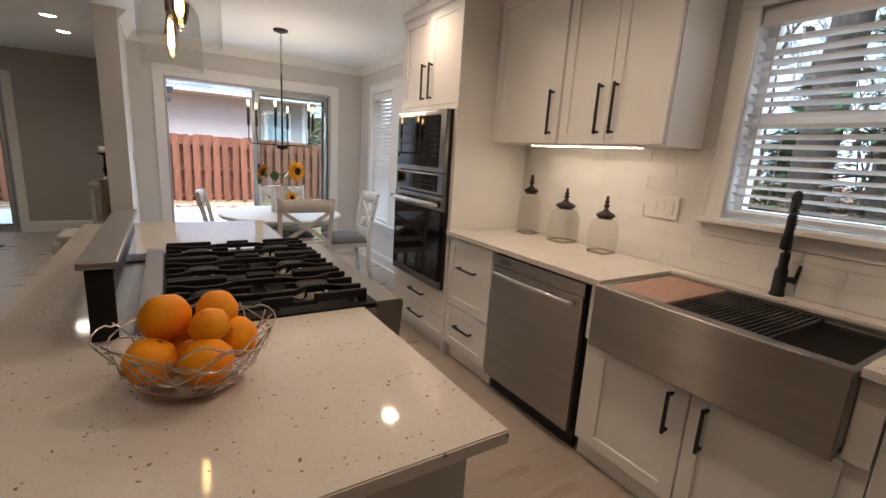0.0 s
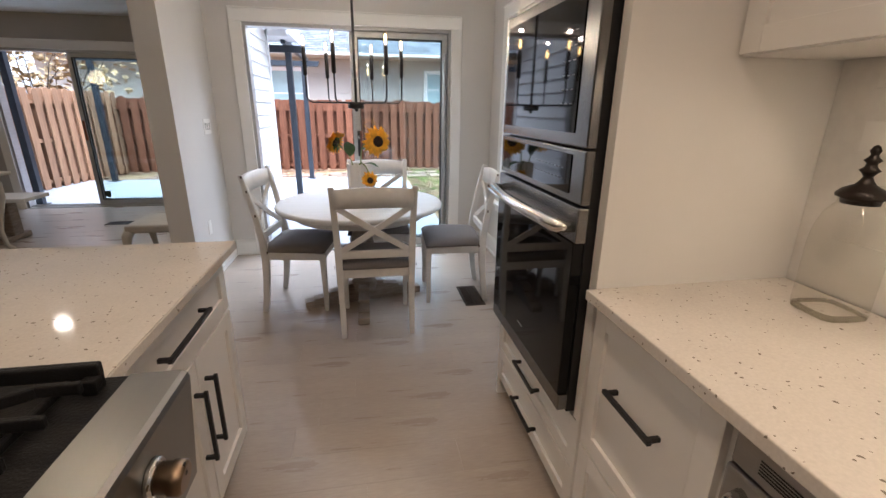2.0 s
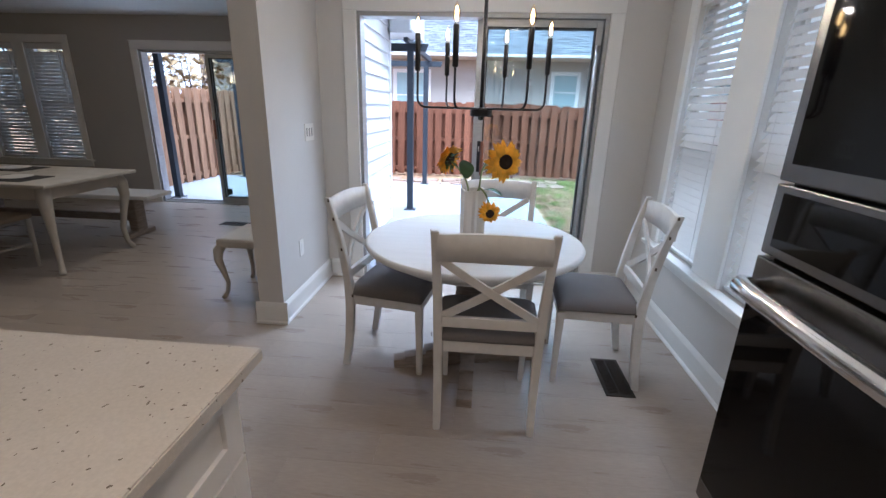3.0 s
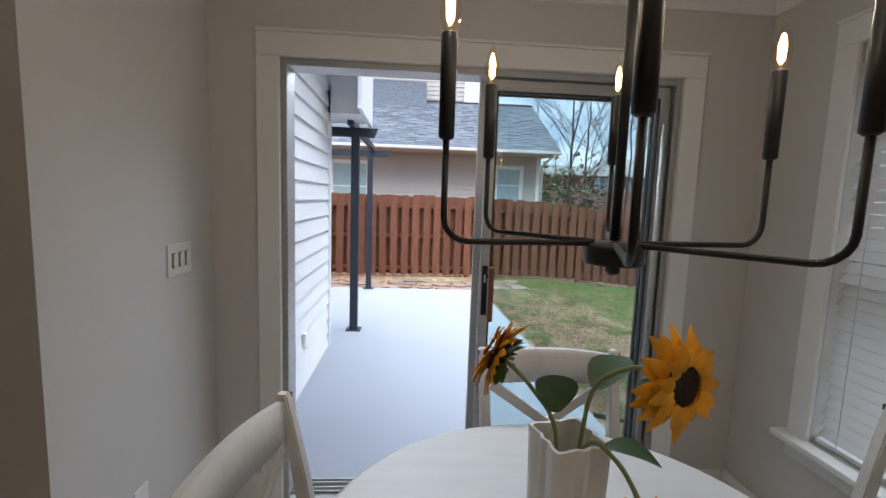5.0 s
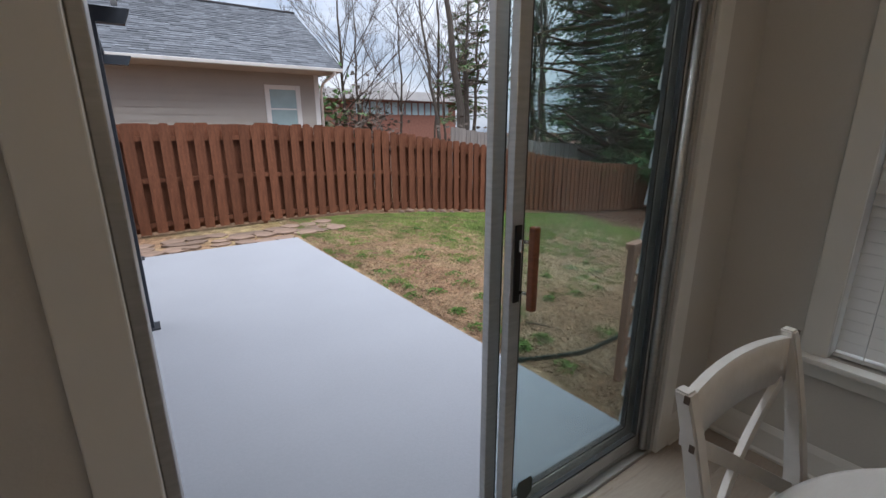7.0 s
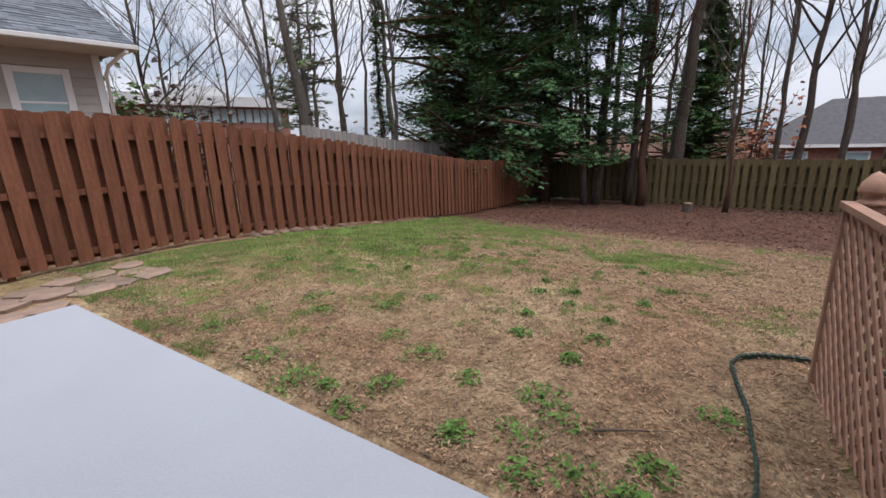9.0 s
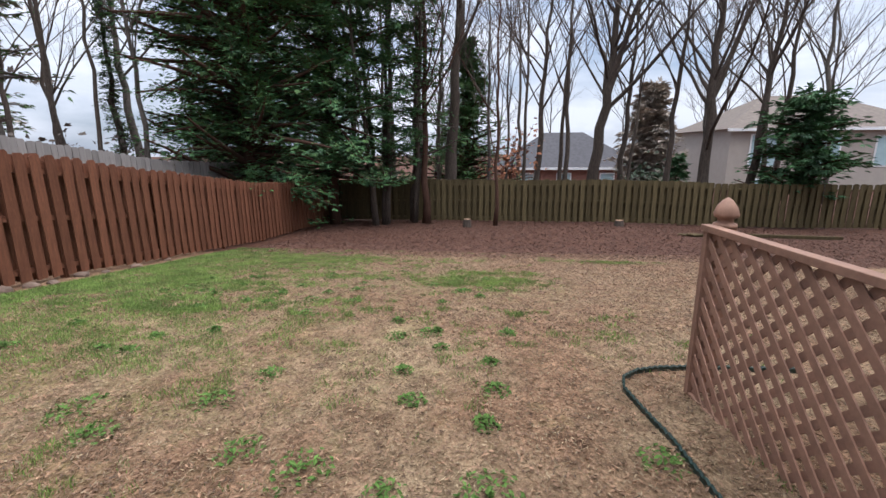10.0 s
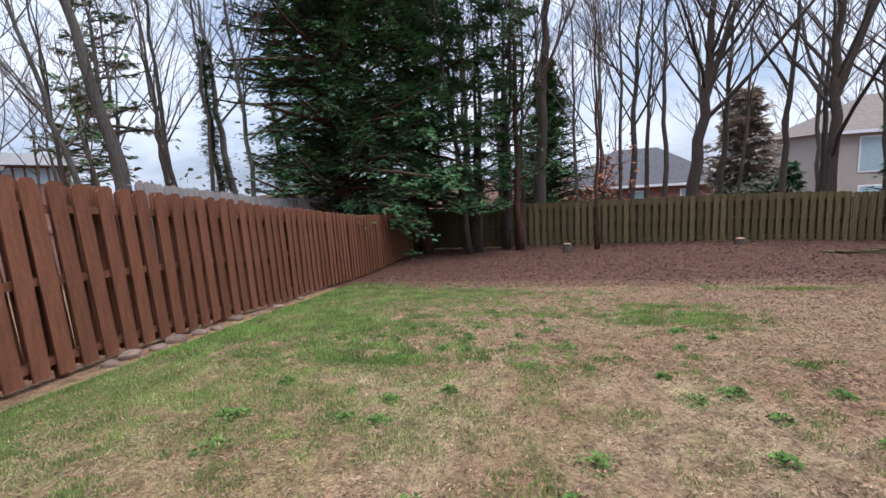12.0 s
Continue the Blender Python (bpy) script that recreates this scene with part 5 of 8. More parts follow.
def chair_proto(loc, rz, label):
    """Cross-back dining chair: origin on the floor under the seat's middle, facing +y."""
    th = thing("dining_chair", (*loc, 0), label, "chair", "chairs round the table", rz=rz)

    def spar(bm, pts, w, d):
        """A swept rectangular leg through (x, y, z) points."""
        rings = []
        for (x, y, z), ww, dd in zip(pts, w, d):
            rings.append([bm.verts.new((x + sx * ww / 2, y + sy * dd / 2, z)) for sx, sy in ((-1, -1), (1, -1), (1, 1), (-1, 1))])
        for r0, r1 in zip(rings, rings[1:]):
            for k in range(4):
                bm.faces.new((r0[k], r0[(k + 1) % 4], r1[(k + 1) % 4], r1[k]))
        bm.faces.new(rings[0][::-1])
        bm.faces.new(rings[-1])
        bmesh.ops.bevel(bm, geom=bm.edges[:], offset=0.004, segments=2, affect="EDGES")
    for s in (-1, 1):
        bm = bmesh.new()
        zs = [0.0, 0.12, 0.26, 0.40, 0.50, 0.62, 0.76, 0.88, 0.962]
        ys = [-0.225, -0.205, -0.19, -0.182, -0.186, -0.202, -0.228, -0.256, -0.278]
        xs = [0.213, 0.214, 0.216, 0.218, 0.220, 0.223, 0.227, 0.231, 0.235]
        spar(bm, [(s * x, y, z) for x, y, z in zip(xs, ys, zs)], [0.032, 0.034, 0.036, 0.038, 0.038, 0.037, 0.035, 0.033, 0.031], [0.036, 0.040, 0.044, 0.048, 0.046, 0.040, 0.036, 0.033, 0.030])
        lg = part("rear_leg", bm, M_CHAIR, th)
        bm = bmesh.new()
        for z, dx in ((0.955, 0.236), (0.86, 0.232), (0.70, 0.228), (0.45, 0.236)):
            box(bm, s * dx + s * 0.0135, -0.272 + (0.962 - z) * 0.22, z - 0.012, s * dx + s * 0.0165, -0.262 + (0.962 - z) * 0.22, z + 0.004)
        part("worn_chip", bm, M_WORN, lg)
        bm = bmesh.new()
        spar(bm, [(s * 0.205, 0.205, 0.0), (s * 0.210, 0.205, 0.25), (s * 0.212, 0.203, 0.43)], [0.026, 0.033, 0.040], [0.028, 0.035, 0.042])
        part("front_leg", bm, M_CHAIR, th)
    bm = bmesh.new()
    rings = []
    for i in range(13):
        u = i / 12 * 2 - 1
        x = u * 0.226
        y = -0.268 - 0.018 * (1 - u * u)
        rings.append([bm.verts.new((x, y + a, z)) for a, z in ((-0.011, 0.835 + 0.006 * (1 - u * u)), (0.011, 0.835 + 0.006 * (1 - u * u)), (0.001, 0.945 + 0.014 * (1 - u * u)), (-0.017, 0.945 + 0.014 * (1 - u * u)))])
    for r0, r1 in zip(rings, rings[1:]):
        for k in range(4):
            bm.faces.new((r0[k], r0[(k + 1) % 4], r1[(k + 1) % 4], r1[k])).smooth = k in (1, 3)
    bm.faces.new(rings[0][::-1])
    bm.faces.new(rings[-1])
    part("top_rail", bm, M_CHAIR, th)
    part("lower_rail", B(-0.205, -0.215, 0.515, 0.205, -0.193, 0.565, bev=0.004), M_CHAIR, th)
    for s in (-1, 1):
        bm = bmesh.new()
        pts = []
        for i in range(9):
            f = i / 8
            x = s * (-0.196 + 0.40 * f)
            z = 0.565 + 0.272 * f
            y = -0.206 - 0.057 * f - 0.016 * math.sin(math.pi * f) + s * 0.0035
            pts.append((x, y, z))
        d = (Vector(pts[-1]) - Vector(pts[0])).normalized()
        ac = d.cross(Vector((0, 1, 0))).normalized() * 0.017
        rings = [[bm.verts.new(Vector(p) + ac * a + Vector((0, b * 0.007, 0))) for a, b in ((-1, -1), (1, -1), (1, 1), (-1, 1))] for p in pts]
        for r0, r1 in zip(rings, rings[1:]):
            for k in range(4):
                bm.faces.new((r0[k], r0[(k + 1) % 4], r1[(k + 1) % 4], r1[k]))
        bm.faces.new(rings[0][::-1])
        bm.faces.new(rings[-1])
        part("cross_brace", bm, M_CHAIR, th)
    bm = bmesh.new()
    box(bm, -0.20, 0.19, 0.385, 0.20, 0.215, 0.44, 0.003)
    box(bm, -0.198, -0.195, 0.385, 0.198, -0.17, 0.44, 0.003)
    box(bm, -0.222, -0.165, 0.385, -0.198, 0.19, 0.44, 0.003)
    box(bm, 0.198, -0.165, 0.385, 0.222, 0.19, 0.44, 0.003)
    part("seat_frame", bm, M_CHAIR, th)
    bm = bmesh.new()
    nx, ny = 18, 16
    top, bot = {}, {}
    for i in range(nx + 1):
        for j in range(ny + 1):
            u, v = i / nx * 2 - 1, j / ny * 2 - 1
            e = (1 - abs(u) ** 5) * (1 - abs(v) ** 5)
            x = u * (0.232 + 0.008 * (v + 1))
            y = 0.012 + v * 0.215
            top[i, j] = bm.verts.new((x, y, 0.452 + 0.050 * max(0, e) ** 0.45 + 0.003 * noise.noise(Vector((x * 9, y * 9, 1)))))
            bot[i, j] = bm.verts.new((x * 0.98, y * 0.98, 0.441))
    for i in range(nx):
        for j in range(ny):
            bm.faces.new((top[i, j], top[i + 1, j], top[i + 1, j + 1], top[i, j + 1])).smooth = True
            bm.faces.new((bot[i, j], bot[i, j + 1], bot[i + 1, j + 1], bot[i + 1, j]))
    for i in range(nx):
        for j in (0, ny):
            bm.faces.new((top[i, j], top[i + 1, j], bot[i + 1, j], bot[i, j])).smooth = True
    for j in range(ny):
        for i in (0, nx):
            bm.faces.new((top[i, j], top[i, j + 1], bot[i, j + 1], bot[i, j])).smooth = True
    part("seat_cushion", bm, M_SEAT, th, "grey linen upholstered seat")
    return th


ch = chair_proto((1.264, 4.225), 0, "distressed white cross-back dining chair with a grey linen seat")
copy_thing(ch, pose(0.745, 4.645, 0, 0, 0, -99))
copy_thing(ch, pose(1.862, 4.635, 0, 0, 0, 87))
copy_thing(ch, pose(1.32, 5.005, 0, 0, 0, 179))

# chandelier
cl = thing("chandelier", (1.183, 4.545, CEIL), "black six-arm candle chandelier, bulbs lit", "chandelier")
bm = bmesh.new()
lathe(bm, [(0.065, -0.0005), (0.065, -0.018), (0.03, -0.03), (0.012, -0.034)], 24)
part("canopy", bm, M_BLACK, cl)
bm = bmesh.new()
for k in range(14):
    z = -0.036 - k * 0.0255
    pts = [(0.008 * math.cos(a) if k % 2 else 0, 0 if k % 2 else 0.008 * math.cos(a), z - 0.016 + 0.016 * math.sin(a)) for a in [2 * math.pi * j / 10 for j in range(11)]]
    tube(bm, pts, 0.0022, 5, cap=False)
part("chain", bm, M_BLACK, cl)
bm = bmesh.new()
tube(bm, [(0, 0, -0.39), (0, 0, -1.035)], 0.0085, 10)
part("stem", bm, M_BLACK, cl)
bm = bmesh.new()
lathe(bm, [(0.012, -1.025), (0.05, -1.03), (0.052, -1.036), (0.052, -1.062), (0.048, -1.066), (0.014, -1.068), (0.012, -1.08), (0.006, -1.085)], 28)
part("hub", bm, M_BLACK, cl)
for k in range(6):
    a = radians(60 * k + 8)
    c, s = math.cos(a), math.sin(a)
    R = 0.305
    zb = -1.030
    pts = [(0.04 * c, 0.04 * s, zb)] + [((R - 0.04) * f * c, (R - 0.04) * f * s, zb) for f in (0.5, 1.0)]
    for j in range(1, 6):
        b = math.pi / 2 * j / 5
        rr = R - 0.04 + 0.04 * math.sin(b)
        pts.append((rr * c, rr * s, zb + 0.04 - 0.04 * math.cos(b)))
    pts.append((R * c, R * s, -0.87))
    bm = bmesh.new()
    tube(bm, pts, 0.0052, 8)
    am = part("arm", bm, M_BLACK, cl)
    bm = bmesh.new()
    lathe(bm, [(0.007, -0.872), (0.0125, -0.868), (0.0125, -0.715), (0.009, -0.712)], 14, at=(R * c, R * s, 0))
    part("candle_sleeve", bm, M_BLACK, am)
    bm = bmesh.new()
    lathe(bm, [(0.009, -0.711), (0.015, -0.695), (0.0165, -0.678), (0.012, -0.655), (0.005, -0.637), (0.001, -0.630)], 14, at=(R * c, R * s, 0))
    g = part("bulb", bm, M_BULBG, am)
    g.visible_shadow = False
    bm = bmesh.new()
    lathe(bm, [(0.001, -0.702), (0.006, -0.695), (0.007, -0.668), (0.003, -0.65), (0.001, -0.648)], 8, at=(R * c, R * s, 0))
    part("filament", bm, M_BULB, am)
    la = bpy.data.lights.new("candle_lamp", "POINT")
    la.energy, la.color, la.shadow_soft_size = 0.45, (1.0, 0.76, 0.52), 0.008
    new("candle_lamp", la).location = (1.183 + R * c, 4.545 + R * s, CEIL - 0.60)

# vase with sunflowers
VX, VY, VZ = 1.165, 4.645, 0.7505
va = thing("vase", (VX, VY, VZ), "white square ceramic vase with rippled sides", "vase", rz=12)
bm = bmesh.new()


def sq_ring(h, z, n=8):
    out = []
    for side in range(4):
        for k in range(n):
            u = k / n * 2 - 1
            rip = 0.0035 * math.cos(u * math.pi * 3) * (1 - abs(u) ** 6)
            p = Vector((u * h, -h - rip, z))
            out.append(bm.verts.new(Matrix.Rotation(side * math.pi / 2, 4, "Z") @ p))
    return out


rings = [sq_ring(*a) for a in ((0.054, 0.0), (0.056, 0.006), (0.057, 0.12), (0.060, 0.245), (0.060, 0.252), (0.053, 0.252), (0.051, 0.03))]
for r0, r1 in zip(rings, rings[1:]):
    for k in range(len(r0)):
        bm.faces.new((r0[k], r0[(k + 1) % len(r0)], r1[(k + 1) % len(r0)], r1[k]))
bm.faces.new(rings[0][::-1])
bm.faces.new(rings[-1])
part("body", bm, M_VASE, va)


def leaf(bm, base, tip, w, bend):
    base, tip = Vector(base), Vector(tip)
    d = tip - base
    side = d.cross(Vector((0, 0, 1)))
    side = side.normalized() if side.length > 1e-4 else Vector((1, 0, 0))
    upv = side.cross(d).normalized()
    rows = []
    for i in range(7):
        f = i / 6
        ww = w * math.sin(math.pi * min(1, f * 0.92 + 0.06)) ** 0.8
        c = base + d * f + upv * bend * math.sin(math.pi * f)
        rows.append([bm.verts.new(c - side * ww + upv * ww * 0.22), bm.verts.new(c), bm.verts.new(c + side * ww + upv * ww * 0.22)])
    for a, b in zip(rows, rows[1:]):
        for k in range(2):
            bm.faces.new((a[k], a[k + 1], b[k + 1], b[k])).smooth = True


def sunflower(stem, face, r, leaves):
    """stem: points from the vase up; face: the way the flower looks."""
    base = Vector(stem[0])
    th = thing("sunflower", stem[0], "silk sunflower with yellow petals and a dark centre", "flower", "sunflowers in the vase")
    bm = bmesh.new()
    P = [Vector(p) for p in stem]
    fine = []
    for i in range(len(P) - 1):
        p0, p1, p2, p3 = P[max(i - 1, 0)], P[i], P[i + 1], P[min(i + 2, len(P) - 1)]
        for j in range(6):
            t = j / 6
            fine.append(0.5 * ((2 * p1) + (p2 - p0) * t + (2 * p0 - 5 * p1 + 4 * p2 - p3) * t * t + (3 * p1 - p0 - 3 * p2 + p3) * t ** 3))
    fine.append(P[-1])
    tube(bm, fine, 0.0048, 7)
    part("stem", bm, M_STEM, th, world=True)
    q = Vector(face).normalized().to_track_quat("Z", "Y").to_matrix().to_4x4()
    q.translation = P[-1] - base
    bm = bmesh.new()
    for layer, (n, l, tl) in enumerate(((20, 1.0, 0.12), (18, 0.92, 0.30), (15, 0.78, 0.5))):
        for k in range(n):
            a = 2 * math.pi * (k + layer * 0.4) / n + random.uniform(-0.1, 0.1)
            ln = r * l * random.uniform(0.85, 1.1)
            tilt = tl + random.uniform(-0.12, 0.14)
            rows = []
            for i in range(5):
                f = i / 4
                rad = r * 0.36 + (ln - r * 0.36) * f
                w = r * 0.15 * (math.sin(math.pi * (0.18 + 0.8 * f)) ** 0.8)
                z = rad * tilt * (1 - 0.3 * f) + 0.004 * layer - 0.02 * f * f * (1 if layer == 0 else 0.3)
                rows.append([bm.verts.new(q @ Vector((rad * math.cos(a) - o * w * math.sin(a), rad * math.sin(a) + o * w * math.cos(a), z + (0.003 if o == 0 else 0.0)))) for o in (-1, 0, 1)])
            for r0, r1 in zip(rows, rows[1:]):
                for c in range(2):
                    bm.faces.new((r0[c], r0[c + 1], r1[c + 1], r1[c])).smooth = True
    part("petals", bm, M_PETAL, th, "yellow petals")
    bm = bmesh.new()
    lathe(bm, [(r * 0.30, -0.012), (r * 0.42, 0.0), (r * 0.44, 0.012), (r * 0.36, 0.022), (r * 0.18, 0.020), (0.001, 0.017)], 28, m=q.to_3x3().to_4x4(), at=q.translation)
    part("seed_head", bm, M_SEEDS, th, "dark brown centre")
    bm = bmesh.new()
    for k in range(12):
        a = 2 * math.pi * k / 12
        v0 = q @ Vector((r * 0.3 * math.cos(a), r * 0.3 * math.sin(a), -0.012))
        leaf(bm, v0, q @ Vector((r * 0.66 * math.cos(a), r * 0.66 * math.sin(a), -0.02 - 0.01 * (k % 2))), 0.010, 0.002)
    tagged(part("calyx", bm, M_LEAF, th), kind="stuff")
    for b, t, w in leaves:
        bm = bmesh.new()
        leaf(bm, Vector(b) - base, Vector(t) - base, w, 0.012)
        part("leaf", bm, M_LEAF, th, "broad green leaf")


def V(dx, dy, z):
    return (VX + dx, VY + dy, z)


sunflower([V(-0.02, 0.0, 0.80), V(-0.03, -0.01, 1.01), V(-0.075, 0.03, 1.09), V(-0.135, 0.06, 1.145)], (-0.80, 0.45, 0.40), 0.085,
          [(V(-0.04, -0.02, 1.06), V(-0.055, -0.075, 1.16), 0.042)])
sunflower([V(0.02, 0.01, 0.80), V(0.03, 0.0, 1.02), V(0.045, -0.02, 1.12), V(0.095, -0.07, 1.175), V(0.142, -0.115, 1.165)], (0.35, -0.90, 0.05), 0.100,
          [(V(0.05, 0.0, 1.10), V(0.15, 0.075, 1.14), 0.045), (V(0.10, -0.04, 1.16), V(0.19, 0.02, 1.10), 0.035)])
sunflower([V(0.0, -0.03, 0.80), V(0.02, -0.04, 1.0), V(0.055, -0.09, 1.005), V(0.08, -0.135, 0.96), V(0.086, -0.155, 0.915)], (0.1, -0.92, -0.1), 0.058,
          [(V(0.05, -0.06, 1.01), V(0.15, -0.09, 0.985), 0.036)])


def plate(x, y, z0, z1, w, face, n, kind, label):
    """A wall plate with n rockers (or one twin socket) on a wall of constant x, facing +x."""
    th = thing(kind, (x, y, z0), label, "light switch" if kind == "switch_plate" else "outlet")
    part("plate", B(x + 0.0005, y - w / 2, z0, x + 0.006, y + w / 2, z1, bev=0.002), M_PLATE, th, world=True)
    for k in range(n):
        yy = y + (k - (n - 1) / 2) * 0.046
        if kind == "switch_plate":
            # black plate under each rocker puts the gap's shade into colour
            part("rocker_gap_shade", B(x + 0.006, yy - 0.0115, z0 + 0.032, x + 0.0072, yy + 0.0115, z1 - 0.032), M_BLACK, th, "black plate standing in for the shaded gap round the rocker", world=True)
            part("rocker", B(x + 0.0073, yy - 0.009, z0 + 0.035, x + 0.013, yy + 0.009, z1 - 0.035, bev=0.002), M_PLATE, th, world=True)
        else:
            for zz in (z0 + 0.028, z1 - 0.052):
                part("socket", B(x + 0.006, yy - 0.016, zz, x + 0.008, yy + 0.016, zz + 0.026, bev=0.001), M_TRIM, th, world=True)


plate(LX, 5.525, 1.155, 1.275, 0.165, 1, 3, "switch_plate", "white three-gang switch plate on the greige wall")
plate(LX, 5.235, 0.37, 0.485, 0.072, 1, 1, "outlet", "white twin outlet above the baseboard")


def floor_vent(x, y, rz, lx, ly):
    th = thing("floor_vent", (x, y, 0.0), "brown metal floor register set in the planks", "vent", "floor registers", rz=rz)
    bm = bmesh.new()
    w = 0.018
    box(bm, -lx / 2, -ly / 2, 0.0, -lx / 2 + w, ly / 2, 0.006, 0.001)
    box(bm, lx / 2 - w, -ly / 2, 0.0, lx / 2, ly / 2, 0.006, 0.001)
    box(bm, -lx / 2 + w, -ly / 2, 0.0, lx / 2 - w, -ly / 2 + w, 0.006, 0.001)
    box(bm, -lx / 2 + w, ly / 2 - w, 0.0, lx / 2 - w, ly / 2, 0.006, 0.001)
    part("frame", bm, M_VENT, th)
    # flat dark sheet in place of the shaded hollow below the louvres
    part("duct_shade", B(-lx / 2 + w, -ly / 2 + w, 0.0002, lx / 2 - w, ly / 2 - w, 0.0012), M_ALUD, th)
    sm = B(-lx / 2 + w, -0.003, 0.0015, lx / 2 - w, 0.003, 0.005)
    me = mesh_of("louvre", sm, M_VENT)
    n = int((ly - 2 * w) / 0.012)
    for k in range(n):
        piece("louvre", me, th, pose(0, -ly / 2 + w + 0.006 + k * 0.012, 0))
    part("rib", B(-0.003, -ly / 2 + w, 0.0052, 0.003, ly / 2 - w, 0.0065), M_VENT, th)


floor_vent(1.985, 4.515, 0, 0.15, 0.36)
floor_vent(-1.70, 7.25, 0, 0.36, 0.15)

# ---- garden ----
GX = [-400, -50, 2.3, 4.0, 5.4, 6.7, 13.3, 18.5, 24, 60, 400]
GZ = [-0.3, -0.18, -0.18, -0.25, -0.38, -0.56, -1.42, -1.72, -1.9, -2.3, -4.0]


def gz(x, y):
    z = float(np.interp(x, GX, GZ)) - 0.03 * min(6.0, max(0.0, 3.0 - y)) * min(1.0, max(0.0, (x - 3) / 10))
    if x > 2.4:
        z += 0.03 * noise.noise(Vector((x * 0.55, y * 0.55, 3.0))) * min(1.0, (x - 2.4) / 2)
    return z


def lawn_material():
    """Lawn worn to soil and leaf litter, with green patches, and a bark-mulch bed along the far fence."""
    m = bpy.data.materials.new("worn_lawn")
    m.use_nodes = True
    n, l = m.node_tree.nodes, m.node_tree.links
    b = n["Principled BSDF"]
    b.inputs["Roughness"].default_value = 0.95
    b.inputs["Specular IOR Level"].default_value = 0.15
    co = n.new("ShaderNodeTexCoord")

    def nz(scale, detail=6, rough=0.6):
        k = n.new("ShaderNodeTexNoise")
        k.inputs["Scale"].default_value, k.inputs["Detail"].default_value, k.inputs["Roughness"].default_value = scale, detail, rough
        l.new(co.outputs["Object"], k.inputs["Vector"])
        return k.outputs["Fac"]

    def ramp(fac, p0, c0, p1, c1):
        r = n.new("ShaderNodeValToRGB")
        r.color_ramp.elements[0].position, r.color_ramp.elements[1].position = p0, p1
        r.color_ramp.elements[0].color, r.color_ramp.elements[1].color = (*c0, 1), (*c1, 1)
        l.new(fac, r.inputs["Fac"])
        return r.outputs["Color"]

    def mix(f, a, c):
        x = n.new("ShaderNodeMix")
        x.data_type = "RGBA"
        l.new(f, x.inputs["Factor"])
        l.new(a, x.inputs["A"])
        l.new(c, x.inputs["B"])
        return x.outputs["Result"]
    soil = ramp(nz(38, 8, 0.8), 0.34, (0.050, 0.026, 0.016), 0.64, (0.40, 0.255, 0.165))
    straw = ramp(nz(55, 8, 0.8), 0.33, (0.085, 0.055, 0.033), 0.66, (0.50, 0.38, 0.25))
    green = ramp(nz(46, 8, 0.8), 0.32, (0.065, 0.095, 0.022), 0.68, (0.32, 0.38, 0.12))
    mulch = ramp(nz(60, 8, 0.8), 0.30, (0.022, 0.010, 0.008), 0.70, (0.16, 0.080, 0.055))
    g1 = mix(ramp(nz(0.9, 5), 0.42, (0, 0, 0), 0.58, (1, 1, 1)), soil, straw)
    sep = n.new("ShaderNodeSeparateXYZ")
    l.new(co.outputs["Object"], sep.inputs["Vector"])

    def math2(op, a, c):
        k = n.new("ShaderNodeMath")
        k.operation = op
        for i, v in enumerate((a, c)):
            if isinstance(v, (int, float)):
                k.inputs[i].default_value = v
            else:
                l.new(v, k.inputs[i])
        return k.outputs["Value"]
    # the grass thrives toward the side fence
    bias = math2("MULTIPLY", math2("SUBTRACT", sep.outputs["Y"], 9.6), 0.05)
    gf = math2("ADD", nz(2.8, 9, 0.82), math2("ADD", bias, math2("MULTIPLY", math2("MINIMUM", math2("SUBTRACT", sep.outputs["X"], 4.0), 0.0), 0.06)))
    for cx, cy, rx, ry, k in ((7.3, 7.75, 1.5, 1.35, 0.25), (9.8, 5.2, 0.7, 1.8, 0.22)):
        dx = math2("POWER", math2("DIVIDE", math2("SUBTRACT", sep.outputs["X"], cx), rx), 2.0)
        dy = math2("POWER", math2("DIVIDE", math2("SUBTRACT", sep.outputs["Y"], cy), ry), 2.0)
        gf = math2("ADD", gf, math2("MULTIPLY", math2("MAXIMUM", math2("SUBTRACT", 1.0, math2("ADD", dx, dy)), 0.0), k))
    g2 = mix(ramp(gf, 0.42, (0, 0, 0), 0.80, (0.75, 0.75, 0.75)), g1, green)
    edge = math2("ADD", sep.outputs["X"], math2("MULTIPLY", nz(0.8, 4), 1.3))
    bed = ramp(math2("MULTIPLY", math2("SUBTRACT", edge, 10.85), 2.0), 0.0, (0, 0, 0), 1.0, (1, 1, 1))
    # bare strip along the foot of the side fence
    foot = math2("SUBTRACT", sep.outputs["Y"], math2("MULTIPLY", math2("MAXIMUM", math2("SUBTRACT", sep.outputs["X"], 4.6), 0.0), 0.1057))
    foot = math2("ADD", foot, math2("MULTIPLY", nz(2.2, 4), 0.5))
    strip = ramp(math2("MULTIPLY", math2("SUBTRACT", foot, 13.30), 4.0), 0.0, (0, 0, 0), 1.0, (1, 1, 1))
    g3 = mix(bed, mix(strip, g2, soil), mulch)
    mot = n.new("ShaderNodeMix")
    mot.data_type, mot.blend_type = "RGBA", "MULTIPLY"
    mot.inputs["Factor"].default_value = 1
    l.new(g3, mot.inputs["A"])
    l.new(ramp(nz(6.5, 7, 0.75), 0.33, (0.40, 0.36, 0.33), 0.66, (1.25, 1.21, 1.16)), mot.inputs["B"])
    l.new(mot.outputs["Result"], b.inputs["Base Color"])
    bp = n.new("ShaderNodeBump")
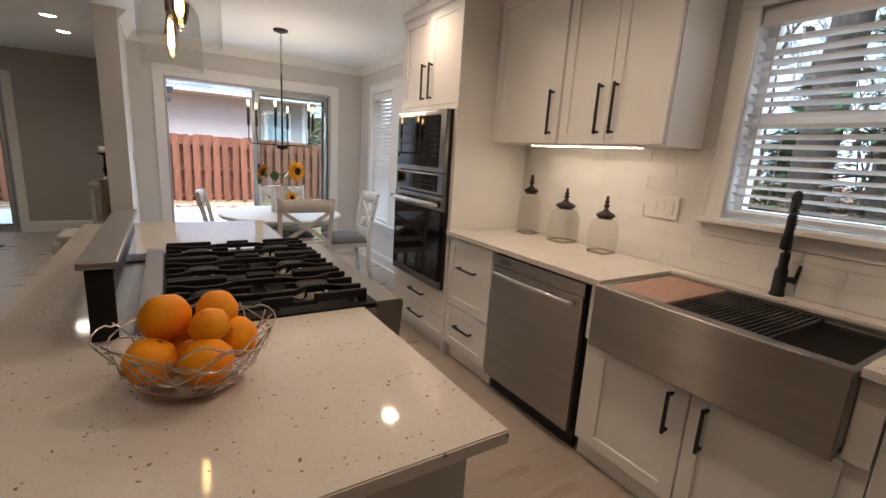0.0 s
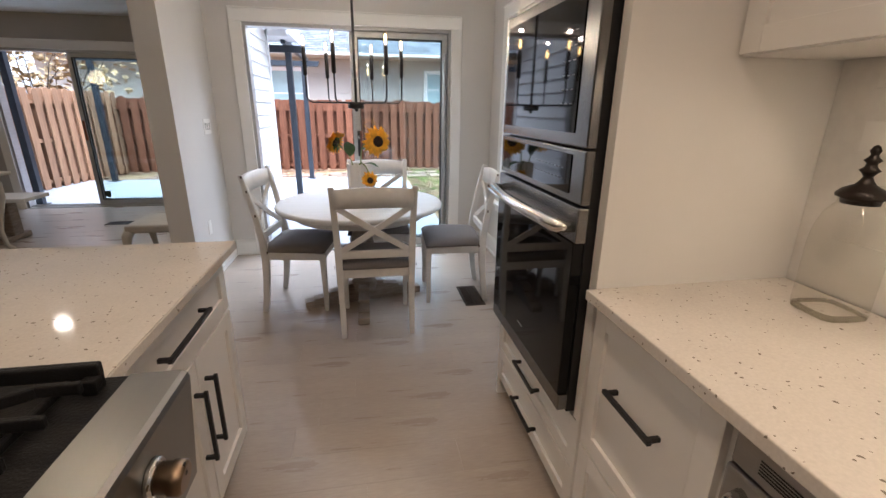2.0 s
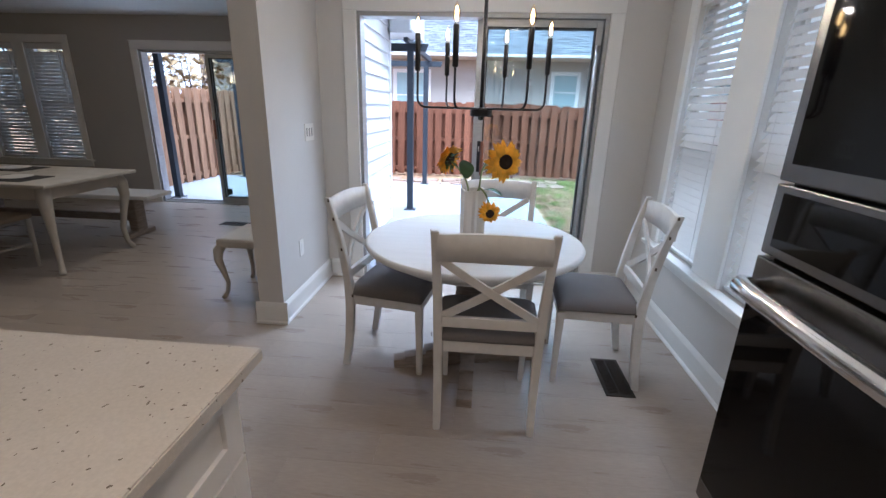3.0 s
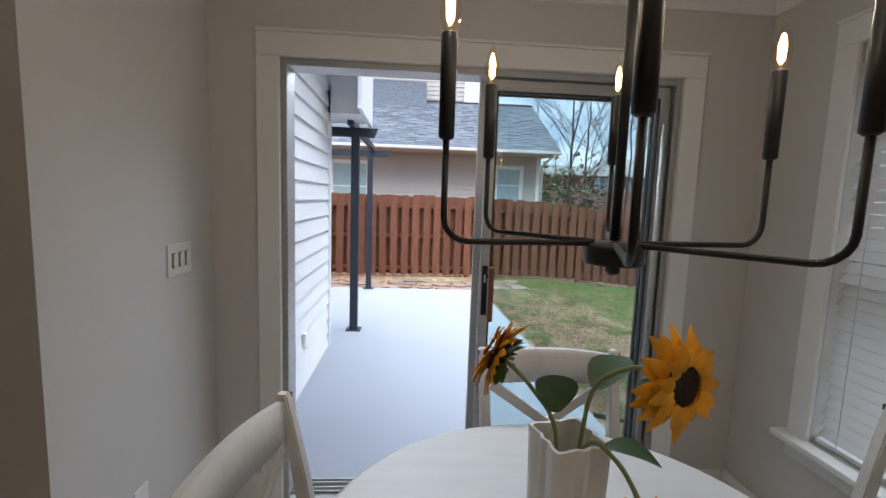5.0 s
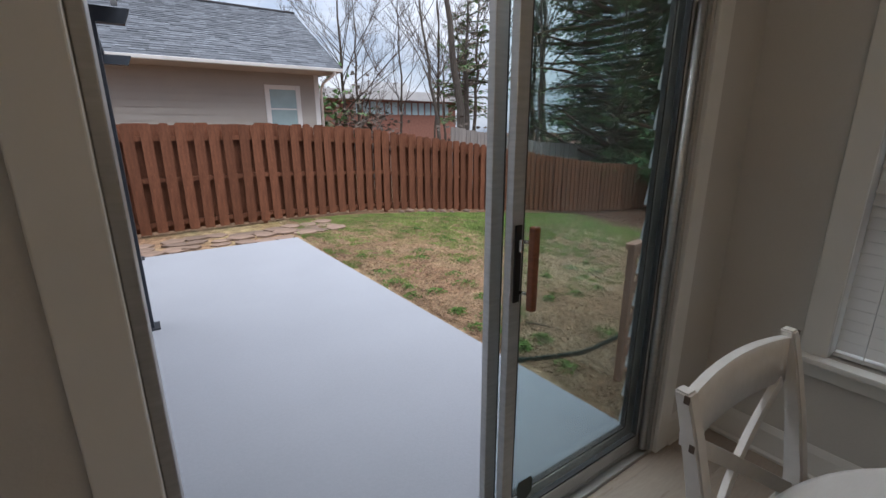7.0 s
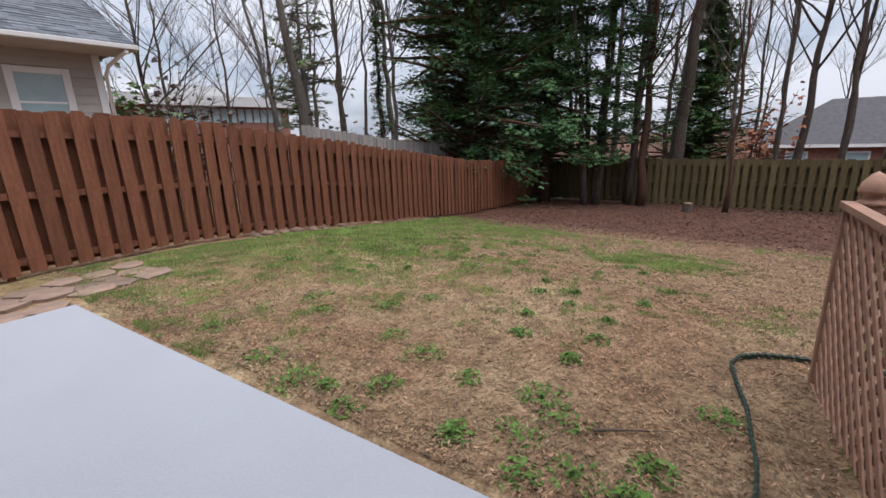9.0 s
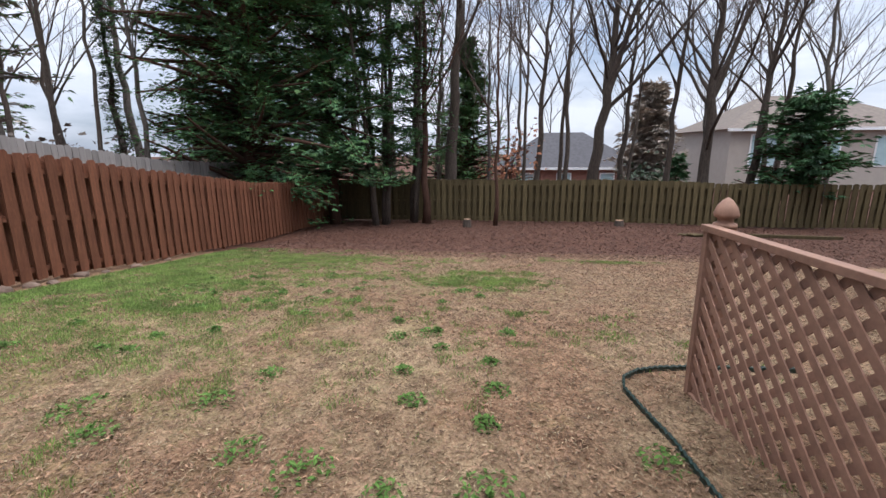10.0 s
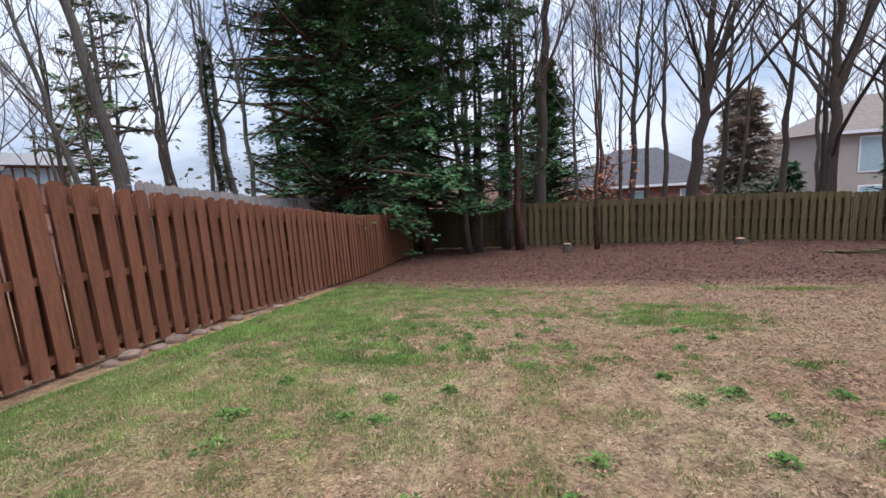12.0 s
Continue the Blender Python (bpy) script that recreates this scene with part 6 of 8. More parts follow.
    bp.inputs["Strength"].default_value, bp.inputs["Distance"].default_value = 0.9, 0.03
    l.new(nz(30, 8, 0.75), bp.inputs["Height"])
    l.new(bp.outputs["Normal"], b.inputs["Normal"])
    return m


M_LAWN = lawn_material()
gxs = [-400, -150, -60, -30, -15, -9, -6, -3, 0, 1.5] + [2.3 + 0.3 * k for k in range(62)] + [22, 24, 27, 32, 40, 60, 100, 180, 400]
gys = [-400, -150, -70, -40, -25, -15, -10] + [-7 + 0.5 * k for k in range(26)] + [6 + 0.3 * k for k in range(34)] + [17, 19, 22, 26, 32, 45, 70, 120, 200, 400]
bm = bmesh.new()
gv = [[bm.verts.new((x, y, gz(x, y))) for y in gys] for x in gxs]
for i in range(len(gxs) - 1):
    for j in range(len(gys) - 1):
        bm.faces.new((gv[i][j], gv[i + 1][j], gv[i + 1][j + 1], gv[i][j + 1])).smooth = True
solid("ground", bm, M_LAWN, "patchy worn lawn with leaf litter and a mulch bed", "ground")

# patio slab
bm = bmesh.new()
prism(bm, [(-7.4, FY + 0.152), (-0.052, FY + 0.152), (-0.052, DY + 0.152), (2.27, DY + 0.152), (2.075, 11.44), (-7.4, 11.60)], "z", -0.25, PZ)
solid("patio", bm, M_PATIO, "pale grey painted concrete patio", "patio")
solid("door_step", B(DOOR[0] - 0.1, DY + 0.152, PZ, DOOR[1] + 0.1, DY + 0.17, -0.006), M_SIDE, "white board under the patio door", "sill")


def laps(parent, axis, c, s, u0, u1, z0, z1, h, material, holes=()):
    """Lap siding boards, each its own piece, on a wall at c facing s."""
    z = z0
    while z < z1 - 0.02:
        zt = min(z + h + 0.012, z1)
        spans = [(u0, u1)]
        for ha, hb, hz0, hz1 in holes:
            if hz0 < z + h and hz1 > z:
                spans = [q for a, b in spans for q in ((a, min(b, ha)), (max(a, hb), b)) if q[1] - q[0] > 0.01]
        for a, b in spans:
            bm = bmesh.new()
            sec = [(c, z), (c + s * 0.030, z), (c + s * 0.006, zt), (c, zt)]
            prism(bm, sec, "y" if axis == "x" else "x", a, b)
            part("siding_board", bm, material, parent, world=True)
        z += h


# the house's own outside: white lap siding beside the patio
sw = solid("wall_siding", B(-0.074, DY + 0.153, -0.15, -0.066, FY + 0.14, 3.0), M_SIDE, "white lap-sided outer wall beside the patio", "wall")
laps(sw, "x", -0.066, 1, DY + 0.153, FY + 0.16, PZ + 0.002, 2.95, 0.155, M_SIDE)
solid("trim", B(-0.10, FY + 0.152, PZ, -0.02, FY + 0.20, 2.6, bev=0.004), M_SIDE, "white corner board of the house", "trim")
sn = solid("wall_siding_nook", B(2.052 + 0.0, DY + 0.151, -0.15, WX + 0.15, DY + 0.158, 3.0), M_SIDE, "white lap siding round the patio door", "wall")
laps(sn, "y", DY + 0.158, 1, 2.06, WX + 0.17, PZ + 0.002, 2.95, 0.155, M_SIDE)
so = solid("outlet_cover", B(-0.046, 7.35, 0.22, -0.02, 7.42, 0.34, bev=0.004), M_PLATE, "white outdoor outlet cover on the siding", "outlet", kind="thing")

# eave of the dining-room roof over the patio
ev = thing("roof_eave", (-0.1, 8.4, 2.3), "white boxed roof eave with a shingled edge", "roof")
bm = bmesh.new()
prism(bm, [(0.30, 2.30), (0.30, 2.95), (-7.6, 2.95), (-7.6, 2.30)], "y", FY + 0.152, 9.0)
part("soffit_box", bm, M_SIDE, ev, world=True)
part("fascia", B(0.30, FY - 0.3, 2.27, 0.335, 9.02, 2.98), M_SIDE, ev, world=True)
part("frieze_line", B(-0.05, 8.995, 2.46, 0.34, 9.01, 2.48), M_ALU, ev, world=True)
part("roof_edge", B(0.28, FY - 2.3, 2.96, 0.385, 9.05, 3.02), M_DARKROOF, ev, world=True)
bm = bmesh.new()
box(bm, -7.7, -3.4, 2.56, WX + 0.45, 5.96 + 0.35, 2.7)
box(bm, -7.7, 6.3, 3.0, 0.36, 9.0, 3.1)
solid("roof", bm, M_DARKROOF, "dark shingled roof of the house", "roof")

# pergola
pg = thing("pergola", (0.15, 9.0, PZ), "dark metal pergola frame on the patio", "pergola")
for x, y in ((0.15, 9.0), (0.08, 11.42), (-3.75, 9.15), (-3.80, 11.42)):
    bm = bmesh.new()
    box(bm, x - 0.045, y - 0.045, PZ, x + 0.045, y + 0.045, 2.15, 0.004)
    po = part("post", bm, M_POST, pg, world=True)
    part("base_plate", B(x - 0.085, y - 0.085, PZ, x + 0.085, y + 0.085, PZ + 0.012, bev=0.002), M_POST, po, world=True)
for y in (9.0, 11.42):
    bm = bmesh.new()
    prism(bm, [(-4.2, 2.25), (-4.1, 2.15), (0.36, 2.15), (0.40, 2.25)], "y", y - 0.04, y + 0.04)
    part("beam", bm, M_POST, pg, world=True)
for x in (-3.75, -2.4, -1.1, 0.12):
    part("rafter", B(x - 0.03, 8.75, 2.2505, x + 0.03, 11.75, 2.33), M_POST, pg, world=True)


# ---- fences ----
def picket_mesh(name, h, w, material, t=0.018, ear=0.03):
    bm = bmesh.new()
    prism(bm, [(-w / 2, 0), (w / 2, 0), (w / 2, h - ear), (w / 2 - ear, h), (-w / 2 + ear, h), (-w / 2, h - ear)], "y", -t / 2, t / 2)
    return mesh_of(name, bm, material)


def fence(label, pts, h, material, pitch=0.225, w=0.145, name="fence", seed=1):
    """Shadow-box fence along points (x, y): boards in turn on both sides of three rails, following the ground."""
    rnd = random.Random(seed)
    th = thing(name, (pts[0][0], pts[0][1], gz(*pts[0])), label, "fence")
    base = BASE[th.name]
    front = [picket_mesh("board", h + d, w, material) for d in (0, 0.012, -0.012)]
    back = [picket_mesh("board", h + d, w + 0.065, material) for d in (0, 0.012, -0.012)]
    for sg, ((xa, ya), (xb, yb)) in enumerate(zip(pts, pts[1:])):
        L = math.hypot(xb - xa, yb - ya)
        ux, uy = (xb - xa) / L, (yb - ya) / L
        ang = math.degrees(math.atan2(uy, ux))
        n = max(1, round(L / pitch))
        step = L / n
        for k in range(n + 1):
            for side, off, mes in ((1, 0.0, front), (-1, step / 2, back)):
                d = k * step + off
                if d > L + 0.01 or (d < 0.01 and sg):
                    continue
                x, y = xa + ux * d + uy * side * 0.065, ya + uy * d - ux * side * 0.065
                z = gz(x, y) + 0.05 + rnd.uniform(-0.010, 0.010)
                piece("board", rnd.choice(mes), th, Matrix.Translation(-base) @ pose(x, y, z, rnd.uniform(-0.6, 0.6), rnd.uniform(-0.8, 0.8), ang))
        m = max(1, round(L / 2.4))
        for i in range(m + 1):
            d = L * i / m
            x, y = xa + ux * d, ya + uy * d
            bm = bmesh.new()
            bar(bm, (x, y, gz(x, y) - 0.1), (x, y, gz(x, y) + h - 0.04), 0.085, 0.05, up=(ux, uy, 0))
            part("post", bm, material, th, world=True)
            if i < m:
                d2 = L * (i + 1) / m
                x2, y2 = xa + ux * d2, ya + uy * d2
                for zz in (0.18, h * 0.52, h - 0.17):
                    bm = bmesh.new()
                    bar(bm, (x, y, gz(x, y) + zz), (x2, y2, gz(x2, y2) + zz), 0.085, 0.07, up=(0, 0, 1))
                    part("rail", bm, material, th, world=True)
    return th


fence("red-brown stained shadow-box fence behind the patio", [(-6.5, 12.75), (2.0, 13.12), (4.6, 13.5)], 1.66, M_FENCE, seed=2)
fence("red-brown stained shadow-box fence down the side of the lawn", [(4.6, 13.5), (13.3, 14.42), (19.3, 14.55)], 1.64, M_FENCE, seed=3)
fence("weathered green-brown cedar fence across the end of the garden", [(19.3, 14.5), (19.45, 0.5), (19.9, -9.5)], 1.66, M_FENCE2, pitch=0.25, w=0.16, seed=4)
fence("red-brown stained fence beside the patio", [(-4.75, 8.7), (-4.25, 12.8)], 1.76, M_FENCEO, seed=5)
fence("grey weathered neighbouring fence", [(9.0, 17.2), (21.0, 17.3)], 2.3, M_FENCE3, pitch=0.16, w=0.15, seed=6)

def rock(x, y, r, seed):
    rnd = random.Random(seed)
    bm = bmesh.new()
    bmesh.ops.create_icosphere(bm, subdivisions=2, radius=r)
    o = Vector((seed * 3.1, seed * 1.7, 0))
    for v in bm.verts:
        v.co *= 1 + 0.35 * noise.noise(v.co / r * 0.9 + o)
        v.co.z *= 0.55
    th = solid("rock", bm, M_STONE, "rough tan rock at the foot of the fence", "rock", kind="thing")
    th.matrix_world = pose(x, y, gz(x, y) + r * 0.18, 0, 0, rnd.uniform(0, 360))


for i, (x, r) in enumerate(((4.9, 0.10), (5.15, 0.14), (5.42, 0.11), (5.75, 0.15), (6.1, 0.12), (6.35, 0.09), (6.9, 0.13), (7.25, 0.08), (7.9, 0.11), (8.8, 0.09))):
    rock(x, 13.30 + (x - 4.6) * 0.1057 + 0.05 * math.sin(i * 2.3), r * 0.75, 400 + i)

# ---- lattice screen ----
lt = thing("lattice_screen", (3.4, 6.5, -0.3), "brown painted wooden lattice screen with a pointed post", "lattice")
la0, la1 = Vector((2.72, 6.44)), Vector((4.0, 6.56))
lu = (la1 - la0).normalized()
lang = math.degrees(math.atan2(lu.y, lu.x))
lm = Matrix.Translation((la0.x, la0.y, 0)) @ Matrix.Rotation(radians(lang), 4, "Z")
LW, LZ0, LZ1 = (la1 - la0).length, -0.30, 0.755
for nm, a in (("top_rail", (-0.02, -0.03, LZ1 - 0.035, LW + 0.02, 0.03, LZ1)), ("bottom_rail", (0.04, -0.02, LZ0 + 0.02, LW - 0.04, 0.02, LZ0 + 0.06)),
              ("stile", (LW - 0.04, -0.022, LZ0 - 0.05, LW, 0.022, LZ1 - 0.0355)), ("stile", (0.0, -0.022, LZ0 - 0.05, 0.04, 0.022, LZ1 - 0.0355))):
    bm = bmesh.new()
    box(bm, *a, bev=0.003, m=lm)
    part(nm, bm, M_LATT, lt, world=True)


def clip_line(c, s):
    """Ends of the lattice strip u + s * (z - LZ0) = c inside the frame."""
    pts = []
    H = LZ1 - 0.035 - (LZ0 + 0.05)
    W = LW - 0.06
    for v in (0, H):
        u = c - s * v
        if -1e-6 <= u <= W + 1e-6:
            pts.append((u, v))
    for u in (0, W):
        v = (c - u) / s
        if 1e-6 < v < H - 1e-6:
            pts.append((u, v))
    return pts[:2] if len(pts) >= 2 else None


for s, yo in ((1, -0.007), (-1, 0.007)):
    c = -1.2
    while c < 2.6:
        p = clip_line(c, s)
        if p and math.hypot(p[0][0] - p[1][0], p[0][1] - p[1][1]) > 0.05:
            bm = bmesh.new()
            q = [lm @ Vector((0.03 + u, yo, LZ0 + 0.05 + v)) for u, v in p]
            bar(bm, q[0], q[1], 0.036, 0.008, up=lm.to_3x3() @ Vector((0, 1, 0)))
            part("strip", bm, M_LATT, lt, world=True)
        c += 0.115
bm = bmesh.new()
fx, fy = 4.0, 6.475
box(bm, fx - 0.045, fy - 0.045, gz(fx, fy) - 0.1, fx + 0.045, fy + 0.045, 0.74, 0.003)
part("post", bm, M_LATT, lt, world=True)
bm = bmesh.new()
sq = Matrix.Rotation(radians(45), 4, "Z")
lathe(bm, [(0.062, 0.741), (0.062, 0.760), (0.042, 0.768), (0.040, 0.790), (0.062, 0.800), (0.066, 0.815), (0.052, 0.855), (0.026, 0.888), (0.001, 0.905)], 8, at=(fx, fy, 0), m=sq)
part("finial", bm, M_LATT, lt, "turned pointed finial", world=True)

# scalloped lawn edging
eg = thing("lawn_edging", (2.4, 7.05, -0.25), "dark green scalloped plastic lawn edging", "edging")
epts = [(2.28, 6.98), (2.45, 6.92), (2.62, 6.86), (2.81, 6.81), (3.0, 6.81), (3.2, 6.83), (3.45, 6.85), (3.7, 6.90), (3.95, 6.94), (4.1, 6.90), (4.22, 6.78), (4.29, 6.62), (4.33, 6.4), (4.35, 6.1), (4.36, 5.7)]
bm = bmesh.new()
run, prevp, vsr = 0.0, None, []
for (xa, ya), (xb, yb) in zip(epts, epts[1:]):
    L = math.hypot(xb - xa, yb - ya)
    n = max(2, int(L / 0.012))
    for k in range(n):
        f = k / n
        x, y = xa + (xb - xa) * f, ya + (yb - ya) * f
        nx, ny = -(yb - ya) / L, (xb - xa) / L
        run += L / n
        h = 0.030 + 0.012 * abs(math.sin(run * math.pi / 0.045))
        g = gz(x, y)
        vsr.append([bm.verts.new((x + nx * o, y + ny * o, g + zz)) for o, zz in ((-0.004, -0.03), (-0.004, h - 0.012), (-0.008, h - 0.006), (0.0, h + 0.003), (0.008, h - 0.006), (0.004, h - 0.012), (0.004, -0.03))])
for a, b in zip(vsr, vsr[1:]):
    for k in range(6):
        bm.faces.new((a[k], a[k + 1], b[k + 1], b[k]))
part("strip", bm, M_EDGE, eg, world=True)

# flagstones between the patio and the fence
fs = solid("flagstone_path", B(-6.0, 11.75, -0.30, 2.0, 12.5, -0.20), M_STONE, "broken red-tan flagstones laid along the patio", "paving")
rnd = random.Random(11)
for gx in range(22):
    for gy in range(3):
        x = -3.4 + gx * 0.30 + rnd.uniform(-0.08, 0.08)
        y = 11.78 + gy * 0.30 + 0.06 * math.sin(gx) + rnd.uniform(-0.07, 0.07) + max(0, x - 2.0) * 0.25
        if x > 3.0 and gy == 0:
            continue
        k = rnd.choice((5, 6, 7))
        r = rnd.uniform(0.15, 0.22)
        bm = bmesh.new()
        a0 = rnd.uniform(0, 6)
        ol = [(r * rnd.uniform(0.75, 1.1) * math.cos(a0 + 2 * math.pi * i / k), r * 0.85 * rnd.uniform(0.75, 1.1) * math.sin(a0 + 2 * math.pi * i / k)) for i in range(k)]
        prism(bm, ol, "z", -0.03, 0.0)
        ob = part("flagstone", bm, M_STONE, fs)
        ob.matrix_basis = pose(x, y, gz(x, y) + rnd.uniform(0.014, 0.035), rnd.uniform(-2.5, 2.5), rnd.uniform(-2.5, 2.5), 0)

# ---- neighbour's house ----
nh = thing("neighbour_house", (0, 18.6, -0.3), "tan lap-sided house with a grey shingle roof", "house")
NY = 18.6
hw = B(-9.0, NY, -0.4, 5.05, NY + 6.5, 3.05)
wl_ = part("wall", hw, M_SIDE2, nh, world=True)
nwins = ((3.50, 4.50, 1.35, 2.66), (-1.95, -0.62, 0.95, 2.66))
laps(wl_, "y", NY, -1, -9.0, 5.05, 0.3, 3.0, 0.17, M_SIDE2, holes=nwins)
part("corner_board", B(4.93, NY - 0.042, -0.3, 5.07, NY - 0.0305, 3.0), M_SIDE, nh, world=True)
for x0, x1, z0, z1 in nwins:
    wd = bmesh.new()
    for a in ((x0, x0 + 0.13, z0, z1), (x1 - 0.13, x1, z0, z1), (x0 + 0.13, x1 - 0.13, z0, z0 + 0.12), (x0 + 0.13, x1 - 0.13, z1 - 0.12, z1)):
        box(wd, a[0], NY - 0.04, a[2], a[1], NY - 0.002, a[3], 0.006)
    w_ = part("window", wd, M_SIDE, nh, "white trimmed window", world=True)
    part("pane", B(x0 + 0.13, NY - 0.012, z0 + 0.12, x1 - 0.13, NY - 0.006, z1 - 0.12), M_WINB, w_, "blue-grey closed blind behind glass", world=True)
    part("meeting_rail", B(x0 + 0.13, NY - 0.018, (z0 + z1) / 2 - 0.02, x1 - 0.13, NY - 0.0125, (z0 + z1) / 2 + 0.02), M_SIDE, w_, world=True)
bm = bmesh.new()
prism(bm, [(NY + 0.02, 2.98), (17.55, 2.98), (17.55, 3.02), (NY + 0.02, 3.05)], "x", -9.3, 5.42)
part("soffit", bm, M_SIDE2, nh, world=True)
part("gutter", B(-9.3, 17.45, 2.985, 5.42, 17.56, 3.07, bev=0.01), M_GUTT, nh, "pale grey gutter", world=True)
bm = bmesh.new()
tube(bm, [(5.2, 17.5, 2.95), (5.12, 18.3, 2.75), (5.12, NY - 0.08, 2.6), (5.12, NY - 0.08, -0.2)], 0.04, 6)
part("downpipe", bm, M_SIDE, nh, world=True)
RY_, RZ_ = 21.5, 5.24
bm = bmesh.new()
prism(bm, [(17.5, 3.03), (RY_, RZ_), (RY_ + 4.2, 3.03)], "x", -9.3, 5.40)
rf = part("roof", bm, M_SHING, nh, "grey shingle roof", world=True)
bm = bmesh.new()
sl = Vector((0, RY_ - 17.48, RZ_ - 3.04))
SLn = sl.length
sl.normalize()
nrm = Vector((0, -sl.z, sl.y))
rnd = random.Random(5)
k = 0
d = 0.0
while d < SLn - 0.05:
    x = -9.3 + (0.15 if k % 2 else 0.0)
    while x < 5.38:
        wd_ = rnd.choice((0.24, 0.3, 0.34))
        x1 = min(x + wd_, 5.42)
        th_ = rnd.choice((0.010, 0.016, 0.02))
        p = Vector((0, 17.46, 3.035)) + sl * d
        q = [p + nrm * th_, p + sl * 0.17 + nrm * 0.006, p - nrm * 0.002]
        v = [bm.verts.new((xx, c.y, c.z)) for c in q for xx in (x, x1 - 0.004)]
        bm.faces.new((v[0], v[1], v[3], v[2]))
        bm.faces.new((v[4], v[5], v[1], v[0]))
        x = x1
    d += 0.145
    k += 1
sh_ = part("shingles", bm, M_SHING, rf, "grey asphalt shingle courses", world=True)
tagged(sh_, kind="stuff")
bm = bmesh.new()
bar(bm, (-9.3, RY_, RZ_ + 0.02), (5.42, RY_, RZ_ + 0.02), 0.16, 0.05)
part("ridge_cap", bm, M_DARKROOF, rf, world=True)
up = part("upper_storey", B(-9.0, RY_ + 0.3, 3.2, 2.87, RY_ + 6.0, 9.5), M_BRICKP, nh, "pale sided upper storey", world=True)
laps(up, "y", RY_ + 0.3, -1, -9.0, 2.75, 4.9, 9.4, 0.17, M_BRICKP)
part("corner_board", B(2.74, RY_ + 0.24, 4.9, 2.88, RY_ + 0.275, 9.5), M_SIDE, up, world=True)
bm = bmesh.new()
prism(bm, [(RY_ - 0.3, 9.45), (RY_ + 3.1, 12.0), (RY_ + 6.5, 9.45)], "x", -9.4, 3.3)
part("upper_roof", bm, M_SHING, nh, "grey shingle roof", world=True)
# higher roof slope beside the upper storey
bm = bmesh.new()
prism(bm, [(20.9, 4.9), (RY_ + 0.27, 6.05), (RY_ + 0.27, 4.9)], "x", -9.0, 1.22)
part("cross_roof", bm, M_SHING, nh, "grey shingle roof", world=True)

# ---- trees ----
def limb(bm, p, d, length, r, rnd, n, segs, wig, up=0.0, end=0.25):
    """A tapered, wandering limb; returns its points and directions."""
    pts, dirs = [Vector(p)], [Vector(d).normalized()]
    for i in range(segs):
        q = dirs[-1] + Vector((rnd.uniform(-wig, wig), rnd.uniform(-wig, wig), rnd.uniform(-wig, wig) + up))
        q.normalize()
        pts.append(pts[-1] + q * length / segs)
        dirs.append(q)
    tube(bm, pts, [r * (1 - (1 - end) * i / segs) for i in range(segs + 1)], n, cap=False)
    return pts, dirs


def bare_tree(name, x, y, h, r, seed, material, lean=(0, 0), first=0.35, spread=0.55, limbs=14, twigs=True, label="", fork=False, group="bare trees"):
    rnd = random.Random(seed)
    z = gz(x, y)
    th = thing(name, (x, y, z), label or "leafless tree with a grey-brown trunk and thin branches", "tree", group)
    bm = bmesh.new()
    segs = 14
    tp, td = [Vector((0, 0, -0.15))], []
    for i in range(segs):
        f = (i + 1) / segs
        tp.append(Vector((lean[0] * h * f + rnd.uniform(-1, 1) * 0.05 * h / segs * 2, lean[1] * h * f + rnd.uniform(-1, 1) * 0.05 * h / segs * 2, h * f)))
    tr = [r * (1.35 if i == 0 else 1.12 if i == 1 else 1) * (1 - 0.86 * i / segs) for i in range(segs + 1)]
    tube(bm, tp, tr, 10)
    part("trunk", bm, material, th)
    bt = bmesh.new()
    starts = [(rnd.uniform(first, 0.97), None) for _ in range(limbs)]
    if fork:
        starts.append((0.42, 1))
    for f, fk in starts:
        i = min(segs - 1, int(f * segs))
        p = tp[i].lerp(tp[i + 1], f * segs - i)
        a = rnd.uniform(0, 2 * math.pi)
        dv = Vector((math.cos(a) * spread, math.sin(a) * spread, 1.0 - spread * 0.5))
        ln = h * (1 - f) * rnd.uniform(0.45, 0.8) + 0.09 * h
        rr = max(0.014, tr[i] * rnd.uniform(0.3, 0.5))
        if fk:
            dv, ln, rr = Vector((math.cos(a) * 0.35, math.sin(a) * 0.35, 1)), h * 0.5, tr[i] * 0.75
        bl = bmesh.new()
        lp, ld = limb(bl, p, dv, ln, rr, rnd, 6, 7, 0.16, 0.04)
        part("limb", bl, material, th)
        for _ in range(7 if twigs else 4):
            k = rnd.randint(2, 6)
            d2 = (ld[k] + Vector((rnd.uniform(-1, 1), rnd.uniform(-1, 1), rnd.uniform(-0.3, 0.8))) * 0.75)
            l2 = ln * rnd.uniform(0.2, 0.45)
            sp, sd = limb(bt, lp[k], d2, l2, max(0.007, rr * 0.35), rnd, 4, 4, 0.22, 0.03, 0.35)
            if twigs:
                for _ in range(4):
                    k2 = rnd.randint(1, 4)
                    d3 = sd[k2] + Vector((rnd.uniform(-1, 1), rnd.uniform(-1, 1), rnd.uniform(-0.4, 0.8))) * 0.8
                    limb(bt, sp[k2], d3, l2 * rnd.uniform(0.25, 0.5), 0.006, rnd, 3, 2, 0.25, 0.02, 0.5)
    tagged(part("twigs", bt, M_TWIG, th, "thin grey twigs"), kind="stuff")
    return th


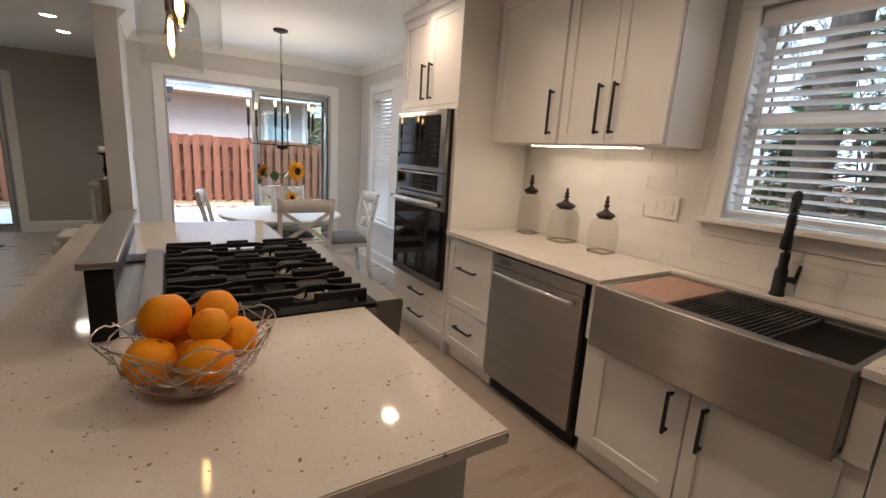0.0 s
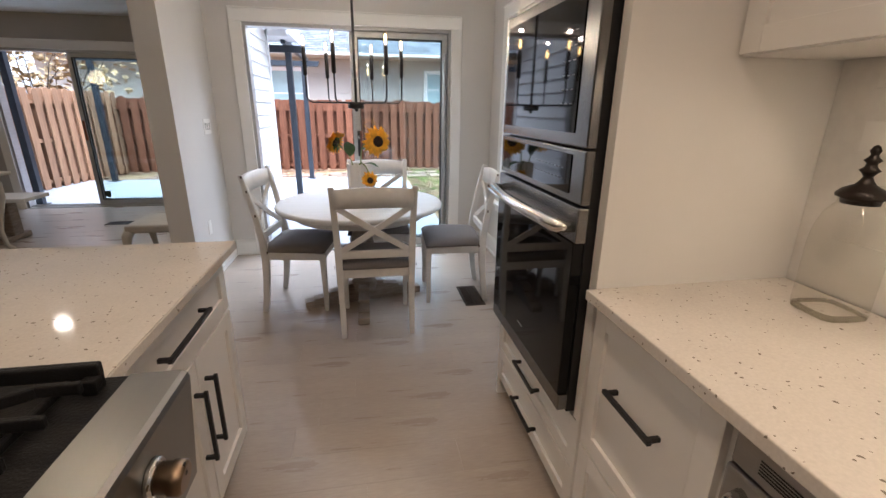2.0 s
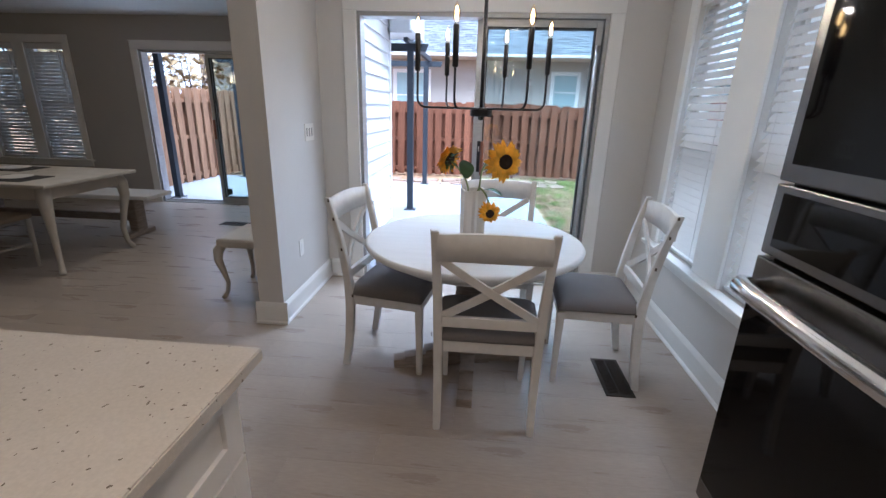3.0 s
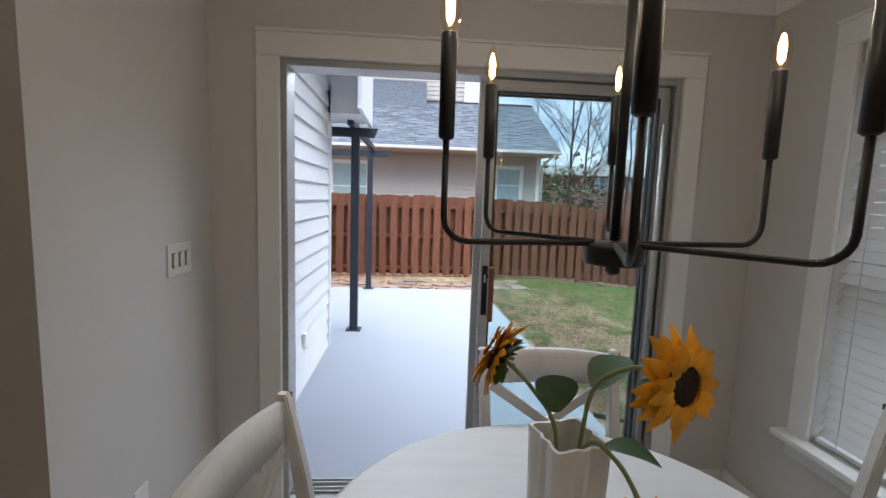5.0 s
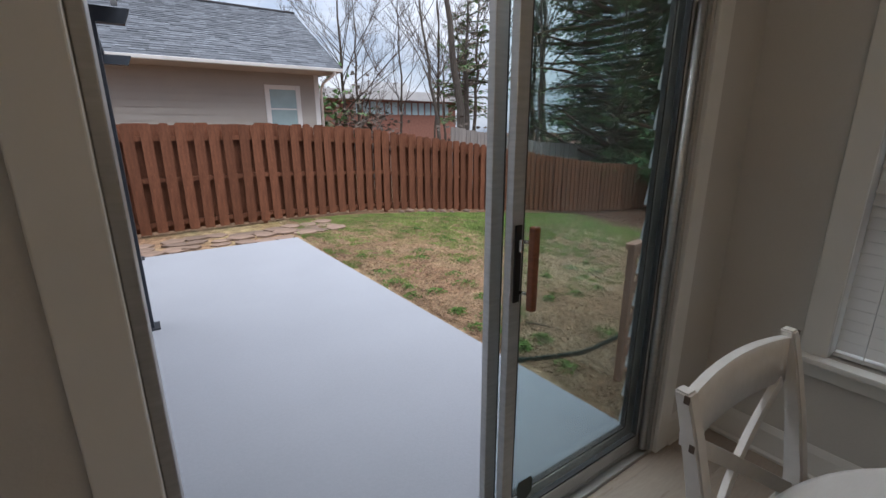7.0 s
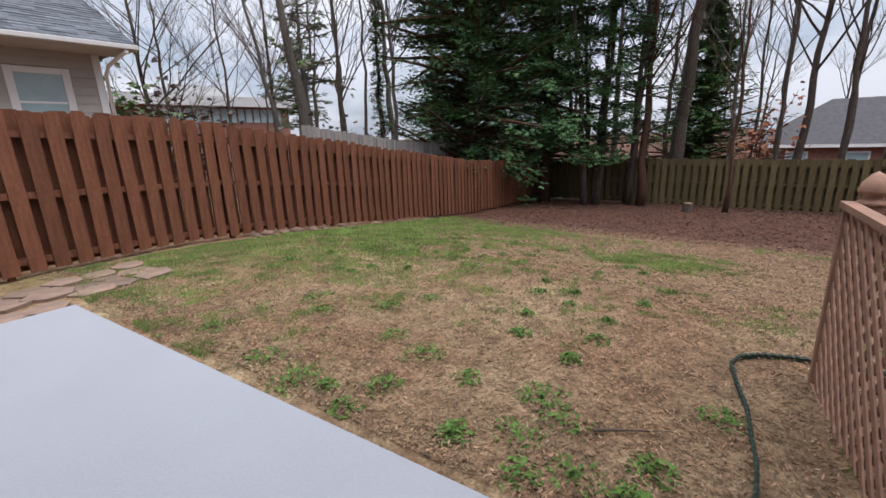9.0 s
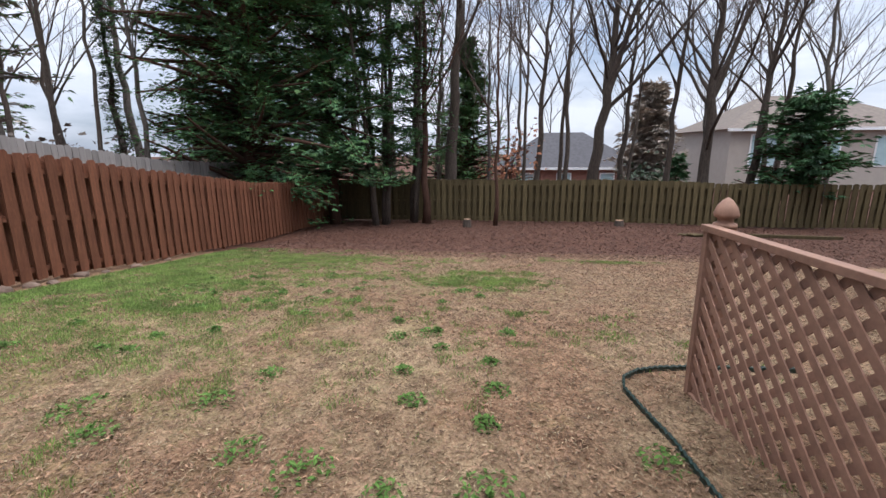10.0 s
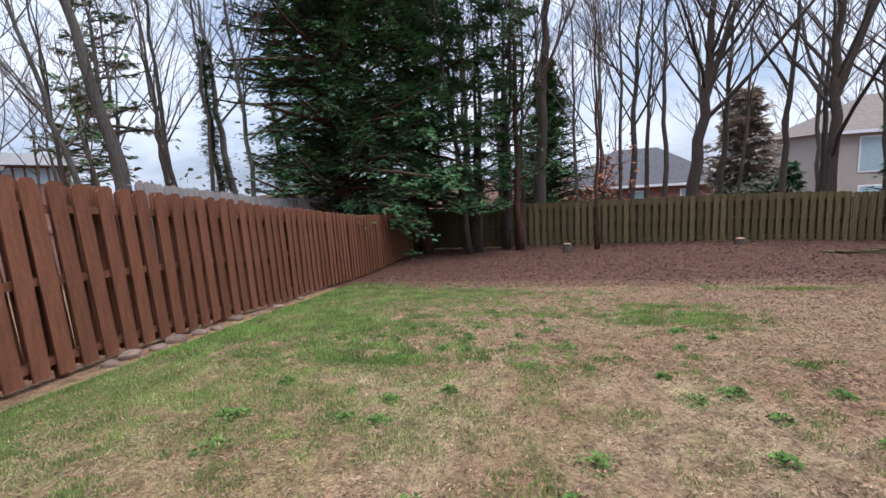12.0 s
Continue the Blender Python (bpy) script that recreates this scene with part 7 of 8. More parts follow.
def sprays(pos, dirs, size, rnd, leaflets=5, width=0.13, droop=0.25):
    """Flat fans of narrow leaflets as one mesh: vertices and triangles."""
    vs, fs = [], []
    for p, d, s in zip(pos, dirs, size):
        d = d.normalized()
        side = d.cross(Vector((rnd.uniform(-0.3, 0.3), rnd.uniform(-0.3, 0.3), 1)))
        side = side.normalized() if side.length > 1e-4 else Vector((1, 0, 0))
        nrm = side.cross(d)
        for k in range(leaflets):
            a = (k / (leaflets - 1) - 0.5) * 2.1 + rnd.uniform(-0.15, 0.15)
            ld = d * math.cos(a) + side * math.sin(a)
            ln = s * (1 - 0.35 * abs(a) / 1.05) * rnd.uniform(0.75, 1.15)
            w = ln * width
            sv = nrm.cross(ld) * w
            mid = p + ld * ln * 0.5 + nrm * rnd.uniform(-0.04, 0.08) * ln
            tip = p + ld * ln + Vector((0, 0, -droop * ln * rnd.uniform(0.2, 1)))
            i = len(vs)
            vs += [tuple(p), tuple(mid + sv), tuple(tip), tuple(mid - sv)]
            fs += [(i, i + 1, i + 2), (i, i + 2, i + 3)]
    return vs, fs


def leaf_part(name, vs, fs, material, parent, label=""):
    me = bpy.data.meshes.new(name)
    me.from_pydata(vs, [], fs)
    me.materials.append(material)
    ob = new(name, me)
    ob.parent = parent
    BASE[ob.name] = BASE[parent.name]
    return tagged(ob, label, kind="stuff")


def evergreen(x, y, h, rad, seed, low, count, size, mats, label, trunks=1, taper=0.7, lean=0.0, group="", bark=M_BARKR, droop=0.25, width=0.13, wispy=0.0, per=100):
    """Evergreen with real limbs; sprays cluster on the limbs so that the outline is ragged and sky shows through."""
    rnd = random.Random(seed)
    th = thing("evergreen_tree", (x, y, gz(x, y)), label, "tree", group)
    bm = bmesh.new()
    tops = []
    for t in range(trunks):
        a = rnd.uniform(0, 6.28)
        off = Vector((math.cos(a), math.sin(a), 0)) * (0.25 if trunks > 1 else 0)
        top = Vector((off.x * 4 + lean * h, off.y * 4, h * rnd.uniform(0.85, 1)))
        pts = [off.lerp(top, f) + Vector((rnd.uniform(-0.08, 0.08), rnd.uniform(-0.08, 0.08), 0)) * (0 if f == 0 else 1) for f in [k / 10 for k in range(11)]]
        pts[0].z = -0.15
        tube(bm, pts, [(0.20 if trunks == 1 else 0.13) * (h / 10) * (1 - 0.9 * k / 10) for k in range(11)], 9)
        tops.append(pts)
    part("trunk", bm, bark, th)
    bl = bmesh.new()
    pos, dirs, sizes = [], [], []
    nl = int(count / per)
    for i in range(nl):
        f = low + (1 - low) * (i + rnd.random()) / nl
        pts = rnd.choice(tops)
        k = min(9, int(f * 10))
        p = pts[k].lerp(pts[k + 1], f * 10 - k)
        a = rnd.uniform(0, 6.2832)
        reach = rad * (1 - taper * ((f - low) / (1 - low)) ** 1.2) * rnd.uniform(0.5, 1.0) * (1.0 + 0.55 * noise.noise(Vector((2.2 * math.cos(a), 2.2 * math.sin(a), f * 7 + seed))))
        d = Vector((math.cos(a), math.sin(a), rnd.uniform(-0.15, 0.45)))
        lp, ld = limb(bl, p, d, reach, max(0.012, 0.03 * reach), rnd, 5, 6, 0.13, -0.01, 0.2)
        for _ in range(per):
            g = rnd.random() ** 0.6
            q = g * 6
            kk = min(5, int(q))
            b = lp[kk].lerp(lp[kk + 1], q - kk)
            o = Vector((rnd.gauss(0, 1), rnd.gauss(0, 1), rnd.gauss(0, 0.5)))
            b = b + o * (0.07 + 0.075 * reach * (1 - 0.5 * g)) * (1 - wispy)
            pos.append(b)
            dirs.append(ld[kk] + o * 0.45 + Vector((0, 0, -0.1)))
            sizes.append(size * rnd.uniform(0.6, 1.25))
    tagged(part("branches", bl, bark, th), kind="stuff")
    half = [i for i in range(len(pos)) if rnd.random() < 0.68]
    hs = set(half)
    for sel, m, nm in ((half, mats[0], "foliage"), ([i for i in range(len(pos)) if i not in hs], mats[1], "young_foliage")):
        vs, fs_ = sprays([pos[i] for i in sel], [dirs[i] for i in sel], [sizes[i] for i in sel], rnd, width=width, droop=droop)
        leaf_part(nm, vs, fs_, m, th, "scale-like green sprays")
    return th


# big ragged evergreens in the corner of the garden
evergreen(18.0, 13.9, 11.5, 2.7, 21, 0.17, 24000, 0.16, (M_EVER, M_EVERL), "large dark evergreen with a ragged crown over the fence", trunks=1, taper=0.4)
evergreen(16.9, 16.7, 15.0, 4.1, 22, 0.05, 52000, 0.17, (M_EVER, M_EVERL), "tall dense dark evergreen behind the side fence", trunks=1, taper=0.3)
evergreen(17.9, 12.0, 10.5, 2.1, 23, 0.15, 9000, 0.17, (M_EVER, M_EVERL), "slim multi-stemmed evergreen in the mulch bed", trunks=3, taper=0.5, bark=M_BARK)
evergreen(19.0, 11.1, 10.5, 1.7, 38, 0.22, 3600, 0.17, (M_EVER, M_EVERL), "sparse evergreen among the trunks of the bed", trunks=2, taper=0.4, bark=M_BARK, per=28)
evergreen(26.0, 9.2, 8.8, 3.3, 24, 0.08, 11000, 0.22, (M_EVERL, M_EVER), "conical conifer beyond the garden fence", taper=0.9, group="far conifers", per=28)
evergreen(20.6, -4.3, 5.2, 2.2, 25, 0.25, 3200, 0.32, (M_EVER, M_EVER), "low spreading pine beyond the garden fence", taper=0.5, group="far conifers", per=28)
evergreen(25.5, -1.6, 3.2, 0.9, 26, 0.05, 1200, 0.26, (M_EVER, M_EVER), "small dark conifer beyond the garden fence", taper=0.8, group="far conifers", per=28)
evergreen(20.0, 24.5, 10.5, 0.7, 27, 0.12, 5200, 0.13, (M_IVY, M_EVERL), "tree trunk wrapped in dark ivy", taper=0.55, group="ivy-clad trunks", bark=M_BARK, per=28)
evergreen(24.5, 24.0, 12.5, 0.6, 28, 0.10, 4400, 0.13, (M_IVY, M_EVERL), "tree trunk wrapped in dark ivy", taper=0.5, group="ivy-clad trunks", bark=M_BARK, per=28)
evergreen(28, 42, 12.5, 3.4, 29, 0.35, 1700, 0.42, (M_EVERL, M_STRAWT), "far pine with an open crown", taper=0.4, group="far pines", bark=M_BARKG, wispy=0.3, per=28)
evergreen(17.0, 27.0, 12.5, 2.4, 30, 0.45, 900, 0.3, (M_EVERL, M_STRAWT), "tall pine with sparse open crown", taper=0.4, group="far pines", bark=M_BARKG, wispy=0.2, per=28)
evergreen(9.0, 40, 8.5, 2.8, 31, 0.25, 1000, 0.4, (M_STRAWT, M_EVERL), "far pine with an open crown", taper=0.5, group="far pines", bark=M_BARKG, wispy=0.2, per=28)
evergreen(34, -2.8, 8.4, 2.7, 32, 0.04, 8000, 0.48, (M_STRAWT, M_STRAWT), "dense grey-brown twiggy conifer beyond the fence", taper=0.75, group="far conifers", per=28, bark=M_STRAWT)

# bare trunks standing in and beyond the garden
bare_tree("bare_tree", 18.7, 10.4, 11.5, 0.14, 41, M_BARKR, limbs=12, label="straight red-brown trunk in the mulch bed")
bare_tree("bare_tree", 18.15, 7.67, 10.5, 0.075, 42, M_BARKR, limbs=16, first=0.2, label="thin straight sapling trunk beside the end fence")
bare_tree("bare_tree", 21.0, 9.75, 14.0, 0.30, 43, M_BARK, lean=(0, -0.06), limbs=10, first=0.45, label="thick brown trunk behind the end fence")
bare_tree("bare_tree", 22.5, 5.9, 12.5, 0.16, 44, M_BARK, lean=(0.02, -0.05), limbs=14)
bare_tree("bare_tree", 22.0, 4.6, 13.0, 0.12, 45, M_BARK, limbs=14)
bare_tree("bare_tree", 24.0, 3.0, 14.0, 0.30, 46, M_BARK, lean=(0, -0.085), limbs=18, first=0.3, fork=True, label="large dark leafless tree with a forked trunk")
bare_tree("bare_tree", 22.0, -1.3, 12.5, 0.25, 47, M_BARK, limbs=18, first=0.2, fork=True, label="dark leafless tree forking low down")
bare_tree("bare_tree", 23.0, -0.1, 12.5, 0.15, 48, M_BARK, lean=(0, -0.03), limbs=11)
bare_tree("bare_tree", 22.0, -3.2, 12.5, 0.19, 49, M_BARK, lean=(0, -0.05), limbs=12)
bare_tree("bare_tree", 26.0, 1.2, 12.0, 0.17, 50, M_BARK, lean=(0, -0.05), limbs=13)
bare_tree("bare_tree", 13.45, 22.0, 13.0, 0.24, 51, M_BARKG, lean=(-0.17, 0.0), limbs=8, first=0.55, label="leaning grey trunk beyond the side fence")
bare_tree("bare_tree", 12.4, 22.6, 11.0, 0.11, 52, M_BARKG, lean=(-0.14, 0.03), limbs=11, first=0.3)
bare_tree("bare_tree", 17.5, 25.0, 12.5, 0.11, 53, M_BARK, limbs=13)
bare_tree("bare_tree", 22.0, 25.3, 14.0, 0.24, 54, M_BARKG, lean=(-0.03, 0.02), limbs=10, first=0.45)
bare_tree("bare_tree", 16.0, 28.5, 12.5, 0.12, 55, M_BARK, limbs=13)
bare_tree("bare_tree", 9.6, 26.0, 8.5, 0.10, 56, M_BARK, limbs=18, first=0.12, spread=0.8, label="leafless tree beside the neighbour's house")
bare_tree("bare_tree", 8.2, 24.5, 9.5, 0.10, 57, M_BARK, limbs=18, first=0.12, spread=0.7, label="leafless tree beside the neighbour's house")
bare_tree("bare_tree", 10.6, 23.5, 9.5, 0.07, 58, M_BARK, limbs=16, first=0.2, spread=0.6)
bare_tree("bare_tree", 19.4, 12.6, 10.5, 0.12, 59, M_BARK, lean=(0.0, 0.05), limbs=12)
bare_tree("bare_tree", 20.3, 11.3, 11.5, 0.10, 60, M_BARKG, lean=(0.02, -0.08), limbs=13)
bare_tree("bare_tree", 20.4, 13.6, 11.5, 0.12, 61, M_BARK, lean=(-0.02, 0.05), limbs=12)
for i, (x, y, h, r) in enumerate(((23.5, 13.2, 12.5, 0.13), (25.5, 11.6, 13.5, 0.18), (24.2, 15.0, 12.0, 0.10), (27.5, 13.8, 14.0, 0.20), (28.5, 6.2, 13.0, 0.13), (29.5, 3.8, 13.5, 0.15), (21.3, 7.2, 11.0, 0.07), (27.0, -3.5, 12.5, 0.13), (24.6, -5.6, 13.0, 0.16), (30.5, 9.8, 14.0, 0.19), (22.6, 15.8, 12.0, 0.12), (26.5, 17.0, 13.0, 0.15), (20.8, 6.4, 12.0, 0.09), (23.6, 7.9, 12.5, 0.10), (21.6, 1.9, 11.5, 0.08), (25.0, -2.6, 13.0, 0.14), (21.4, -5.4, 12.5, 0.13), (23.8, 10.6, 13.0, 0.12), (15.6, 22.8, 13.0, 0.12), (19.6, 27.0, 13.5, 0.15), (20.8, 31.0, 14.0, 0.16), (25.8, 21.0, 13.5, 0.13), (14.6, 18.6, 12.0, 0.10), (13.8, 19.6, 11.5, 0.08))):
    bare_tree("bare_tree", x, y, h, r, 120 + i, (M_BARK, M_BARKG, M_BARK)[i % 3], lean=(0, 0.03 * math.sin(i * 2.1)), limbs=11, label="slender leafless trunk in the wood beyond the fences")
protos = [bare_tree("bare_tree", 44, 30, 13.5, 0.17, 70, M_BARK, limbs=13), bare_tree("bare_tree", 50, 10, 12.5, 0.14, 71, M_BARKG, limbs=15), bare_tree("bare_tree", 52, -16, 14.5, 0.20, 72, M_BARK, limbs=12)]
rnd = random.Random(77)
for i in range(44):
    a = radians(rnd.uniform(-38, 78))
    dist = rnd.uniform(34, 78)
    x, y = 1.6 + dist * math.cos(a), 8 + dist * math.sin(a)
    if (38 < x < 60 and -26 < y < 8 and dist < 62) or (math.degrees(a) > 30 and i % 3):
        continue
    copy_thing(protos[i % 3], pose(x, y, gz(x, y) - 0.1, rnd.uniform(-4, 4), rnd.uniform(-4, 4), rnd.uniform(0, 360)))
for x, y in ((4, 45), (-3, 50), (-12, 44), (9, 60), (-20, 38), (14, 52), (1, 33)):
    copy_thing(protos[int(abs(x)) % 3], pose(x, y, gz(x, y) - 0.1, 0, 0, x * 37))
# trees to the side of the house, seen through the kitchen and nook windows
for i, (x, y) in enumerate(((10.5, -3), (15, -5), (12, -7))):
    copy_thing(protos[i], pose(x, y, gz(x, y) - 0.1, 0, 0, i * 71))
evergreen(13.5, -8.0, 9.0, 3.0, 33, 0.05, 3600, 0.36, (M_EVER, M_EVERL), "dark evergreen beside the house", taper=0.5)


# russet-leaved sapling and low brush behind the fence
def leafy_shrub(x, y, h, rad, seed, count, size, material, label, name="shrub", z0=0.3):
    rnd = random.Random(seed)
    th = thing(name, (x, y, gz(x, y)), label, "shrub", "brush beyond the fences")
    bl = bmesh.new()
    pos, dirs, sz = [], [], []
    for i in range(16):
        a = rnd.uniform(0, 6.28)
        lp, ld = limb(bl, (0, 0, h * z0 * rnd.random()), (math.cos(a) * 0.5, math.sin(a) * 0.5, 1), h * rnd.uniform(0.4, 0.8), 0.02, rnd, 4, 5, 0.25)
        for _ in range(count // 16):
            k = rnd.randint(1, 5)
            o = Vector((rnd.gauss(0, 1), rnd.gauss(0, 1), rnd.gauss(0, 1)))
            pos.append(lp[k] + o * rad * 0.28)
            dirs.append(o)
            sz.append(size * rnd.uniform(0.6, 1.2))
    tagged(part("stems", bl, M_BARK, th), kind="stuff")
    vs, f = sprays(pos, dirs, sz, rnd, 4, 0.28)
    leaf_part("foliage", vs, f, material, th)


for x, y, k in ((5.7, 1.2, 0), (5.9, 1.9, 2), (6.7, 0.9, 2), (6.3, 0.3, 0), (8.0, 0.0, 0), (8.6, -0.9, 2)):
    copy_thing(protos[k], pose(x, y, gz(x, y) - 0.1, 0, 0, x * 91))
evergreen(6.0, 1.2, 5.0, 1.0, 35, 0.04, 3000, 0.12, (M_EVER, M_TWIG), "ragged evergreen in the side garden", taper=0.4, per=28)
leafy_shrub(5.2, 0.75, 1.3, 0.5, 90, 260, 0.09, M_EVERL, "bright green bush in the side garden")
leafy_shrub(6.4, 1.0, 3.4, 0.9, 89, 420, 0.15, M_TWIG, "grey winter brush in the side garden")
for x, y, h, sd in ((-6.3, 9.6, 5.0, 101), (-6.8, 11.2, 5.5, 102), (-6.1, 13.6, 5.0, 103)):
    leafy_shrub(x, y, h, 1.6, sd, 1200, 0.16, M_RUSTY, "tall bush with tan winter leaves behind the patio fence")
leafy_shrub(22.0, 7.0, 3.6, 1.0, 81, 480, 0.18, M_RUST, "small tree holding russet dead leaves", z0=0.7)
leafy_shrub(25.0, -0.3, 2.4, 1.5, 82, 900, 0.2, M_IVY, "dark evergreen brush beyond the end fence")
leafy_shrub(22.5, 12.5, 2.2, 1.6, 83, 700, 0.2, M_IVY, "dark evergreen brush beyond the end fence")
leafy_shrub(24.0, 19.5, 2.6, 2.4, 84, 900, 0.22, M_TWIG, "grey winter brush beyond the side fence")
leafy_shrub(12.0, 20.0, 2.4, 2.2, 85, 900, 0.2, M_TWIG, "grey winter brush beyond the side fence")
leafy_shrub(16.5, 21.5, 2.4, 2.6, 86, 1000, 0.2, M_TWIG, "grey winter brush beyond the side fence")
leafy_shrub(8.0, 22.0, 3.6, 1.9, 87, 1100, 0.2, M_TWIG, "grey winter brush beside the neighbour's house")
leafy_shrub(6.9, 24.0, 4.6, 1.9, 88, 900, 0.24, M_EVERL, "green brush beside the neighbour's house")


# ---- far buildings ----
def far_house(x, y, w, d, h, rise, material, roof, label, base, wins, hip=True):
    th = thing("house", (x, y, base), label, "house")
    wl2 = part("wall", B(x, y - w / 2, base, x + d, y + w / 2, base + h), material, th, world=True)
    bm = bmesh.new()
    o = 0.5
    z = base + h
    vs = [bm.verts.new(c) for c in ((x - o, y - w / 2 - o, z), (x - o, y + w / 2 + o, z), (x + d + o, y + w / 2 + o, z), (x + d + o, y - w / 2 - o, z))]
    k = min(w, d) / 2 * (0.9 if hip else 0.05)
    a = bm.verts.new((x + d / 2, y - w / 2 + k, z + rise))
    b = bm.verts.new((x + d / 2, y + w / 2 - k, z + rise))
    for f in ((vs[0], vs[1], b, a), (vs[1], vs[2], b), (vs[2], vs[3], a, b), (vs[3], vs[0], a), (vs[3], vs[2], vs[1], vs[0])):
        bm.faces.new(f)
    part("roof", bm, roof, th, world=True)
    part("fascia", B(x - o - 0.03, y - w / 2 - o, z - 0.2, x - o + 0.02, y + w / 2 + o, z + 0.02), M_SIDE, th, world=True)
    for u, z0, ww, hh in wins:
        wb = B(x - 0.06, y + u - ww / 2, base + z0, x - 0.005, y + u + ww / 2, base + z0 + hh, bev=0.02)
        wi = part("window", wb, M_SIDE, th, "white framed window", world=True)
        part("pane", B(x - 0.075, y + u - ww / 2 + 0.12, base + z0 + 0.12, x - 0.065, y + u + ww / 2 - 0.12, base + z0 + hh - 0.12), M_WINB, wi, world=True)


far_house(45, 0.6, 13.0, 10, 2.6, 3.4, M_BRICK, M_DARKROOF, "brick house with a charcoal hipped roof far behind the fence", -3.2, ((-3.5, 0.8, 1.4, 1.3), (0.5, 0.8, 1.4, 1.3), (4.0, 0.8, 1.4, 1.3)))
far_house(40, -18.5, 15.0, 11, 6.2, 3.0, M_STUCCO, M_TANROOF, "large cream stucco house far behind the fence", -3.6, ((4.9, 3.2, 2.2, 2.6), (0.2, 3.2, 1.8, 2.4), (-4.0, 3.2, 1.8, 2.4), (4.9, 0.5, 2.0, 1.8)))
sc = thing("low_brick_building", (36, 60, 0), "long low brick building with a pale flat roof", "building")
part("wall", B(14, 60, -1.0, 40, 75, 5.1), M_BRICK, sc, world=True)
part("roof_slab", B(12, 58.5, 5.1, 42, 76, 6.2), M_FARROOF, sc, world=True)
for k in range(14):
    part("window", B(24.2 + k * 1.05, 59.9, 3.3, 25.0 + k * 1.05, 59.99, 4.9), M_WINB, sc, world=True)
part("plant_room", B(27, 62, 6.2, 33, 68, 7.6), M_FARROOF, sc, world=True)


# ---- ground cover ----
def green_at(x, y):
    v = noise.noise(Vector((x * 0.7, y * 0.7, 7.0))) * 0.22 + noise.noise(Vector((x * 2.6, y * 2.6, 2.0))) * 0.30 + noise.noise(Vector((x * 7.0, y * 7.0, 5.0))) * 0.26 + (y - 9.6) * 0.072 - 0.05 + min(0.0, x - 4.0) * 0.10
    d = math.hypot((x - 7.3) / 1.5, (y - 7.75) / 1.35)
    if d < 1:
        v += 0.36 * (1 - d)
    d = math.hypot((x - 9.8) / 0.5, (y - 5.2) / 1.6)
    if d < 1:
        v += 0.6 * (1 - d)
    return v


def blades(name, count, seed, material, label, hmin, hmax, wmin, want, box_, lie=0.0):
    rnd = random.Random(seed)
    vs, fs = [], []
    n = 0
    tries = 0
    while n < count and tries < count * 12:
        tries += 1
        u = rnd.random() ** 1.5
        x = box_[0] + (box_[1] - box_[0]) * u
        y = rnd.uniform(box_[2], box_[3])
        if y > 13.12 + max(0, x - 4.6) * 0.1057:
            continue
        if x < 2.35 - (y - 5.9) * 0.047 + 0.05 and y < 11.6:
            continue
        if rnd.random() > want(x, y):
            continue
        z = gz(x, y)
        a = rnd.uniform(0, 6.28)
        h = rnd.uniform(hmin, hmax)
        w = wmin * rnd.uniform(0.7, 1.4)
        cx, sy = math.cos(a), math.sin(a)
        l1 = rnd.uniform(0.1, 0.5) + lie
        b = rnd.uniform(0, 6.28)
        tx, ty = math.cos(b) * h * l1, math.sin(b) * h * l1
        hz = h * max(0.12, 1 - lie)
        i = len(vs)
        vs += [(x - cx * w, y - sy * w, z - 0.005), (x + cx * w, y + sy * w, z - 0.005), (x + tx * 0.45 + cx * w * 0.7, y + ty * 0.45 + sy * w * 0.7, z + hz * 0.65), (x + tx, y + ty, z + hz)]
        fs += [(i, i + 1, i + 2), (i, i + 2, i + 3)]
        n += 1
    me = bpy.data.meshes.new(name)
    me.from_pydata(vs, [], fs)
    me.materials.append(material)
    tagged(new(name, me), label, "grass", kind="stuff")


LB = (2.2, 10.6, 2.0, 14.3)
blades("grass", 200000, 90, M_GRASS, "thin patchy green lawn grass", 0.012, 0.036, 0.0022, lambda x, y: min(1, max(0.0, (green_at(x, y) + 0.10) * 1.9)), LB)
blades("dry_grass", 90000, 91, M_STRAW, "dry straw-coloured grass between the green", 0.015, 0.05, 0.0020, lambda x, y: 0.25 + max(0, min(0.6, 0.45 - abs(green_at(x, y) - 0.05))), LB, lie=0.6)

FB = (5.2, 11.2, 3.0, 14.3)
blades("coarse_grass", 45000, 97, M_GRASS, "coarse green grass tufts farther down the lawn", 0.02, 0.05, 0.0040, lambda x, y: min(1, max(0.0, (green_at(x, y) + 0.05) * 1.7)), FB)


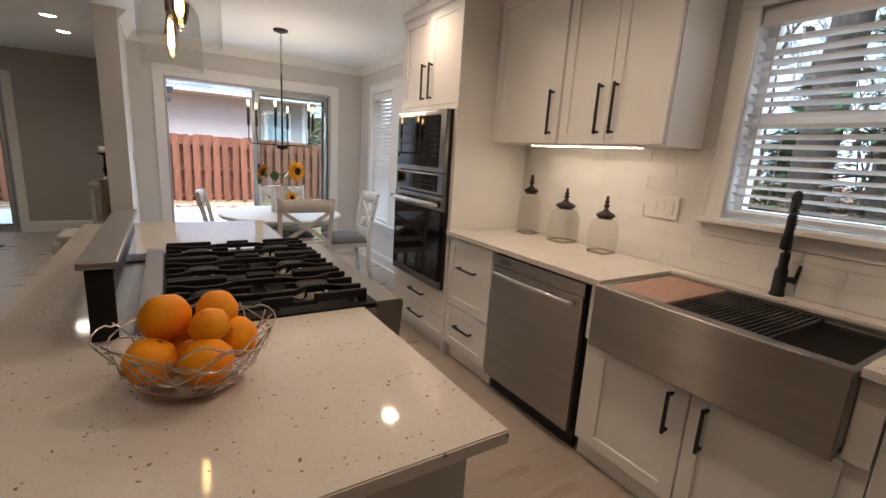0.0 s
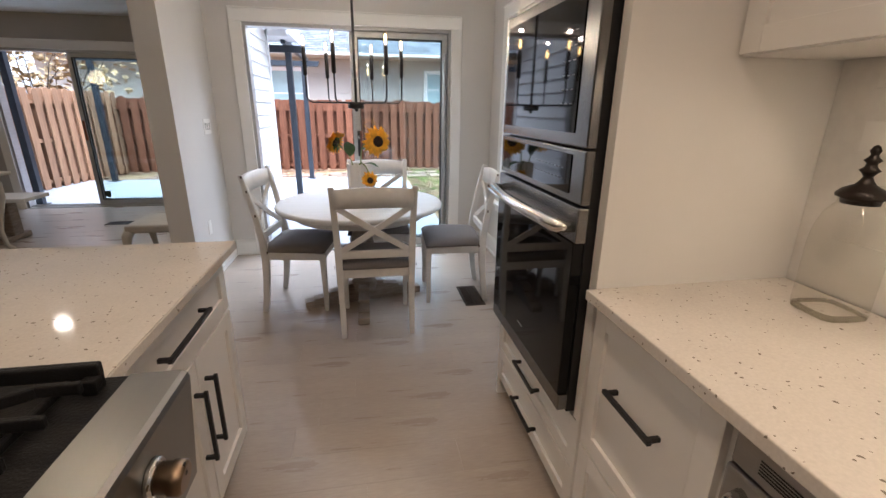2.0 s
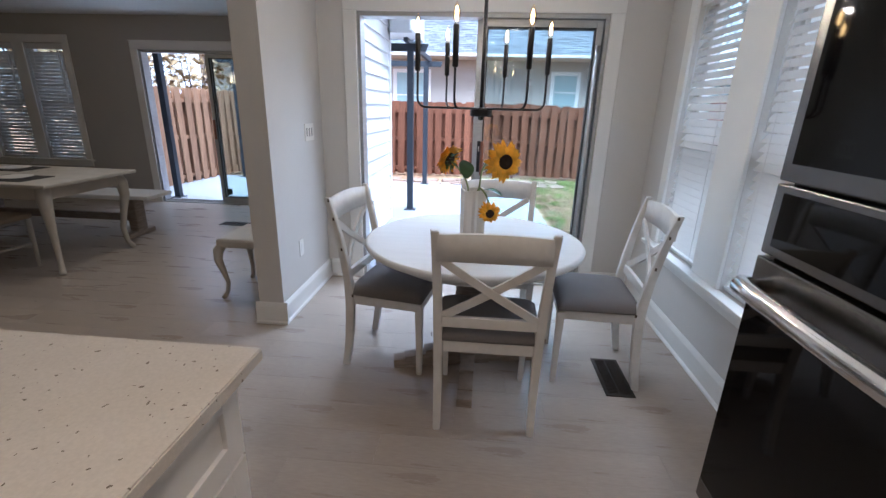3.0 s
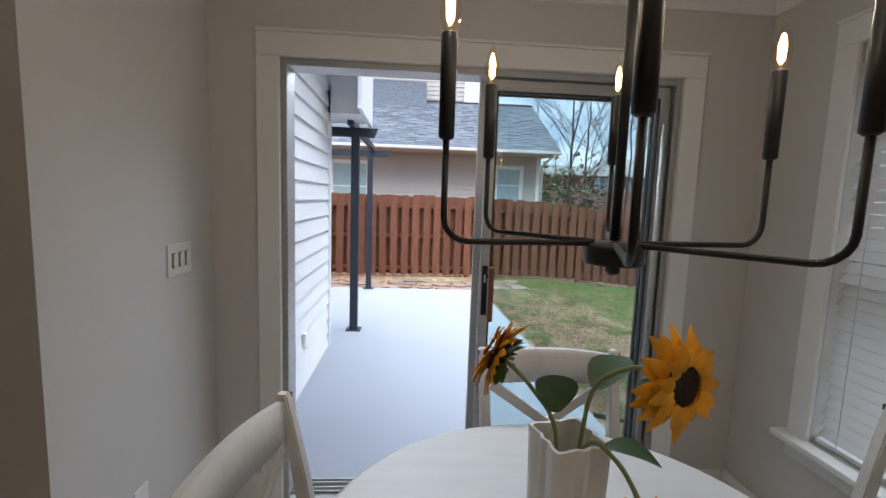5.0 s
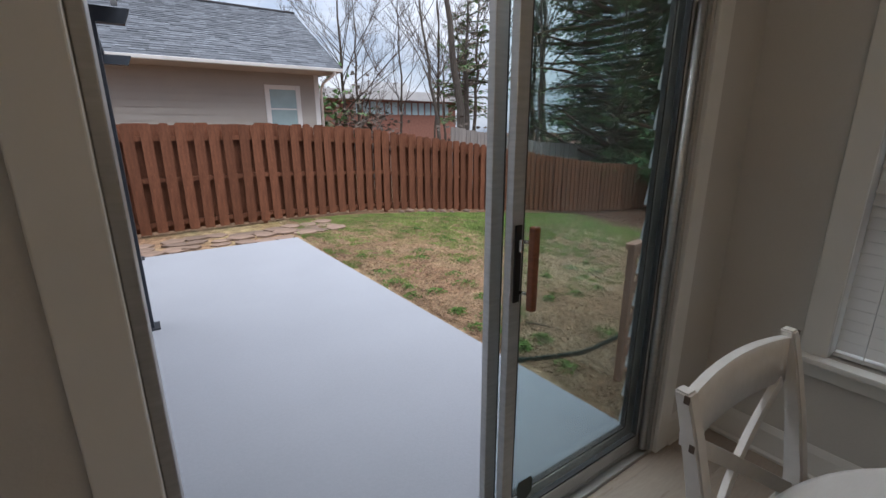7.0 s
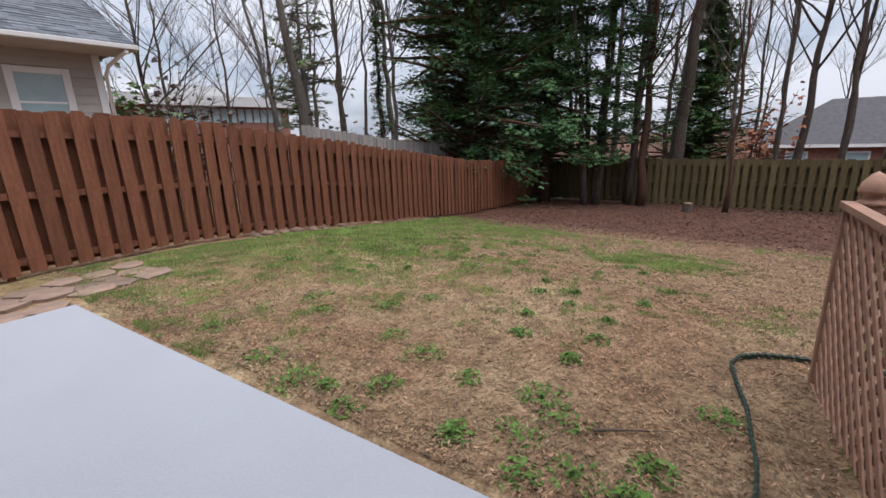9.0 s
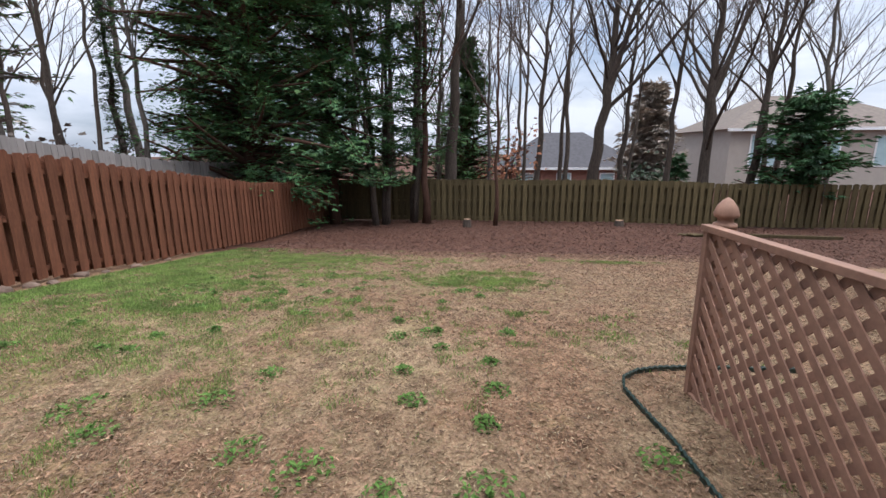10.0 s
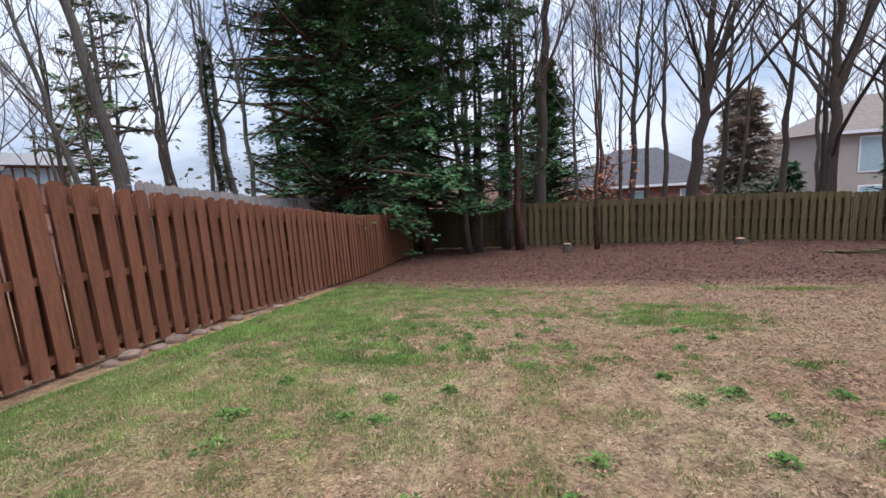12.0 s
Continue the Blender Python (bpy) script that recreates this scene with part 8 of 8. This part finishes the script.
def litter(name, count, seed, material, label, want, box_, smin, smax, bias=1.4):
    rnd = random.Random(seed)
    vs, fs = [], []
    n = 0
    while n < count:
        x = box_[0] + (box_[1] - box_[0]) * rnd.random() ** bias
        y = rnd.uniform(box_[2], box_[3])
        if y > 12.9 + max(0, x - 4.6) * 0.1 or (x < 2.40 - (y - 5.9) * 0.047 and y < 11.6) or rnd.random() > want(x, y):
            n += 0.02
            continue
        z = gz(x, y) + rnd.uniform(0.004, 0.02)
        s = rnd.uniform(smin, smax)
        m = pose(x, y, z, rnd.uniform(-28, 28), rnd.uniform(-28, 28), rnd.uniform(0, 360))
        cv = rnd.uniform(-0.25, 0.35) * s
        i = len(vs)
        wd = rnd.uniform(0.08, 0.36)
        for p in ((-s, 0, 0), (rnd.uniform(-0.4, 0.3) * s, wd * s, cv), (s, 0, rnd.uniform(-0.2, 0.3) * s), (rnd.uniform(-0.4, 0.3) * s, -wd * s, cv)):
            vs.append(tuple(m @ Vector(p)))
        fs += [(i, i + 1, i + 2), (i, i + 2, i + 3)]
        n += 1
    me = bpy.data.meshes.new(name)
    me.from_pydata(vs, [], fs)
    me.materials.append(material)
    tagged(new(name, me), label, "leaf litter", kind="stuff")


litter("leaf_litter", 170000, 92, M_DEADL, "scattered brown dead leaves on the worn lawn", lambda x, y: max(0.08, min(1, 0.75 - green_at(x, y) * 1.6)), (2.3, 11.0, 2.0, 14.2), 0.005, 0.019)
litter("pale_chips", 45000, 95, M_STRAW, "pale bits of straw and leaf on the worn lawn", lambda x, y: max(0.1, min(1, 0.6 - green_at(x, y))), (2.3, 11.0, 2.0, 14.2), 0.006, 0.016)
litter("far_leaf_litter", 80000, 98, M_DEADL, "brown dead leaves farther down the worn lawn", lambda x, y: max(0.06, min(1, 0.7 - green_at(x, y) * 1.6)), (5.0, 11.4, 2.0, 14.2), 0.009, 0.026, 1.0)
litter("bark_mulch", 34000, 93, M_MULCH, "brown leaf mulch covering the bed under the trees", lambda x, y: 1.0, (10.2, 19.2, -6.0, 14.6), 0.025, 0.06, 0.9)


def weed(x, y, r, seed):
    rnd = random.Random(seed)
    th = thing("weed", (x, y, gz(x, y)), "low leafy green weed in the worn lawn", "weed", "weeds in the lawn")
    vs, fs = [], []
    for k in range(rnd.randint(70, 110)):
        a, q = rnd.uniform(0, 6.28), r * rnd.random() ** 0.7
        h = 0.008 + 0.05 * (1 - q / r) * rnd.random()
        s = rnd.uniform(0.010, 0.024)
        m = pose(q * math.cos(a), q * math.sin(a), h, rnd.uniform(-40, 40), rnd.uniform(-40, 40), rnd.uniform(0, 360))
        i = len(vs)
        for p in ((-s, 0, 0), (0, 0.45 * s, 0.1 * s), (s, 0, -0.1 * s), (0, -0.45 * s, 0.1 * s)):
            vs.append(tuple(m @ Vector(p)))
        fs += [(i, i + 1, i + 2), (i, i + 2, i + 3)]
    leaf_part("leaves", vs, fs, M_WEED, th)


for i, (x, y, r) in enumerate(((2.36, 8.95, 0.15), (3.05, 8.55, 0.16), (3.5, 7.75, 0.08), (2.65, 7.70, 0.13), (2.85, 7.55, 0.14), (2.55, 7.40, 0.12), (2.62, 8.50, 0.12), (3.0, 7.72, 0.15), (3.85, 7.70, 0.09), (2.95, 8.15, 0.10),
                               (2.42, 9.35, 0.16), (3.55, 9.3, 0.13), (3.3, 6.95, 0.12), (2.75, 7.15, 0.1), (4.05, 8.3, 0.07), (3.4, 10.0, 0.16), (3.15, 8.9, 0.12), (2.5, 10.1, 0.13), (4.5, 8.1, 0.07), (3.9, 9.15, 0.11), (3.2, 9.7, 0.12), (4.9, 7.6, 0.08))):
    weed(x, y, r, 300 + i)
# more of them scattered through the greener half of the lawn and along the slab's edge
wr = random.Random(41)
for i in range(46):
    x = wr.uniform(3.6, 7.6)
    weed(x, wr.uniform(7.6, 11.8), wr.uniform(0.05, 0.13), 400 + i)
for i in range(9):
    y = wr.uniform(6.6, 9.3)
    weed(2.42 - (y - 5.9) * 0.047 + wr.uniform(0.06, 0.2), y, wr.uniform(0.06, 0.11), 460 + i)
bm = bmesh.new()
limb(bm, (2.86, 7.42, gz(2.86, 7.42) + 0.02), (0.35, -0.5, 0.02), 0.36, 0.008, random.Random(3), 6, 5, 0.06)
solid("fallen_stick", bm, M_BARK, "fallen brown stick lying on the lawn", "stick", kind="thing")
for i, (x, y, s) in enumerate(((17.7, 8.7, 0.16), (18.5, 3.0, 0.18))):
    st = thing("tree_stump", (x, y, gz(x, y)), "cut tree stump in the mulch bed", "stump", "stumps")
    bm = bmesh.new()
    lathe(bm, [(s * 1.25, -0.1), (s * 1.0, 0.05), (s * 0.9, 0.20 + 0.08 * (1 - i)), (s * 0.85, 0.22 + 0.08 * (1 - i))], 12)
    part("bark", bm, M_BARK, st)
    bm = bmesh.new()
    lathe(bm, [(s * 0.8, 0.221 + 0.08 * (1 - i)), (s * 0.78, 0.228 + 0.08 * (1 - i))], 12)
    part("cut_face", bm, M_DEADL, st, "brown cut face")
wp = thing("timber_pile", (16.2, 1.2, gz(16.2, 1.2)), "short weathered boards lying at the bed's edge", "timber")
for k in range(4):
    bm = bmesh.new()
    bar(bm, (-0.3 + 0.1 * k, -0.9 + 0.12 * k, 0.03 + 0.045 * (k // 2)), (0.2 - 0.12 * k, 0.5 - 0.1 * k, 0.03 + 0.045 * (k // 2)), 0.14, 0.04)
    part("board", bm, M_FENCE2, wp)
bm = bmesh.new()
bar(bm, (16.6, 0.4, gz(16.6, 0.4) + 0.05), (16.9, -3.6, gz(16.9, -3.6) + 0.05), 0.1, 0.1)
solid("landscape_timber", bm, M_FENCE2, "long weathered timber edging the bed", "timber", kind="thing")

# ---- dining room beyond the nook ----
def cabriole(bm, x, y, h, s, r, foot=True):
    """A curved leg from the apron to the floor, bowing out along s."""
    pts, rads = [], []
    for f, o, q in ((1.0, 0.0, 1.3), (0.88, 0.030, 1.25), (0.72, 0.035, 1.0), (0.5, 0.012, 0.72), (0.28, -0.008, 0.55), (0.10, 0.004, 0.5), (0.03, 0.026, 0.6), (0.0, 0.034, 0.55)):
        pts.append((x + s[0] * o, y + s[1] * o, h * f))
        rads.append(r * q)
    tube(bm, pts, rads, 9)


dt = thing("dining_table", (-3.3, 5.85, 0), "antique cream farmhouse table with curved legs", "table")
part("tabletop", B(-4.6, 5.38, 0.735, -2.10, 6.32, 0.765, bev=0.008), M_CREAMP, dt, world=True)
bm = bmesh.new()
for a in ((-4.5, 5.46, -2.2, 5.49), (-4.5, 6.21, -2.2, 6.24), (-4.5, 5.49, -4.47, 6.21), (-2.23, 5.49, -2.2, 6.21)):
    box(bm, a[0], a[1], 0.63, a[2], a[3], 0.7345)
part("apron", bm, M_CREAMP, dt, world=True)
for x, sx in ((-4.46, -1), (-2.24, 1)):
    for y, sy in ((5.49, -1), (6.21, 1)):
        bm = bmesh.new()
        cabriole(bm, x, y, 0.733, (sx, sy), 0.042)
        part("leg", bm, M_CREAMP, dt, world=True)
bn = thing("bench", (-3.3, 6.55, 0), "cream wooden bench with a grey seat beside the table", "bench")
part("seat", B(-4.35, 6.45, 0.43, -2.15, 6.83, 0.47, bev=0.006), M_TABLE, bn, world=True)
for x in (-4.1, -2.45):
    part("trestle", B(x - 0.05, 6.57, 0.06, x + 0.05, 6.71, 0.43, bev=0.012), M_PED, bn, world=True)
    part("foot", B(x - 0.04, 6.45, 0.0, x + 0.04, 6.83, 0.06, bev=0.012), M_PED, bn, world=True)
part("stretcher", B(-4.05, 6.62, 0.16, -2.5, 6.66, 0.24, bev=0.004), M_PED, bn, world=True)


def side_chair(x, y, rz):
    th = thing("side_chair", (x, y, 0), "cream ladder-back dining chair with a dark woven seat", "chair", "chairs at the long table", rz=rz)
    for sx in (-1, 1):
        bm = bmesh.new()
        tube(bm, [(sx * 0.20, -0.20, 0), (sx * 0.20, -0.18, 0.42), (sx * 0.21, -0.22, 0.75), (sx * 0.215, -0.28, 1.02)], [0.018, 0.022, 0.02, 0.015], 8)
        part("rear_leg", bm, M_CREAMP, th)
        bm = bmesh.new()
        tube(bm, [(sx * 0.21, 0.19, 0), (sx * 0.21, 0.19, 0.43)], [0.014, 0.022], 8)
        part("front_leg", bm, M_CREAMP, th)
    for z, yy in ((0.97, -0.265), (0.80, -0.232), (0.63, -0.205)):
        part("back_slat", B(-0.21, yy - 0.012, z - 0.04, 0.21, yy + 0.008, z + 0.03, bev=0.006), M_CREAMP, th)
    part("seat", B(-0.23, -0.20, 0.43, 0.23, 0.22, 0.475, bev=0.012), M_UPH, th)
    bm = bmesh.new()
    tube(bm, [(-0.2, 0.19, 0.18), (0.2, 0.19, 0.18)], 0.011, 6)
    tube(bm, [(-0.205, -0.18, 0.22), (-0.21, 0.19, 0.22)], 0.011, 6)
    tube(bm, [(0.205, -0.18, 0.22), (0.21, 0.19, 0.22)], 0.011, 6)
    part("stretcher", bm, M_CREAMP, th)


side_chair(-2.78, 5.42, 0)
side_chair(-3.55, 5.35, 4)
for i, (x, y) in enumerate(((-2.6, 5.62), (-3.1, 6.08), (-3.4, 5.62))):
    pm = thing("place_mat", (x, y, 0.7655), "dark placemat with a folded napkin on the table", "placemat", "place settings", rz=(0, 180, 0)[i])
    part("mat", B(-0.21, -0.15, 0, 0.21, 0.15, 0.004), M_SLATE, pm)
    bm = bmesh.new()
    lathe(bm, [(0.07, 0.0045), (0.12, 0.014), (0.125, 0.016), (0.115, 0.018)], 24)
    part("plate", bm, M_VASE, pm)
for x, y in ((-2.75, 5.92), (-3.35, 5.9), (-3.1, 5.75)):
    gb = thing("wine_glass", (x, y, 0.7655), "clear stemmed glass on the table", "glass", "glasses on the table")
    bm = bmesh.new()
    lathe(bm, [(0.034, 0.0), (0.034, 0.003), (0.005, 0.008), (0.004, 0.08), (0.02, 0.095), (0.038, 0.13), (0.04, 0.16), (0.033, 0.195)], 18, cap=False)
    part("bowl", bm, M_JAR, gb)

uc = thing("upholstered_chair", (-0.50, 5.42, 0), "tan upholstered chair with curved cream legs by the wall", "chair")
part("seat", B(-0.68, 5.20, 0.40, -0.24, 5.66, 0.47, bev=0.02), M_CREAMP, uc, world=True)
bm = bmesh.new()
box(bm, -0.32, 5.22, 0.471, -0.25, 5.64, 1.0, 0.03)
part("backrest", bm, M_UPH, uc, "tan fabric backrest", world=True)
for x, sx in ((-0.65, -1), (-0.28, 1)):
    for y, sy in ((5.24, -1), (5.62, 1)):
        bm = bmesh.new()
        cabriole(bm, x, y, 0.42, (sx * 0.8, sy * 0.8), 0.030)
        part("leg", bm, M_CREAMP, uc, world=True)
cs = thing("console_table", (-0.45, 7.4, 0), "narrow wooden console against the dark wall", "table")
part("top", B(-0.62, 6.9, 0.76, -0.25, 7.9, 0.80, bev=0.006), M_PED, cs, world=True)
for x in (-0.58, -0.29):
    for y in (6.95, 7.85):
        part("leg", B(x - 0.02, y - 0.02, 0, x + 0.02, y + 0.02, 0.76), M_CREAMP, cs, world=True)
part("shelf", B(-0.60, 6.92, 0.3, -0.27, 7.88, 0.32), M_PED, cs, world=True)
ln = thing("candle_lantern", (-0.45, 7.2, 0.80), "dark iron candle holder with a cream candle", "candle holder")
bm = bmesh.new()
lathe(bm, [(0.09, 0), (0.09, 0.012), (0.02, 0.03), (0.012, 0.10), (0.03, 0.16), (0.012, 0.22), (0.012, 0.34), (0.07, 0.36), (0.075, 0.375)], 16)
part("stand", bm, M_DKBRONZE, ln)
bm = bmesh.new()
lathe(bm, [(0.05, 0.376), (0.05, 0.45), (0.04, 0.455)], 16)
part("candle", bm, M_VASE, ln, "cream pillar candle")

oc2 = thing("orb_chandelier", (-3.35, 5.95, CEIL), "dark iron orb chandelier with lit candle bulbs", "chandelier")
bm = bmesh.new()
tube(bm, [(0, 0, 0), (0, 0, -0.45)], 0.006, 6)
part("chain", bm, M_DKBRONZE, oc2)
for k, (rx, rz) in enumerate(((0, 0), (90, 0), (90, 60), (90, 120))):
    bm = bmesh.new()
    m = pose(0, 0, -0.72, rx, 0, rz)
    tube(bm, [m @ Vector((0.27 * math.cos(a), 0.27 * math.sin(a), 0)) for a in [2 * math.pi * j / 40 for j in range(41)]], 0.006, 6, cap=False)
    part("ring", bm, M_DKBRONZE, oc2)
for k in range(4):
    a = radians(90 * k + 20)
    bm = bmesh.new()
    tube(bm, [(0, 0, -0.80), (0.07 * math.cos(a), 0.07 * math.sin(a), -0.83), (0.13 * math.cos(a), 0.13 * math.sin(a), -0.80), (0.13 * math.cos(a), 0.13 * math.sin(a), -0.70)], 0.007, 6)
    am = part("arm", bm, M_DKBRONZE, oc2)
    bm = bmesh.new()
    lathe(bm, [(0.006, -0.70), (0.014, -0.68), (0.010, -0.65), (0.001, -0.63)], 10, at=(0.13 * math.cos(a), 0.13 * math.sin(a), 0))
    part("bulb", bm, M_BULB, am, "glowing candle bulb")
lo = bpy.data.lights.new("orb_lamp", "POINT")
lo.energy, lo.color, lo.shadow_soft_size = 1.2, (1, 0.7, 0.4), 0.12
new("orb_lamp", lo).location = (-3.35, 5.95, CEIL - 0.62)

# ---- floor planks ----
rnd = random.Random(8)
PW, rest = 0.183, bmesh.new()
y = -3.2
meshes = {}


def plank_me(L, W):
    key = (round(L, 2), round(W, 3))
    if key not in meshes:
        bm = bmesh.new()
        box(bm, 0.0003, 0.0003, -0.0055, key[0] - 0.0003, key[1] - 0.0003, 0.0)
        bm.faces.ensure_lookup_table()
        meshes[key] = mesh_of("plank", bm, M_PLANK)
    return meshes[key]


while y < FY:
    W = min(PW, (DY + 0.0 if y < DY else FY) - y)
    xe = WX if y < DY - 0.001 else -0.222
    x = -7.5 - rnd.uniform(0, 1.2)
    while x < xe:
        L = 1.22
        a, b = max(x, -7.5), min(x + L, xe)
        L2 = round(b - a, 2)
        if L2 > 0.02 and W > 0.01:
            if a > -2.2 and y > 0.2:
                piece("plank", plank_me(L2, W), floor, pose(a, y, 0.0))
            else:
                box(rest, a, y + 0.0007, -0.0055, a + L2 - 0.0014, y + W - 0.0007, 0.0)
        x += L
    y += W if W > 0.01 else PW
rp = part("planks_beyond", rest, M_PLANK, floor, "grey-brown vinyl planks")
tagged(rp, kind="stuff")
